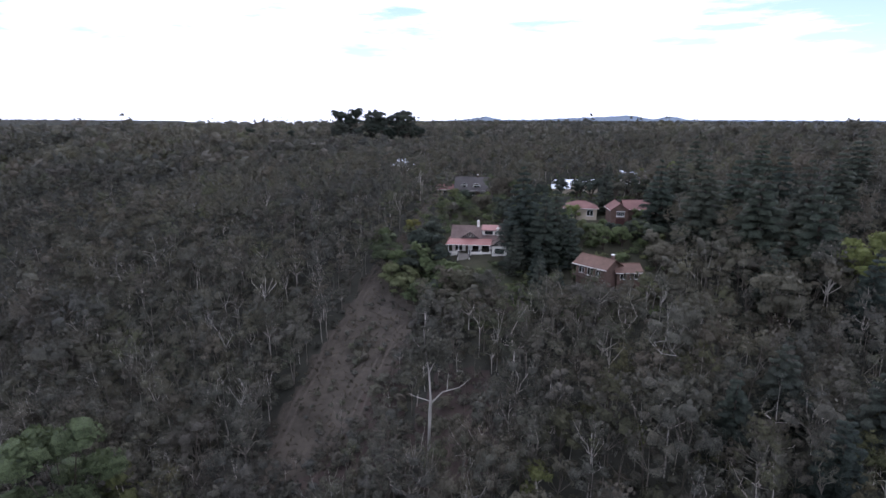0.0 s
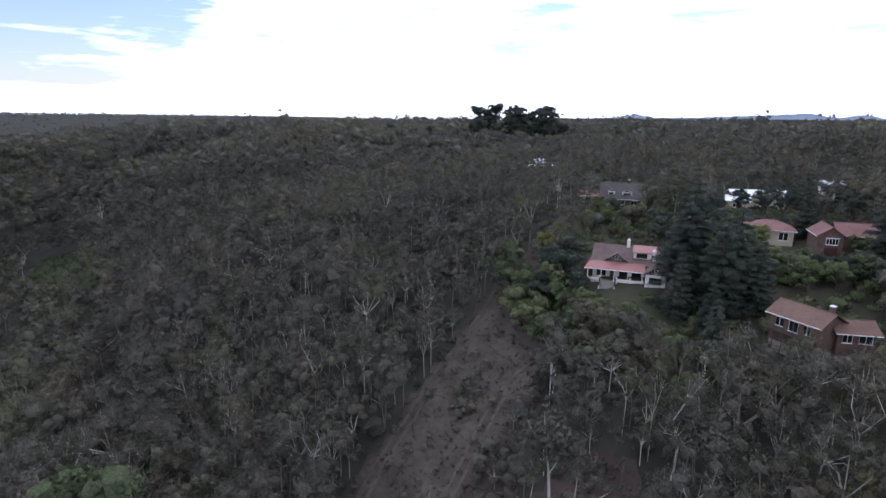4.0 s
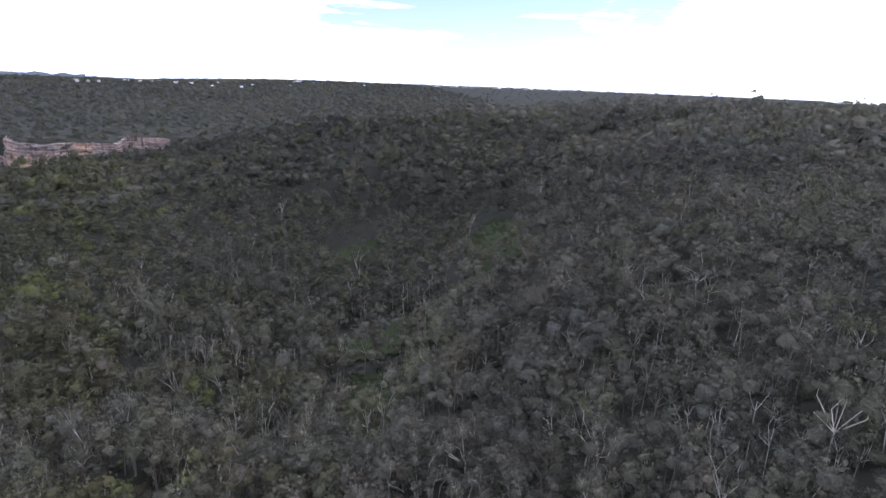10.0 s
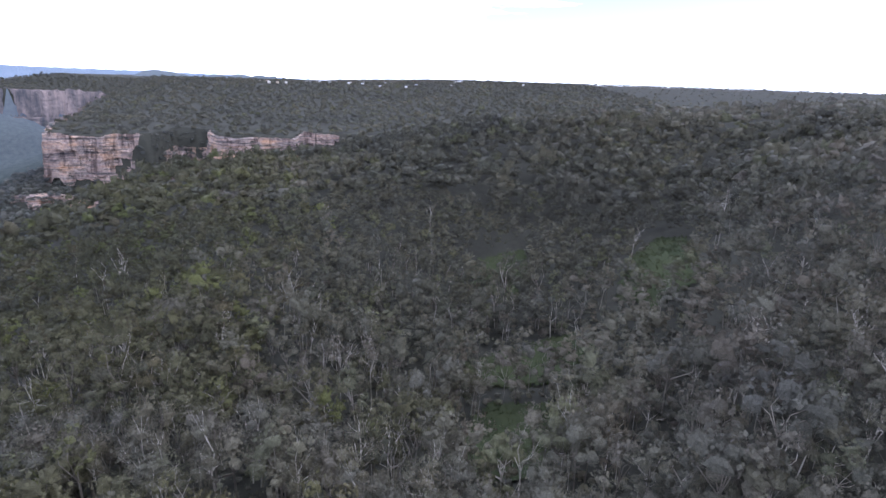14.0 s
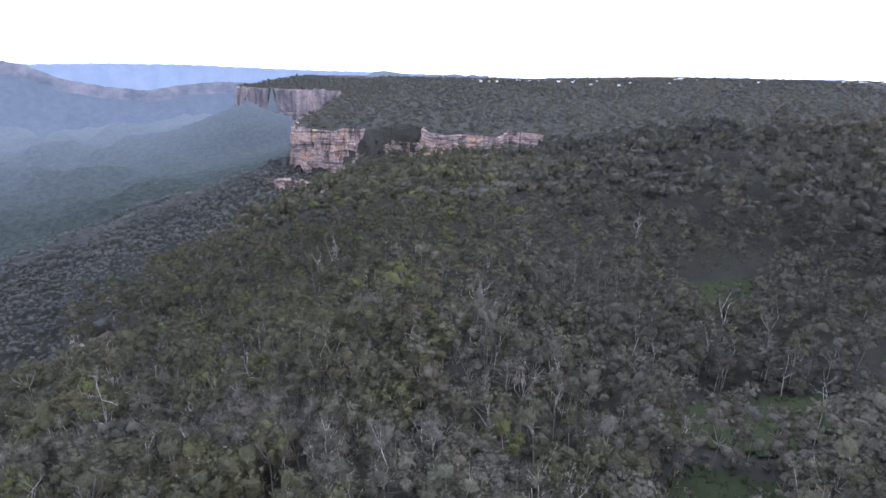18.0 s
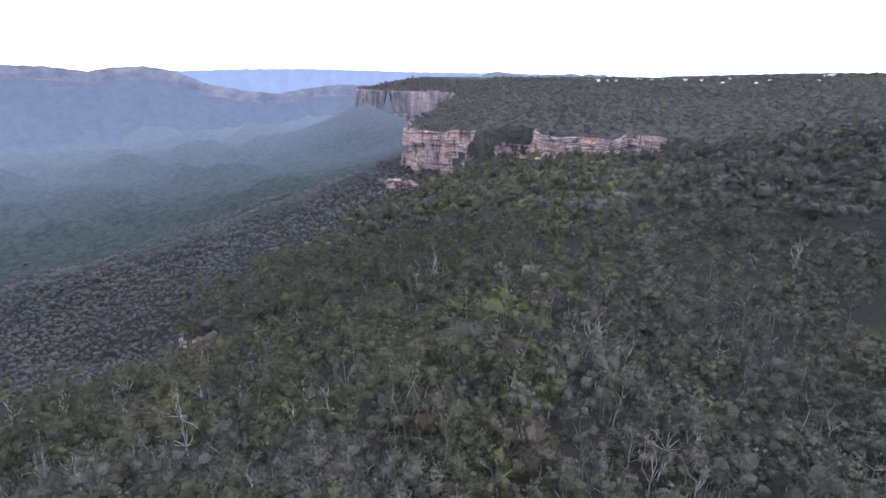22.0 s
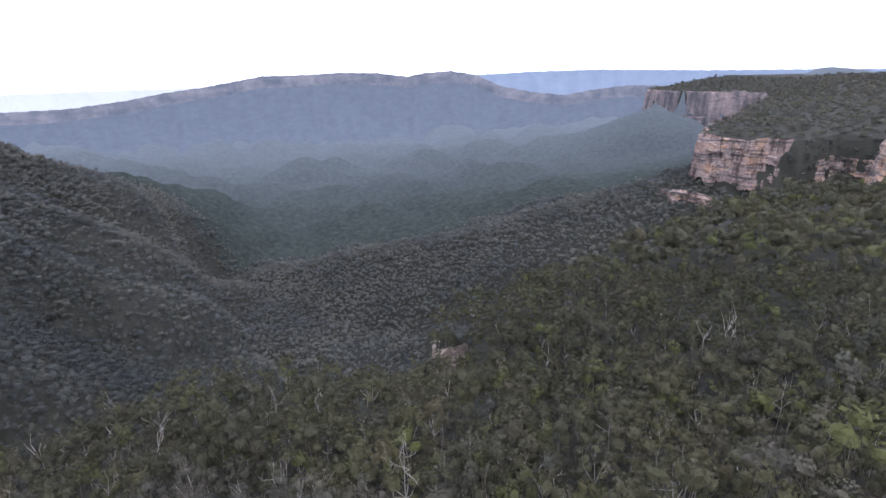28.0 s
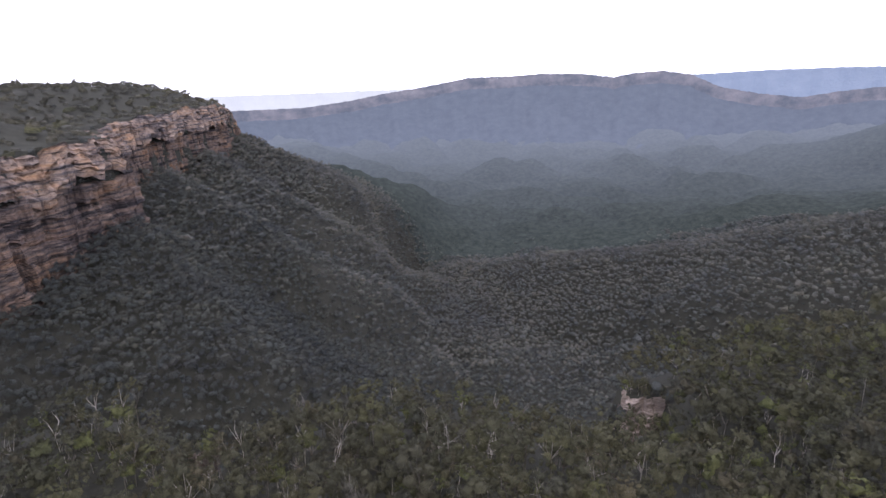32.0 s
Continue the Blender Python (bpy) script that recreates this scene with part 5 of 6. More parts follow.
tips = np.array([(0.6, 0.3, 16.5), (-1.4, 0.6, 17.8), (1.6, 1.4, 15.4), (-0.6, 1.8, 19.4), (1.0, -0.8, 18.6), (2.8, 1.6, 13.8), (5.6, 1.0, 13.0), (-2.4, 1.8, 15.0), (0.4, 2.4, 12.6),
                 (-3.6, 1.2, 12.4), (3.6, 2.4, 11.4), (-2.8, -0.4, 17.0), (2.6, 0.2, 17.2), (-3.4, 2.2, 10.0), (7.0, 1.2, 11.8)])
spread = np.array([2.3, 2.1, 2.1, 2.0, 2.0, 1.9, 1.6, 2.0, 2.0, 1.7, 1.9, 1.7, 1.8, 1.5, 1.3])
leafy("white_gum", np.array(wood), np.concatenate([clumps(rnd, tips, spread * 0.5, 0.8, 1, 0.3), leaves(rnd, tips, spread * 1.12, 2000, 0.68, 0.85)], 1), LEAF, WHITE_BARK, stand(-3.6, 88.0, 0, -3.0),
      "tall white-trunked gum tree with a bare fork and thin crown", "gum tree", wood_label="smooth white trunk and forked limbs")

# thin half-dead trees on the clearing, and bare crowns in the wood
for n, (x_, y_, h, turn) in enumerate([(-21.5, 98, 9, 0), (-43, 103, 12, 50), (-62, 96, 12.5, 120), (-50, 88, 11, 200), (20, 88, 14, 30), (42, 98, 12, 80), (12, 76, 10, 250),
                                       (-221, 117, 15, 20), (-226, 126, 13, 70), (-222, 139, 13, 200), (-224, 153, 16, 310), (-218, 168, 15, 15), (-230, 133, 14, 140), (-252, 150, 15, 110), (-176, 40, 13, 60),
                                       (-205, 20, 14, 130), (-150, -20, 13, 190), (-190, -70, 13, 240), (-31, 186, 12, 90), (-36, 196, 13, 140), (52, 128, 14, 10), (66, 136, 14, 190)]):
    rnd = np.random.RandomState(500 + n)
    wood, centres, radii = limbed(rnd, h, h * 0.3, 6, 5, 0.011 * h, 0.4, 4)
    leafy("bare_gum", wood, clumped(rnd, centres, radii * (0.9 if n else 0.5), 2, 0.55, 0.7, 2, 40, 0.7), LEAF, PALE_BARK, stand(x_, y_, turn), "thin-crowned gum with pale bare branches showing", "gum tree", "bare-branched gums",
          "pale bare trunk and branches")

# garden trees and shrubs
for n, (x_, y_, h, r, mat, kind, words) in enumerate([
        (68, 108, 21, 6, LEAF, "spreading_gum", "large grey spreading gum tree before the conifers"),
        (-64, 78, 28, 9, GREEN_LEAF, "broadleaf_tree", "large fresh green round-headed tree above the scrub"),
        (-13, 183, 7.5, 2.6, YELLOW_LEAF, "autumn_tree", "small yellow-leaved autumn tree in the garden"),
        (12, 204, 8, 3.0, GREEN_YELLOW, "autumn_tree", "yellow-green tree behind the white house"),
        (-20, 168, 8.5, 4.0, GREEN_LEAF, "garden_tree", "dense green garden tree at the clearing's edge"),
        (-15, 162, 7, 3.6, GREEN_LEAF, "garden_tree", "dense green garden tree at the clearing's edge"),
        (-9, 168, 7.5, 3.8, DARK_LEAF, "garden_tree", "dark evergreen garden tree beside the house"),
        (-6, 176, 7, 3.6, DARK_LEAF, "garden_tree", "dark evergreen garden tree beside the house"),
        (-7, 158, 5, 3.2, GREEN_LEAF, "garden_tree", "bright green spreading tree before the verandah"),
        (-3, 154, 4.5, 2.8, GREEN_LEAF, "garden_tree", "bright green spreading tree before the verandah"),
        (94, 122, 24, 5.2, GREEN_YELLOW, "willow_tree", "tall pale yellow-green drooping tree"),
        (101, 118, 20, 5.0, GREEN_YELLOW, "willow_tree", "tall pale yellow-green drooping tree"),
        (44, 190, 6, 3.0, GREEN_YELLOW, "garden_tree", "pale yellow-green garden tree by the brick houses"),
        (40, 182, 7, 2.6, GREEN_LEAF, "garden_tree", "green garden tree by the brick houses"),
        (58, 166, 3.6, 2.6, GREEN_LEAF, "garden_tree", "green garden tree by the brick houses"),
        (50, 164, 3.4, 2.6, GREEN_LEAF, "garden_tree", "green garden tree by the brick houses"),
        (64, 182, 7, 3.0, GREEN_LEAF, "garden_tree", "green garden tree by the brick houses"),
        (-2, 196, 7, 3.4, GREEN_LEAF, "garden_tree", "green garden tree behind the house"),
        (6, 212, 7.5, 3.4, DARK_LEAF, "garden_tree", "dark evergreen garden tree behind the house"),
        (18, 186, 8, 3.4, DARK_LEAF, "garden_tree", "dark evergreen garden tree behind the house"),
        (24, 224, 12, 4.6, LEAF, "shade_tree", "large grey-green tree beside the grey roof"),
        (2, 222, 6, 3, GREEN_LEAF, "garden_tree", "green shrubs before the grey-roofed house"),
        (88, 250, 11, 4, GREEN_YELLOW, "garden_tree", "tall pale yellow-green tree by the white roofs"),
        (54, 226, 9, 4, DARK_LEAF, "garden_tree", "dark tree before the white roofs"),
        (70, 244, 9, 3.5, DARK_LEAF, "garden_tree", "dark tree before the white roofs"),
        (-24, 176, 9, 3.4, GREEN_LEAF, "garden_tree", "green tree at the clearing's edge"),
        (-14, 150, 6, 3.2, GREEN_LEAF, "garden_tree", "dense green garden tree above the clearing"),
        (-10, 145, 5, 3.0, GREEN_LEAF, "garden_tree", "dense green garden tree above the clearing"),
        (-4, 143, 4.8, 2.8, DARK_LEAF, "garden_tree", "dark evergreen tree on the lawn's edge"),
        (2, 147, 5, 3.0, GREEN_LEAF, "garden_tree", "dense green garden tree below the house"),
        (-17, 156, 7, 3.6, GREEN_LEAF, "garden_tree", "dense green garden tree at the clearing's edge"),
        (0, 153, 4.8, 2.8, GREEN_LEAF, "garden_tree", "bright green spreading tree before the verandah"),
        (-12, 160, 6.5, 3.4, DARK_LEAF, "garden_tree", "dark evergreen garden tree beside the house"),
        (-1, 134, 9, 3.4, LEAF, "garden_gum", "grey-green gum tree between lawn and clearing"),
        (5, 131, 10, 3.6, LEAF, "garden_gum", "grey-green gum tree between lawn and clearing"),
        (11, 129, 9, 3.2, LEAF, "garden_gum", "grey-green gum tree below the lawn"),
        (-5, 127, 8, 3.0, LEAF, "garden_gum", "grey-green gum tree beside the wheel track"),
        (17, 132, 8, 3.0, GREEN_LEAF, "garden_gum", "olive-green tree beside the bare patch"),
        (31, 130, 7.5, 3.2, LEAF, "garden_gum", "grey-green gum tree below the brick house"),
        (37, 127, 8, 3.4, LEAF, "garden_gum", "grey-green gum tree below the brick house"),
        (43, 126, 8, 3.4, LEAF, "garden_gum", "grey-green gum tree below the brick annex"),
        (49, 128, 7.5, 3.2, LEAF, "garden_gum", "grey-green gum tree below the brick annex"),
        (10, 150, 3.5, 2.4, GREEN_LEAF, "garden_tree", "green shrubs below the house"),
        (16, 153, 3.2, 2.2, DARK_LEAF, "garden_tree", "dark shrubs below the house"),
        (-2, 147, 3.6, 2.6, GREEN_LEAF, "garden_tree", "green shrubs on the lawn's edge"),
        (-8, 150, 3.4, 2.4, GREEN_LEAF, "garden_tree", "green shrubs on the lawn's edge"),
        (35, 165, 9.9, 3.5, DARK_LEAF, "garden_tree", "dense dark evergreen tree between the houses"),
        (37, 161, 8.7, 3.1, DARK_LEAF, "garden_tree", "dense dark evergreen tree between the houses"),
        (42, 170, 6.7, 3.0, GREEN_LEAF, "garden_tree", "leafy green garden tree between the houses"),
        (44, 164, 7.3, 3.2, GREEN_LEAF, "garden_tree", "leafy green garden tree between the houses"),
        (46, 160, 8.0, 3.2, GREEN_LEAF, "garden_tree", "leafy green garden tree between the houses"),
        (51, 167, 6.3, 2.8, DARK_LEAF, "garden_tree", "dense dark evergreen tree between the houses"),
        (52, 161, 6.8, 3.2, GREEN_LEAF, "garden_tree", "leafy green garden tree between the houses"),
        (56, 163, 7.9, 3.3, DARK_LEAF, "garden_tree", "dense dark evergreen tree between the houses"),
        (58, 161, 8.5, 3.3, GREEN_LEAF, "garden_tree", "leafy green garden tree between the houses"),
        (59, 156, 10.4, 3.5, DARK_LEAF, "garden_tree", "dense dark evergreen tree between the houses"),
        (60, 169, 6.9, 2.7, DARK_LEAF, "garden_tree", "dense dark evergreen tree between the houses"),
        (49, 174, 5.2, 2.4, GREEN_LEAF, "garden_tree", "leafy green garden tree between the houses"),
        (59, 150, 9.6, 4.3, LEAF, "garden_gum", "grey-green gum tree beside the gardens"),
        (57, 146, 8.2, 3.9, LEAF, "garden_gum", "grey-green gum tree beside the gardens"),
        (58, 141, 10.3, 4.4, LEAF, "garden_gum", "grey-green gum tree beside the gardens"),
        (56, 132, 8.4, 3.9, LEAF, "garden_gum", "grey-green gum tree beside the gardens"),
        (-7, 166, 11.1, 3.8, DARK_LEAF, "garden_tree", "dense dark evergreen tree beside the white house"),
        (-3, 160, 8.4, 3.4, DARK_LEAF, "garden_tree", "dense dark evergreen tree beside the white house"),
        (-9, 162, 9.3, 3.7, GREEN_LEAF, "garden_tree", "leafy green garden tree beside the white house"),
        (-5, 155, 7.1, 3.3, GREEN_LEAF, "garden_tree", "leafy green garden tree beside the white house"),
        (-11, 154, 6.7, 3.3, GREEN_LEAF, "garden_tree", "leafy green garden tree beside the white house"),
        (-4, 169, 7.2, 2.5, DARK_LEAF, "garden_tree", "dense dark evergreen tree beside the white house"),
        (0, 141, 11.5, 3.8, LEAF, "garden_gum", "grey-green gum tree beside the gardens"),
        (4, 138, 12.0, 4.0, LEAF, "garden_gum", "grey-green gum tree beside the gardens"),
        (8, 137, 11.2, 3.7, LEAF, "garden_gum", "grey-green gum tree beside the gardens"),
        (2, 147, 7.8, 3.4, GREEN_LEAF, "garden_gum", "olive-green gum tree above the clearing"),
        (-3, 144, 9.0, 3.3, GREEN_LEAF, "garden_gum", "olive-green gum tree above the clearing"),
        (11, 135, 9.1, 3.4, LEAF, "garden_gum", "grey-green gum tree beside the gardens"),
        (19, 211, 12.6, 4.9, LEAF, "garden_gum", "grey-green gum tree beside the gardens"),
        (12, 201, 7.7, 4.2, LEAF, "garden_gum", "grey-green gum tree beside the gardens"),
        (6, 204, 5.9, 3.5, GREEN_LEAF, "garden_tree", "leafy green garden tree between the houses"),
        (0, 194, 6.5, 3.3, LEAF, "garden_gum", "grey-green gum tree beside the gardens"),
        (19, 195, 8.5, 3.8, DARK_LEAF, "garden_tree", "dense dark evergreen tree between the houses"),
        (9, 192, 5.2, 2.6, GREEN_LEAF, "garden_tree", "leafy green garden tree between the houses"),
        (44, 217, 8.5, 3.4, DARK_LEAF, "garden_tree", "dense dark evergreen tree between the houses"),
        (50, 215, 7.2, 3.4, DARK_LEAF, "garden_tree", "dense dark evergreen tree between the houses"),
        (55, 212, 9.3, 3.6, DARK_LEAF, "garden_tree", "dense dark evergreen tree between the houses"),
        (66, 234, 9.5, 3.8, DARK_LEAF, "garden_tree", "dense dark evergreen tree between the houses"),
        (77, 237, 11.2, 4.4, DARK_LEAF, "garden_tree", "dense dark evergreen tree between the houses"),
        (65, 214, 8.2, 3.5, LEAF, "garden_gum", "grey-green gum tree beside the gardens"),
        (75, 216, 9.8, 4.0, DARK_LEAF, "garden_tree", "dense dark evergreen tree between the houses"),
        (32, 200, 11.7, 4.3, DARK_LEAF, "garden_tree", "dense dark evergreen tree between the houses"),
        (34, 187, 10.9, 3.6, DARK_LEAF, "garden_tree", "dense dark evergreen tree between the houses"),
        (100, 243, 12.9, 5.2, GREEN_YELLOW, "garden_tree", "tall pale yellow-green tree by the white roofs")]):
    if n < 48 and kind == "garden_tree" and x_ < 5 and y_ < 185:
        h, r = h * 1.3, r * 1.25
    cloud = broadleaf(600 + n, h, r, int(150 + 26 * r * r), 0.55 + 0.02 * h, 12 if h < 12 else 16, 0.22)
    leafy(kind, *cloud, mat, DARK_BARK, stand(x_, y_, n * 40), words, "tree" if h > 4.6 else "shrub")
x_, y_ = scatter(-24, 110, 120, 280, 4.4, 41)
ok = inside(x_, y_, GARDEN)
HOUSE_PLOTS = [(9, 169, 14), (38, 137, 9), (47, 192, 8), (61, 186, 9), (52, 174, 4), (44, 178, 4), (12, 232, 11), (0, 262, 7), (58, 246, 10), (86, 268, 9)]
for hx, hy, hr in HOUSE_PLOTS:
    ok &= np.hypot(x_ - hx, y_ - hy) > hr
ok &= ~inside(x_, y_, LAWN_RING) & ~inside(x_, y_, DRIVE_RING)
garden_models = [shrub_model(140 + k, 2.6, 2.2, 40, 0.7) for k in range(6)]
beds = np.stack([x_[ok], y_[ok], ground_mesh(x_[ok], y_[ok]) - 0.4], -1)
planted("garden_shrubbery", garden_models, beds, [GREEN_LEAF, BARK], 43, "mixed green shrubbery between the houses", "shrubbery", 0.6, 1.5)
few = np.random.RandomState(47).uniform(size=len(beds)) < 0.3
planted("garden_wood", near_models, beds[few & ~((beds[:, 0] > 40) & (beds[:, 0] < 72)) & ((beds[:, 1] > 178) | (beds[:, 0] > 58))], [GREEN_LEAF, BARK], 44, "dark green mixed trees between the houses", "woodland", 0.45, 0.8)
strewn("lawn_shrubs", LAWN_RING, 3.6, garden_models, GREEN_LEAF, 45, "low green shrubs over the rough lawn", "shrubbery", 0.4, 0.95, 0.8)
for plot in PLOTS[:3]:
    strewn("plot_shrubs", plot, 4.2, garden_models, GREEN_LEAF, 46, "dark green shrubs around the houses", "shrubbery", 0.35, 0.65, 0.9)
BACK_RING = np.array([(-16, 205), (40, 204), (100, 200), (112, 260), (90, 290), (-10, 285)], float)
strewn("back_scrub", BACK_RING, 4.0, garden_models, GREEN_LEAF, 48, "dark green scrub under the trees behind the houses", "scrub", 0.4, 0.8, 0.75)


# ---- houses ----
def boxes(name, parent, mat, *spans, label="", bevel=0.02):
    """One part out of boxes (x0, x1, y0, y1, z0, z1)."""
    bm = bmesh.new()
    for x0, x1, y0, y1, z0, z1 in spans:
        made = bmesh.ops.create_cube(bm, size=1.0)["verts"]
        bmesh.ops.scale(bm, vec=(x1 - x0, y1 - y0, z1 - z0), verts=made)
        bmesh.ops.translate(bm, vec=((x0 + x1) / 2, (y0 + y1) / 2, (z0 + z1) / 2), verts=made)
    if bevel:
        bmesh.ops.bevel(bm, geom=bm.edges[:], offset=bevel, segments=1, affect="EDGES")
    me = bpy.data.meshes.new(name)
    bm.to_mesh(me)
    bm.free()
    me.materials.append(mat)
    return part(name, me, parent, label)


def slabs(name, parent, mat, thick, *faces, label=""):
    """One part out of sloping plates, each given by its corners' tops and thickened downwards."""
    bm = bmesh.new()
    for corners in faces:
        top = [bm.verts.new(c) for c in corners]
        low = [bm.verts.new((c[0], c[1], c[2] - thick)) for c in corners]
        bm.faces.new(top)
        bm.faces.new(low[::-1])
        for k in range(len(corners)):
            j = (k + 1) % len(corners)
            bm.faces.new((top[k], low[k], low[j], top[j]))
    bmesh.ops.recalc_face_normals(bm, faces=bm.faces[:])
    me = bpy.data.meshes.new(name)
    bm.to_mesh(me)
    bm.free()
    me.materials.append(mat)
    return part(name, me, parent, label)


def bars(name, parent, mat, lines, size, label=""):
    """One part out of straight timbers between pairs of points."""
    v = np.array([p for a, b in lines for p in rod(a, b, size, size, 4)])
    return part(name, mesh_of(name, v, np.arange(len(v)).reshape(-1, 4), [mat]), parent, label)


def wall_with(name, parent, mat, x0, x1, y0, y1, z0, z1, holes=(), label=""):
    """A wall along x (or along y, if it is deeper than wide) with openings cut through: (start, end, low, high) along it."""
    long_x = x1 - x0 > y1 - y0
    a0, a1 = (x0, x1) if long_x else (y0, y1)
    spans, at = [], a0
    for s, e, lo, hi in sorted(holes):
        for u0, u1, w0, w1 in ((at, s, z0, z1), (s, e, z0, lo), (s, e, hi, z1)):
            if u1 - u0 > 0.01 and w1 - w0 > 0.01:
                spans.append((u0, u1, y0, y1, w0, w1) if long_x else (x0, x1, u0, u1, w0, w1))
        at = e
    spans.append((at, a1, y0, y1, z0, z1) if long_x else (x0, x1, at, a1, z0, z1))
    return boxes(name, parent, mat, *spans, label=label, bevel=0)


def window(parent, x0, x1, y, z0, z1, lights=2, frame_mat=None, along="x"):
    """A window in a wall that faces -y (or -x): frame, mullions, panes, sill."""
    frame_mat = frame_mat or WHITE_TRIM

    def put(u0, u1, v0, v1, w0, w1):
        return (u0, u1, v0, v1, w0, w1) if along == "x" else (v0, v1, u0, u1, w0, w1)

    w = new("window")
    w.parent = parent
    f, d = 0.09, 0.12
    spans = [put(x0, x1, y, y + d, z0, z0 + f), put(x0, x1, y, y + d, z1 - f, z1), put(x0, x0 + f, y, y + d, z0 + f, z1 - f), put(x1 - f, x1, y, y + d, z0 + f, z1 - f)]
    step = (x1 - x0) / lights
    spans += [put(x0 + k * step - f / 2, x0 + k * step + f / 2, y, y + d, z0 + f, z1 - f) for k in range(1, lights)]
    boxes("window_frame", w, frame_mat, *spans, bevel=0)
    for k in range(lights):
        boxes("pane", w, PANE, put(x0 + k * step + f / 2, x0 + (k + 1) * step - f / 2, y + 0.05, y + 0.07, z0 + f, z1 - f), bevel=0)
    boxes("window_sill", w, frame_mat, put(x0 - 0.08, x1 + 0.08, y - 0.1, y + d, z0 - 0.1, z0), bevel=0.01)
    # dark panel added behind the panes in place of the unlit room
    boxes("dark_room_panel", w, ROOM, put(x0, x1, y + 0.5, y + 0.55, z0, z1), bevel=0)
    return w


WHITE_WALL = plain("white_render", (0.62, 0.59, 0.53), (0.78, 0.75, 0.69), 0.7, 0.85, 0.2)
WHITE_TRIM = plain("white_paint", (0.68, 0.67, 0.64), (0.8, 0.79, 0.76), 0.4, 0.5, 0.35)
RED_METAL = plain("red_roof_sheeting", (0.20, 0.082, 0.075), (0.28, 0.125, 0.115), 1.4, 0.55, 0.35)
BROWN_TILE = plain("brown_roof_tiles", (0.095, 0.068, 0.062), (0.16, 0.118, 0.105), 0.5, 0.85, 0.2, 0.03)
ORANGE_TILE = plain("terracotta_tiles", (0.11, 0.07, 0.056), (0.17, 0.105, 0.082), 0.5, 0.8, 0.25, 0.03)
PINK_TILE = plain("faded_red_tiles", (0.15, 0.078, 0.072), (0.22, 0.12, 0.11), 0.5, 0.8, 0.25, 0.03)
GREY_TILE = plain("grey_slate_roof", (0.055, 0.05, 0.048), (0.09, 0.083, 0.08), 0.6, 0.8, 0.25, 0.03)
WHITE_METAL = plain("white_roof_sheeting", (0.55, 0.60, 0.68), (0.70, 0.74, 0.80), 1.5, 0.45, 0.4)
BRICK = plain("brown_brick", (0.10, 0.068, 0.056), (0.17, 0.115, 0.094), 0.25, 0.9, 0.15, 0.01)
CREAM = plain("cream_brick", (0.40, 0.34, 0.26), (0.5, 0.43, 0.34), 0.3, 0.9, 0.15)
BLACK_TIMBER = plain("black_timber", (0.022, 0.02, 0.02), (0.04, 0.036, 0.034), 0.3, 0.7, 0.3)
DARK_TIMBER = plain("dark_stained_timber", (0.06, 0.042, 0.034), (0.11, 0.08, 0.065), 0.4, 0.8, 0.25)
ROOM = plain("dim_room", (0.03, 0.028, 0.026), (0.06, 0.055, 0.05), 0.8, 0.9, 0.1)
STONE = plain("stone_paving", (0.2, 0.18, 0.16), (0.3, 0.28, 0.25), 0.5, 0.9, 0.15)
PANE, _t, _b = shade("window_glass", 0.06, 0.5)
_b.inputs["Base Color"].default_value = (0.05, 0.06, 0.065, 1)
_b.inputs["Transmission Weight"].default_value = 0.55


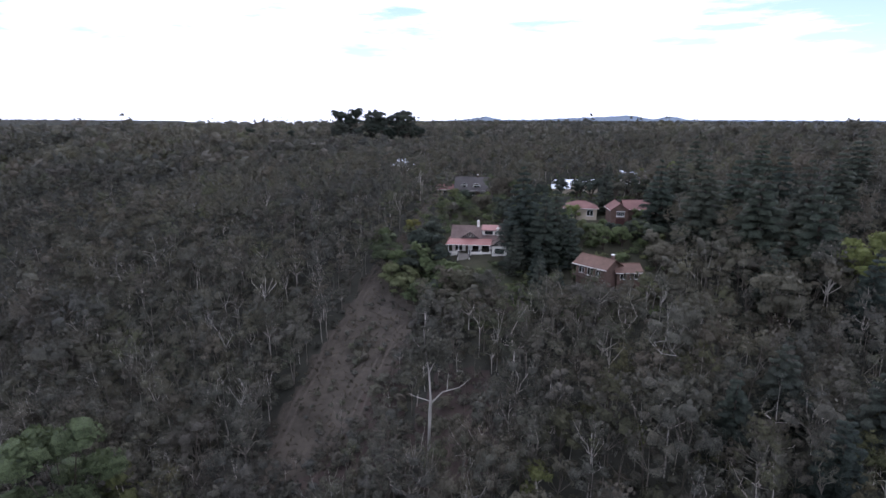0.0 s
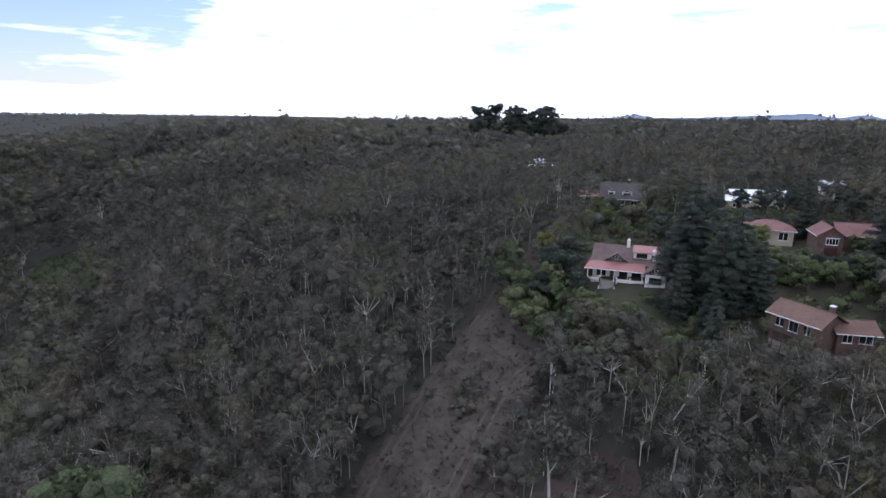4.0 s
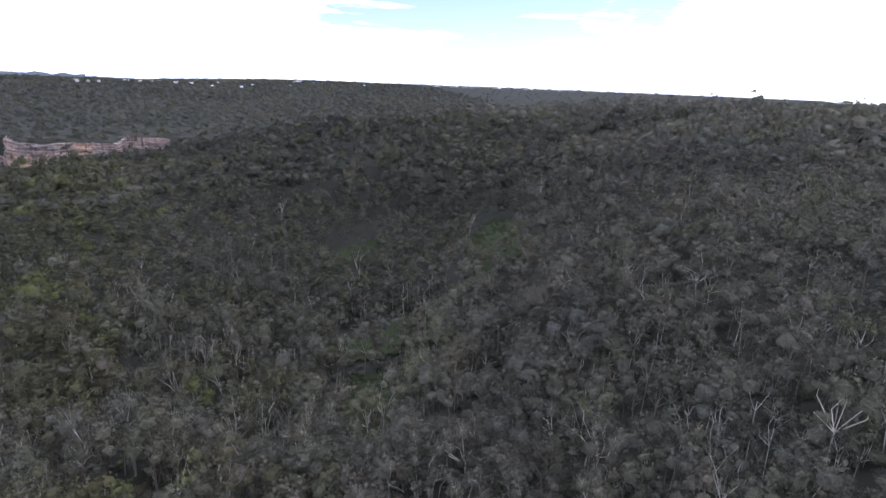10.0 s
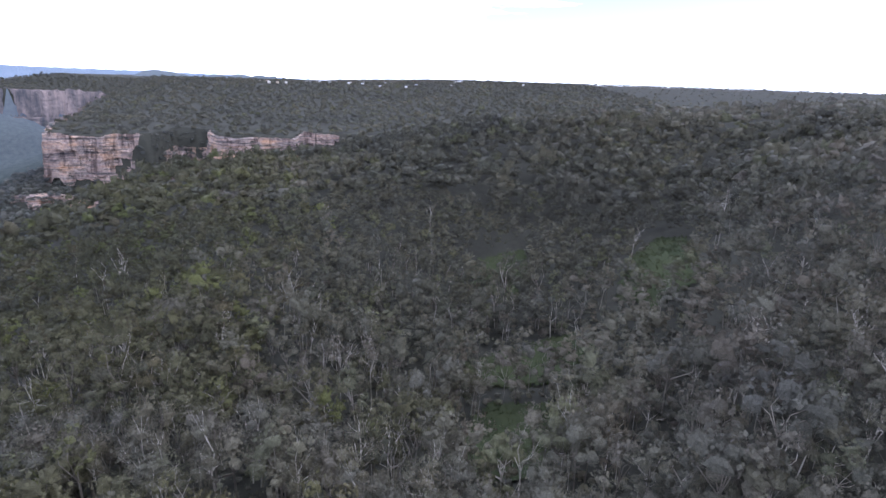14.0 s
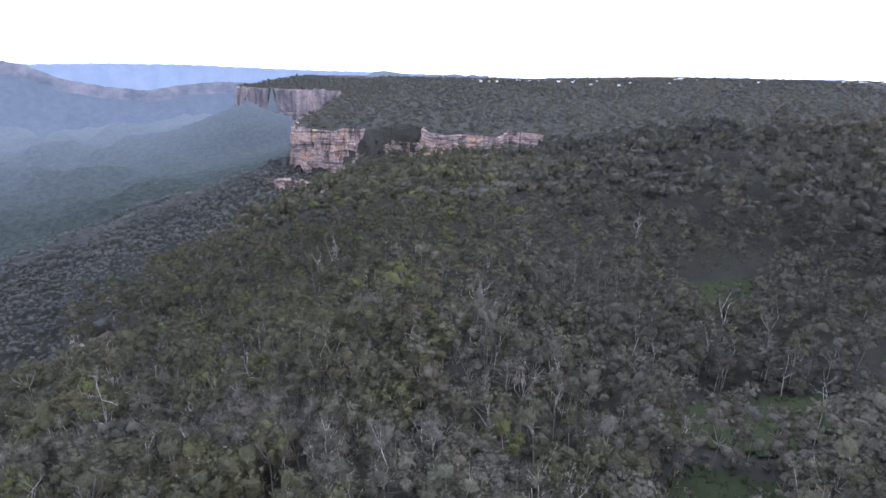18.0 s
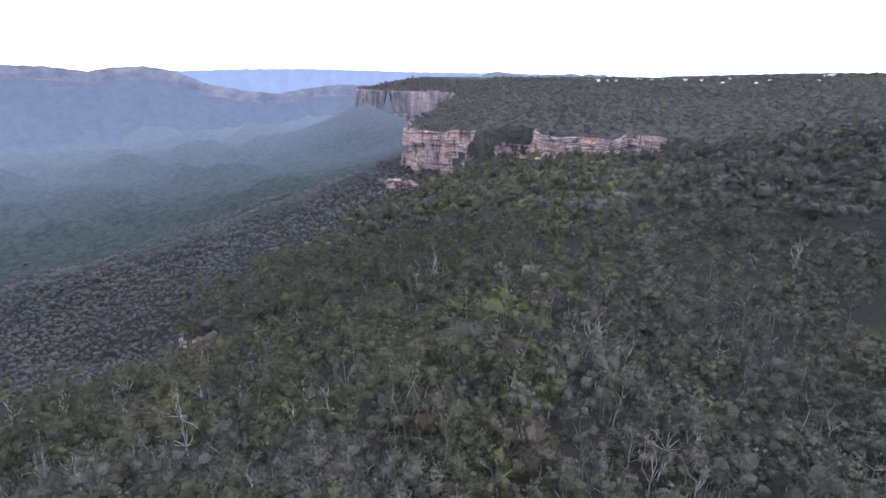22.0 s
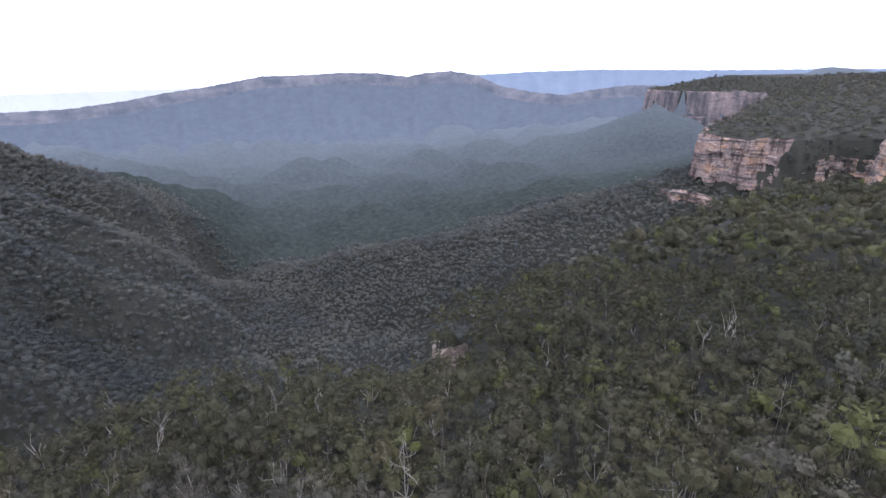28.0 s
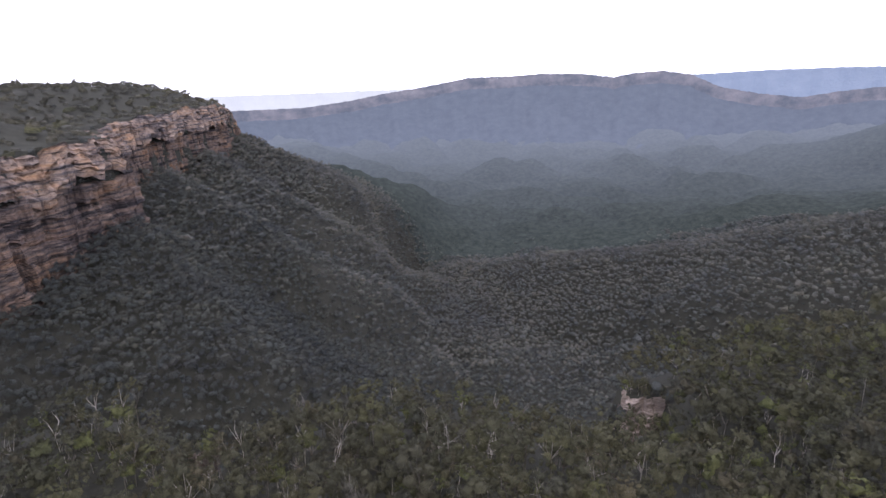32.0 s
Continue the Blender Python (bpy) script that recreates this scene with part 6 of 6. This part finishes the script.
def gable_trusses(parent, x0, x1, y, z0, peak, back):
    """A half-timbered gable: white infill with black lattice, under two roof slopes that run back."""
    mid = (x0 + x1) / 2
    slabs("gable_infill", parent, WHITE_WALL, 0.02, [(x0 + 0.35, y, z0), (x1 - 0.35, y, z0), (mid, y, peak - 0.25), (mid, y + 0.12, peak - 0.25), (x1 - 0.35, y + 0.12, z0)][:4])
    bm = bmesh.new()
    a = [bm.verts.new((x, yy, z)) for yy in (y, y + 0.14) for x, z in ((x0 + 0.3, z0), (x1 - 0.3, z0), (mid, peak - 0.2))]
    for f in ((0, 1, 2), (5, 4, 3), (0, 3, 4, 1), (1, 4, 5, 2), (2, 5, 3, 0)):
        bm.faces.new([a[k] for k in f])
    me = bpy.data.meshes.new("gable_wall")
    bm.to_mesh(me)
    bm.free()
    me.materials.append(WHITE_WALL)
    part("gable_wall", me, parent, "white infill of the gable")
    h, lines = peak - z0, [((x0 + 0.3, y - 0.04, z0 + 0.05), (x1 - 0.3, y - 0.04, z0 + 0.05)), ((mid, y - 0.04, z0), (mid, y - 0.04, peak - 0.3))]
    for k in range(1, 4):
        u = k / 4
        for side in (-1, 1):
            foot = mid + side * (1 - u) * (x1 - x0 - 0.6) / 2
            lines.append(((foot, y - 0.04, z0), (foot, y - 0.04, z0 + h * u * 0.86)))
            lines.append(((mid + side * (1 - u) * (x1 - x0 - 0.6) / 2, y - 0.05, z0), (mid + side * max(0, 0.75 - u) * (x1 - x0 - 0.6) / 2, y - 0.05, z0 + h * min(0.8, u + 0.05) * 0.9)))
            lines.append(((mid + side * (1 - u) * (x1 - x0 - 0.6) / 2, y - 0.06, z0 + h * u * 0.8), (mid + side * (1.1 - u * 0.6) * (x1 - x0 - 0.6) / 2.6, y - 0.06, z0)))
    bars("lattice", parent, BLACK_TIMBER, lines, 0.09, "black timber lattice")
    for side, xe in ((-1, x0), (1, x1)):
        bars("bargeboard", parent, BLACK_TIMBER, [((xe - side * 0.02, y - 0.3, z0 - 0.12), (mid, y - 0.3, peak - 0.02))], 0.12)
    slabs("gable_roof", parent, BROWN_TILE, 0.16, [(x0 - 0.1, y - 0.35, z0 - 0.1), (mid, y - 0.35, peak), (mid, back, peak), (x0 - 0.1, back, z0 - 0.1)],
          [(x1 + 0.1, y - 0.35, z0 - 0.1), (x1 + 0.1, back, z0 - 0.1), (mid, back, peak), (mid, y - 0.35, peak)], label="dark brown tiled gable roof")


def white_house():
    h = new("white_house")
    boxes("foundation", h, WHITE_WALL, (0.6, 17.4, 0.4, 14, -2.0, 0.0), label="white rendered base wall")
    wall_with("wall", h, WHITE_WALL, 1.0, 13.4, 3.0, 3.25, 0, 4.2, [(2.0, 4.2, 0.6, 2.3), (5.2, 6.2, 0.05, 2.2), (7.4, 9.6, 0.6, 2.3), (10.4, 12.6, 0.6, 2.3)])
    for a, b in ((2.0, 4.2), (7.4, 9.6), (10.4, 12.6)):
        window(h, a, b, 3.06, 0.6, 2.3, 3, DARK_TIMBER)
    boxes("door", h, DARK_TIMBER, (5.2, 6.2, 3.08, 3.14, 0.05, 2.2), label="dark front door")
    wall_with("wall", h, WHITE_WALL, 1.0, 1.25, 3.25, 13.6, 0, 4.2, [(5, 6.6, 1, 2.3)])
    wall_with("wall", h, WHITE_WALL, 16.75, 17.0, 3.25, 13.6, 0, 4.2, [(7, 8.6, 1, 2.3)])
    wall_with("wall", h, WHITE_WALL, 1.25, 16.75, 13.35, 13.6, 0, 4.2, [(4, 6, 1, 2.3), (10, 12, 1, 2.3)])
    boxes("upper_floor", h, WHITE_WALL, (1.2, 16.6, 5.6, 12.6, 4.2, 4.4), bevel=0)
    # main roof, brown, ridge along the front
    slabs("main_roof", h, BROWN_TILE, 0.18, [(0.4, 2.7, 4.0), (10.4, 2.7, 4.0), (10.4, 8.6, 7.6), (0.4, 8.6, 7.6)], [(10.4, 2.7, 4.0), (17.4, 2.7, 4.0), (17.4, 5.2, 5.2), (10.4, 5.2, 5.2)],
          [(0.4, 8.6, 7.6), (17.4, 8.6, 7.6), (17.4, 14.4, 4.0), (0.4, 14.4, 4.0)], label="dark brown tiled main roof")
    # left end: a white upper room under the roof's end
    for x, s in ((0.95, -1), (16.9, 1)):
        bm = bmesh.new()
        v = [bm.verts.new((x + dx, y, z)) for dx in (0, 0.2) for y, z in ((3.3, 4.0), (13.6, 4.0), (8.6, 7.3))]
        for f in ((0, 1, 2), (5, 4, 3), (0, 3, 4, 1), (1, 4, 5, 2), (2, 5, 3, 0)):
            bm.faces.new([v[k] for k in f])
        bmesh.ops.recalc_face_normals(bm, faces=bm.faces[:])
        me = bpy.data.meshes.new("end_wall")
        bm.to_mesh(me)
        bm.free()
        me.materials.append(WHITE_WALL)
        part("end_wall", me, h, "white rendered gable end")
    # long dormer with a red roof
    wall_with("dormer_wall", h, WHITE_WALL, 10.5, 17.0, 5.2, 5.35, 5.0, 6.75, [(11.1, 13.6, 5.45, 6.5), (14.6, 16.6, 5.45, 6.5)])
    window(h, 11.1, 13.6, 5.22, 5.45, 6.5, 3, BLACK_TIMBER)
    window(h, 14.6, 16.6, 5.22, 5.45, 6.5, 2, BLACK_TIMBER)
    boxes("dormer_cheek", h, WHITE_WALL, (10.35, 10.5, 5.2, 8.4, 5.0, 6.75), (17.0, 17.15, 5.2, 8.4, 5.0, 6.75), bevel=0)
    slabs("dormer_roof", h, RED_METAL, 0.12, [(10.1, 4.7, 6.85), (17.6, 4.7, 6.85), (17.6, 8.9, 7.8), (10.1, 8.9, 7.8)], label="weathered red metal dormer roof")
    # front cross gable
    gable_trusses(h, 3.6, 9.4, 3.6, 4.5, 6.35, 7.6)
    # verandah
    slabs("verandah_roof", h, RED_METAL, 0.1, [(-0.7, -0.5, 3.15), (13.4, -0.5, 3.15), (13.4, 3.4, 4.35), (0.3, 3.4, 4.35)], [(-0.7, -0.5, 3.15), (0.3, 3.4, 4.35), (0.3, 9.0, 4.35), (-0.7, 9.0, 3.15)],
          label="faded red metal verandah roof")
    boxes("gutter", h, WHITE_TRIM, (-0.75, 13.3, -0.62, -0.5, 2.98, 3.12), bevel=0.02)
    boxes("verandah_floor", h, STONE, (0.0, 13.4, 0.0, 3.0, -0.1, 0.05), bevel=0)
    for x in (0.1, 3.3, 6.4, 9.6, 12.9):
        boxes("verandah_post", h, WHITE_TRIM, (x - 0.1, x + 0.1, 0.05, 0.25, 0.05, 3.1), label="white timber post")
    for a, b in ((0.0, 3.0), (7.0, 13.3)):
        boxes("balustrade", h, WHITE_WALL, (a, b, 0.0, 0.22, 0.05, 0.9), label="white rendered balustrade wall")
        boxes("coping", h, BLACK_TIMBER, (a - 0.03, b + 0.03, -0.04, 0.26, 0.9, 0.97))
    for x in (3.0, 7.0, 10.2, 13.0):
        boxes("pier", h, WHITE_WALL, (x - 0.22, x + 0.22, -0.1, 0.32, -0.4, 1.3), label="white square pier")
    for k in range(7):
        boxes("step", h, STONE, (3.4, 6.6, -0.35 * (k + 1), -0.35 * k, -2.2, -0.05 - 0.18 * k), bevel=0.01)
    for x in (3.2, 6.8):
        slabs("stair_wall", h, WHITE_WALL, 1.6, [(x - 0.12, 0.1, 0.95), (x + 0.12, 0.1, 0.95), (x + 0.12, -2.6, -0.4), (x - 0.12, -2.6, -0.4)], label="white sloping stair wall")
        slabs("stair_coping", h, BLACK_TIMBER, 0.07, [(x - 0.16, 0.1, 1.03), (x + 0.16, 0.1, 1.03), (x + 0.16, -2.65, -0.33), (x - 0.16, -2.65, -0.33)])
    # right wing
    wall_with("wing_wall", h, WHITE_WALL, 13.6, 18.2, -1.4, -1.15, -2.0, 3.2, [(14.5, 17.3, 0.9, 2.4)])
    window(h, 14.5, 17.3, -1.36, 0.9, 2.4, 3, BLACK_TIMBER)
    wall_with("wing_wall", h, WHITE_WALL, 13.6, 13.85, -1.15, 3.0, -2.0, 3.2)
    wall_with("wing_wall", h, WHITE_WALL, 17.95, 18.2, -1.15, 6.0, -2.0, 3.2, [(1.0, 2.4, 0.9, 2.3)])
    boxes("downpipe", h, BLACK_TIMBER, (13.5, 13.58, -1.3, -1.2, -1.8, 3.1), bevel=0)
    gable_trusses(h, 13.2, 18.6, -1.5, 3.2, 5.0, 4.6)
    # chimneys
    for x, y, top in ((8.9, 8.3, 9.0), (15.2, 5.0, 7.4)):
        c = boxes("chimney", h, WHITE_WALL, (x - 0.4, x + 0.4, y - 0.35, y + 0.35, 4.6, top), label="white rendered chimney")
        boxes("chimney_cap", c, WHITE_TRIM, (x - 0.48, x + 0.48, y - 0.43, y + 0.43, top, top + 0.12))
        v = np.array(rod((x, y, top + 0.12), (x, y, top + 0.55), 0.17, 0.14, 8))
        part("chimney_pot", mesh_of("chimney_pot", v, np.arange(len(v)).reshape(-1, 4), [WHITE_TRIM]), c)
    h.matrix_basis = pose(-0.6, 164.6, 7.6, 0, 0, -6)
    return tagged(h, "white half-timbered house with red verandah roof and brown tiled gables", "house")


def cottage(name, place, w, d, tall, rise, roof_mat, wall_mat, label, front=(), left=(), eave=0.6, chimney=None, deck=False, garage=False, hip=False, dormers=()):
    """A plain house: four walls with windows, a gable or hipped roof with its ridge along x."""
    h = new(name)
    boxes("foundation", h, STONE, (0.1, w - 0.1, 0.1, d - 0.1, -2.2, 0.0), bevel=0)
    wall_with("wall", h, wall_mat, 0, w, 0, 0.25, 0, tall, [f[:4] for f in front])
    wall_with("wall", h, wall_mat, 0, w, d - 0.25, d, 0, tall)
    wall_with("wall", h, wall_mat, 0, 0.25, 0.25, d - 0.25, 0, tall, [f[:4] for f in left])
    wall_with("wall", h, wall_mat, w - 0.25, w, 0.25, d - 0.25, 0, tall)
    for a, b, lo, hi in front:
        window(h, a, b, 0.05, lo, hi, max(1, round((b - a) / 0.9)))
    for a, b, lo, hi in left:
        window(h, a, b, 0.05, lo, hi, max(1, round((b - a) / 0.9)), along="y")
    e, m, z0, z1 = eave, d / 2, tall - 0.1, tall + rise
    inset = m + e if hip else 0.0
    slopes = [[(-e, -e, z0), (w + e, -e, z0), (w + e - inset, m, z1), (-e + inset, m, z1)], [(w + e, d + e, z0), (-e, d + e, z0), (-e + inset, m, z1), (w + e - inset, m, z1)]]
    if hip:
        slopes += [[(-e, d + e, z0), (-e, -e, z0), (-e + inset, m, z1)], [(w + e, -e, z0), (w + e, d + e, z0), (w + e - inset, m, z1)]]
    else:
        for x in (0.0, w - 0.2):
            bm = bmesh.new()
            v = [bm.verts.new((x + dx, y, z)) for dx in (0, 0.2) for y, z in ((0.05, tall), (d - 0.05, tall), (m, z1 - 0.3))]
            for f in ((0, 1, 2), (5, 4, 3), (0, 3, 4, 1), (1, 4, 5, 2), (2, 5, 3, 0)):
                bm.faces.new([v[k] for k in f])
            bmesh.ops.recalc_face_normals(bm, faces=bm.faces[:])
            me = bpy.data.meshes.new("end_wall")
            bm.to_mesh(me)
            bm.free()
            me.materials.append(wall_mat)
            part("end_wall", me, h)
    slabs("roof", h, roof_mat, 0.16, *slopes)
    bars("ridge_cap", h, roof_mat, [((-e + inset, m, z1 + 0.02), (w + e - inset, m, z1 + 0.02))], 0.12)
    boxes("gutter", h, WHITE_TRIM, (-e, w + e, -e - 0.1, -e, z0 - 0.16, z0 - 0.03), bevel=0)
    for x0, x1, z in dormers:
        mid = (x0 + x1) / 2
        y = m * (z - tall) / rise * 0.75
        wall_with("dormer_wall", h, WHITE_TRIM, x0, x1, y, y + 0.15, z - 0.5, z + 1.2, [(x0 + 0.3, x1 - 0.3, z - 0.05, z + 1.0)])
        window(h, x0 + 0.3, x1 - 0.3, y + 0.02, z - 0.05, z + 1.0, 2)
        slabs("dormer_roof", h, roof_mat, 0.1, [(x0 - 0.25, y - 0.3, z + 1.15), (mid, y - 0.3, z + 2.1), (mid, m, z + 2.1), (x0 - 0.25, m, z + 1.15)], [(x1 + 0.25, y - 0.3, z + 1.15), (x1 + 0.25, m, z + 1.15), (mid, m, z + 2.1), (mid, y - 0.3, z + 2.1)])
        bars("bargeboard", h, WHITE_TRIM, [((x0 - 0.25, y - 0.32, z + 1.1), (mid, y - 0.32, z + 2.05)), ((x1 + 0.25, y - 0.32, z + 1.1), (mid, y - 0.32, z + 2.05))], 0.07, "white bargeboard")
    if chimney:
        x, y = chimney
        c = boxes("chimney", h, wall_mat, (x - 0.35, x + 0.35, y - 0.35, y + 0.35, tall, z1 + 0.8))
        boxes("chimney_cap", c, WHITE_TRIM, (x - 0.42, x + 0.42, y - 0.42, y + 0.42, z1 + 0.8, z1 + 1.0))
    if deck:
        boxes("deck", h, DARK_TIMBER, (0, w, -1.7, 0, 2.35, 2.5), bevel=0)
        for k in range(6):
            x = 0.1 + k * (w - 0.2) / 5
            boxes("deck_post", h, DARK_TIMBER, (x - 0.06, x + 0.06, -1.65, -1.53, -2.0, tall - 0.1), bevel=0)
        boxes("deck_rail", h, DARK_TIMBER, (0, w, -1.66, -1.58, 3.4, 3.48), (0, w, -1.66, -1.58, 2.75, 2.8), (0, w, -1.66, -1.58, 3.05, 3.1), bevel=0)
    if garage:
        boxes("garage_door", h, DARK_RED, (garage[0], garage[1], -0.03, 0.02, 0.05, 2.2), label="dark red garage door", bevel=0)
    h.matrix_basis = place
    return tagged(h, label, "house")


DARK_RED = plain("dark_red_paint", (0.055, 0.024, 0.022), (0.08, 0.036, 0.033), 0.5, 0.5, 0.3)
white_house()
# long brown house with a balcony, and its lower end
cottage("brick_house", pose(33.2, 138.4, 6.6, 0, 0, -50), 8.8, 6.2, 5.3, 2.0, ORANGE_TILE, BRICK, "long brown brick house with terracotta roof and timber balcony",
        [(0.8, 2.6, 2.9, 4.6), (3.4, 5.2, 2.7, 4.7), (6.0, 7.4, 2.9, 4.6)], [(2.2, 4.2, 3.1, 4.5)], 0.8, (8.0, 4.2), True)
cottage("brick_annex", pose(42.6, 133.8, 6.2, 0, 0, 4), 6.0, 5.0, 4.4, 1.6, ORANGE_TILE, BRICK, "lower brown brick annex with terracotta roof", [(0.8, 2.4, 2.4, 4.0), (3.4, 5.6, 2.4, 4.0)], [], 0.7)
# brick house with a front gable over a garage, and its neighbour
cottage("brick_house", pose(59.5, 183.5, 14.0, 0, 0, -4), 13, 8, 4.9, 2.5, PINK_TILE, BRICK, "brown brick house with faded red tiled roof", [(5.5, 7.5, 2.9, 4.3), (9.5, 11.5, 2.9, 4.3)], [], 0.6)
cottage("brick_gable", pose(54.2, 188.2, 14.0, 0, 0, -94), 8.5, 5.4, 5.2, 2.2, PINK_TILE, BRICK, "brick front wing with white window over a dark garage door", [], [], 0.5)
wing = new("bay_window")
window(wing, 0, 2.6, 0, 0, 1.6, 4)
boxes("hood", wing, WHITE_TRIM, (-0.2, 2.8, -0.25, 0.0, 1.6, 1.75))
boxes("garage_door", wing, DARK_RED, (-0.1, 2.7, 0.02, 0.1, -2.9, -0.7), label="dark red garage door", bevel=0)
wing.matrix_basis = pose(55.3, 179.35, 17.0, 0, 0, -4)
tagged(wing, "white-framed bay window above a dark red garage door", "window")
cottage("brick_house", pose(40.5, 191, 13.2, 0, 0, -10), 11, 8, 5.0, 2.0, PINK_TILE, CREAM, "cream brick house with hipped red tiled roof", [(7.6, 9.8, 2.2, 4.4), (2, 4, 2.8, 4.2)], [], 0.7, None, False, False, True)
# grey-roofed house with two white dormers
cottage("dormer_house", pose(2.5, 228.5, 16.4, 0, 0, -2), 14, 10, 3.0, 5.2, GREY_TILE, DARK_TIMBER, "dark house with steep grey roof and white-trimmed dormers", [(1.5, 3.2, 0.8, 2.3), (5, 8, 0.8, 2.3), (10, 12, 0.8, 2.3)], [], 0.8, (9, 5), False, False, False,
        [(2.2, 4.4, 4.2), (7.0, 10.2, 4.0)])
cottage("red_cottage", pose(-5.5, 248, 14.5, 0, 0, 10), 7, 6, 3.0, 1.8, PINK_TILE, CREAM, "small cottage with faded red roof among trees", [(2.4, 4.6, 0.9, 2.3)], [], 0.6)
# pale roofs farther back
cottage("pale_roofed_house", pose(48, 243, 16.4, 0, 0, 4), 18, 9, 4.0, 1.6, WHITE_METAL, CREAM, "house with long pale metal roof", [(2, 4, 1.2, 2.8), (9, 12, 1.2, 2.8)], [], 0.6)
cottage("pale_roofed_house", pose(44, 234, 16.4, 0, 0, -8), 7, 7, 3.4, 1.4, WHITE_METAL, CREAM, "house with pale blue-grey metal roof", [(2, 4, 1.0, 2.4)], [], 0.5)
cottage("white_cottage", pose(82, 264, 17.6, 0, 0, -14), 11, 8, 3.6, 3.2, WHITE_METAL, WHITE_WALL, "white weatherboard cottage with steep pale gable", [(2, 4, 1.0, 2.6), (6, 8, 1.0, 2.6)], [(3, 5, 1.0, 2.6)], 0.5)
cottage("white_cottage", pose(-36, 334, 17.5, 0, 0, 12), 15, 10, 4.0, 3.0, WHITE_METAL, WHITE_WALL, "white house with pale hipped roof showing above the forest", [(2, 4, 1.0, 2.6), (6, 9, 1.0, 2.6)], [(3, 5, 1.0, 2.6)], 0.6, None, False, False, True)

# the far town along the western plateau
spare = random.Random(12)
pair = []
for k, (roof, wall) in enumerate(((WHITE_METAL, WHITE_WALL), (PINK_TILE, CREAM), (GREY_TILE, WHITE_WALL))):
    pair.append(cottage("town_house", pose(-2260 - 30 * k, -60 + 30 * k, 20), 15, 10, 5.5, 3, roof, wall, ("pale-roofed white house of the far town", "red-roofed cream house of the far town", "grey-roofed white house of the far town")[k],
                        [(2, 5, 1.5, 3.8), (8, 12, 1.5, 3.8)], [(3, 7, 1.5, 3.8)], 0.8))
    pair[-1]["group"] = "houses of the far town"
for n in range(48):
    x_ = spare.uniform(-2750, -2150)
    y_ = spare.uniform(-300, 1250)
    copy_thing(spare.choice((pair[0], pair[0], pair[1], pair[2])), pose(x_, y_, float(ground(x_, y_)) + spare.uniform(2, 6.5), 0, 0, spare.uniform(30, 150))).scale = (0.6, 0.6, 0.6)
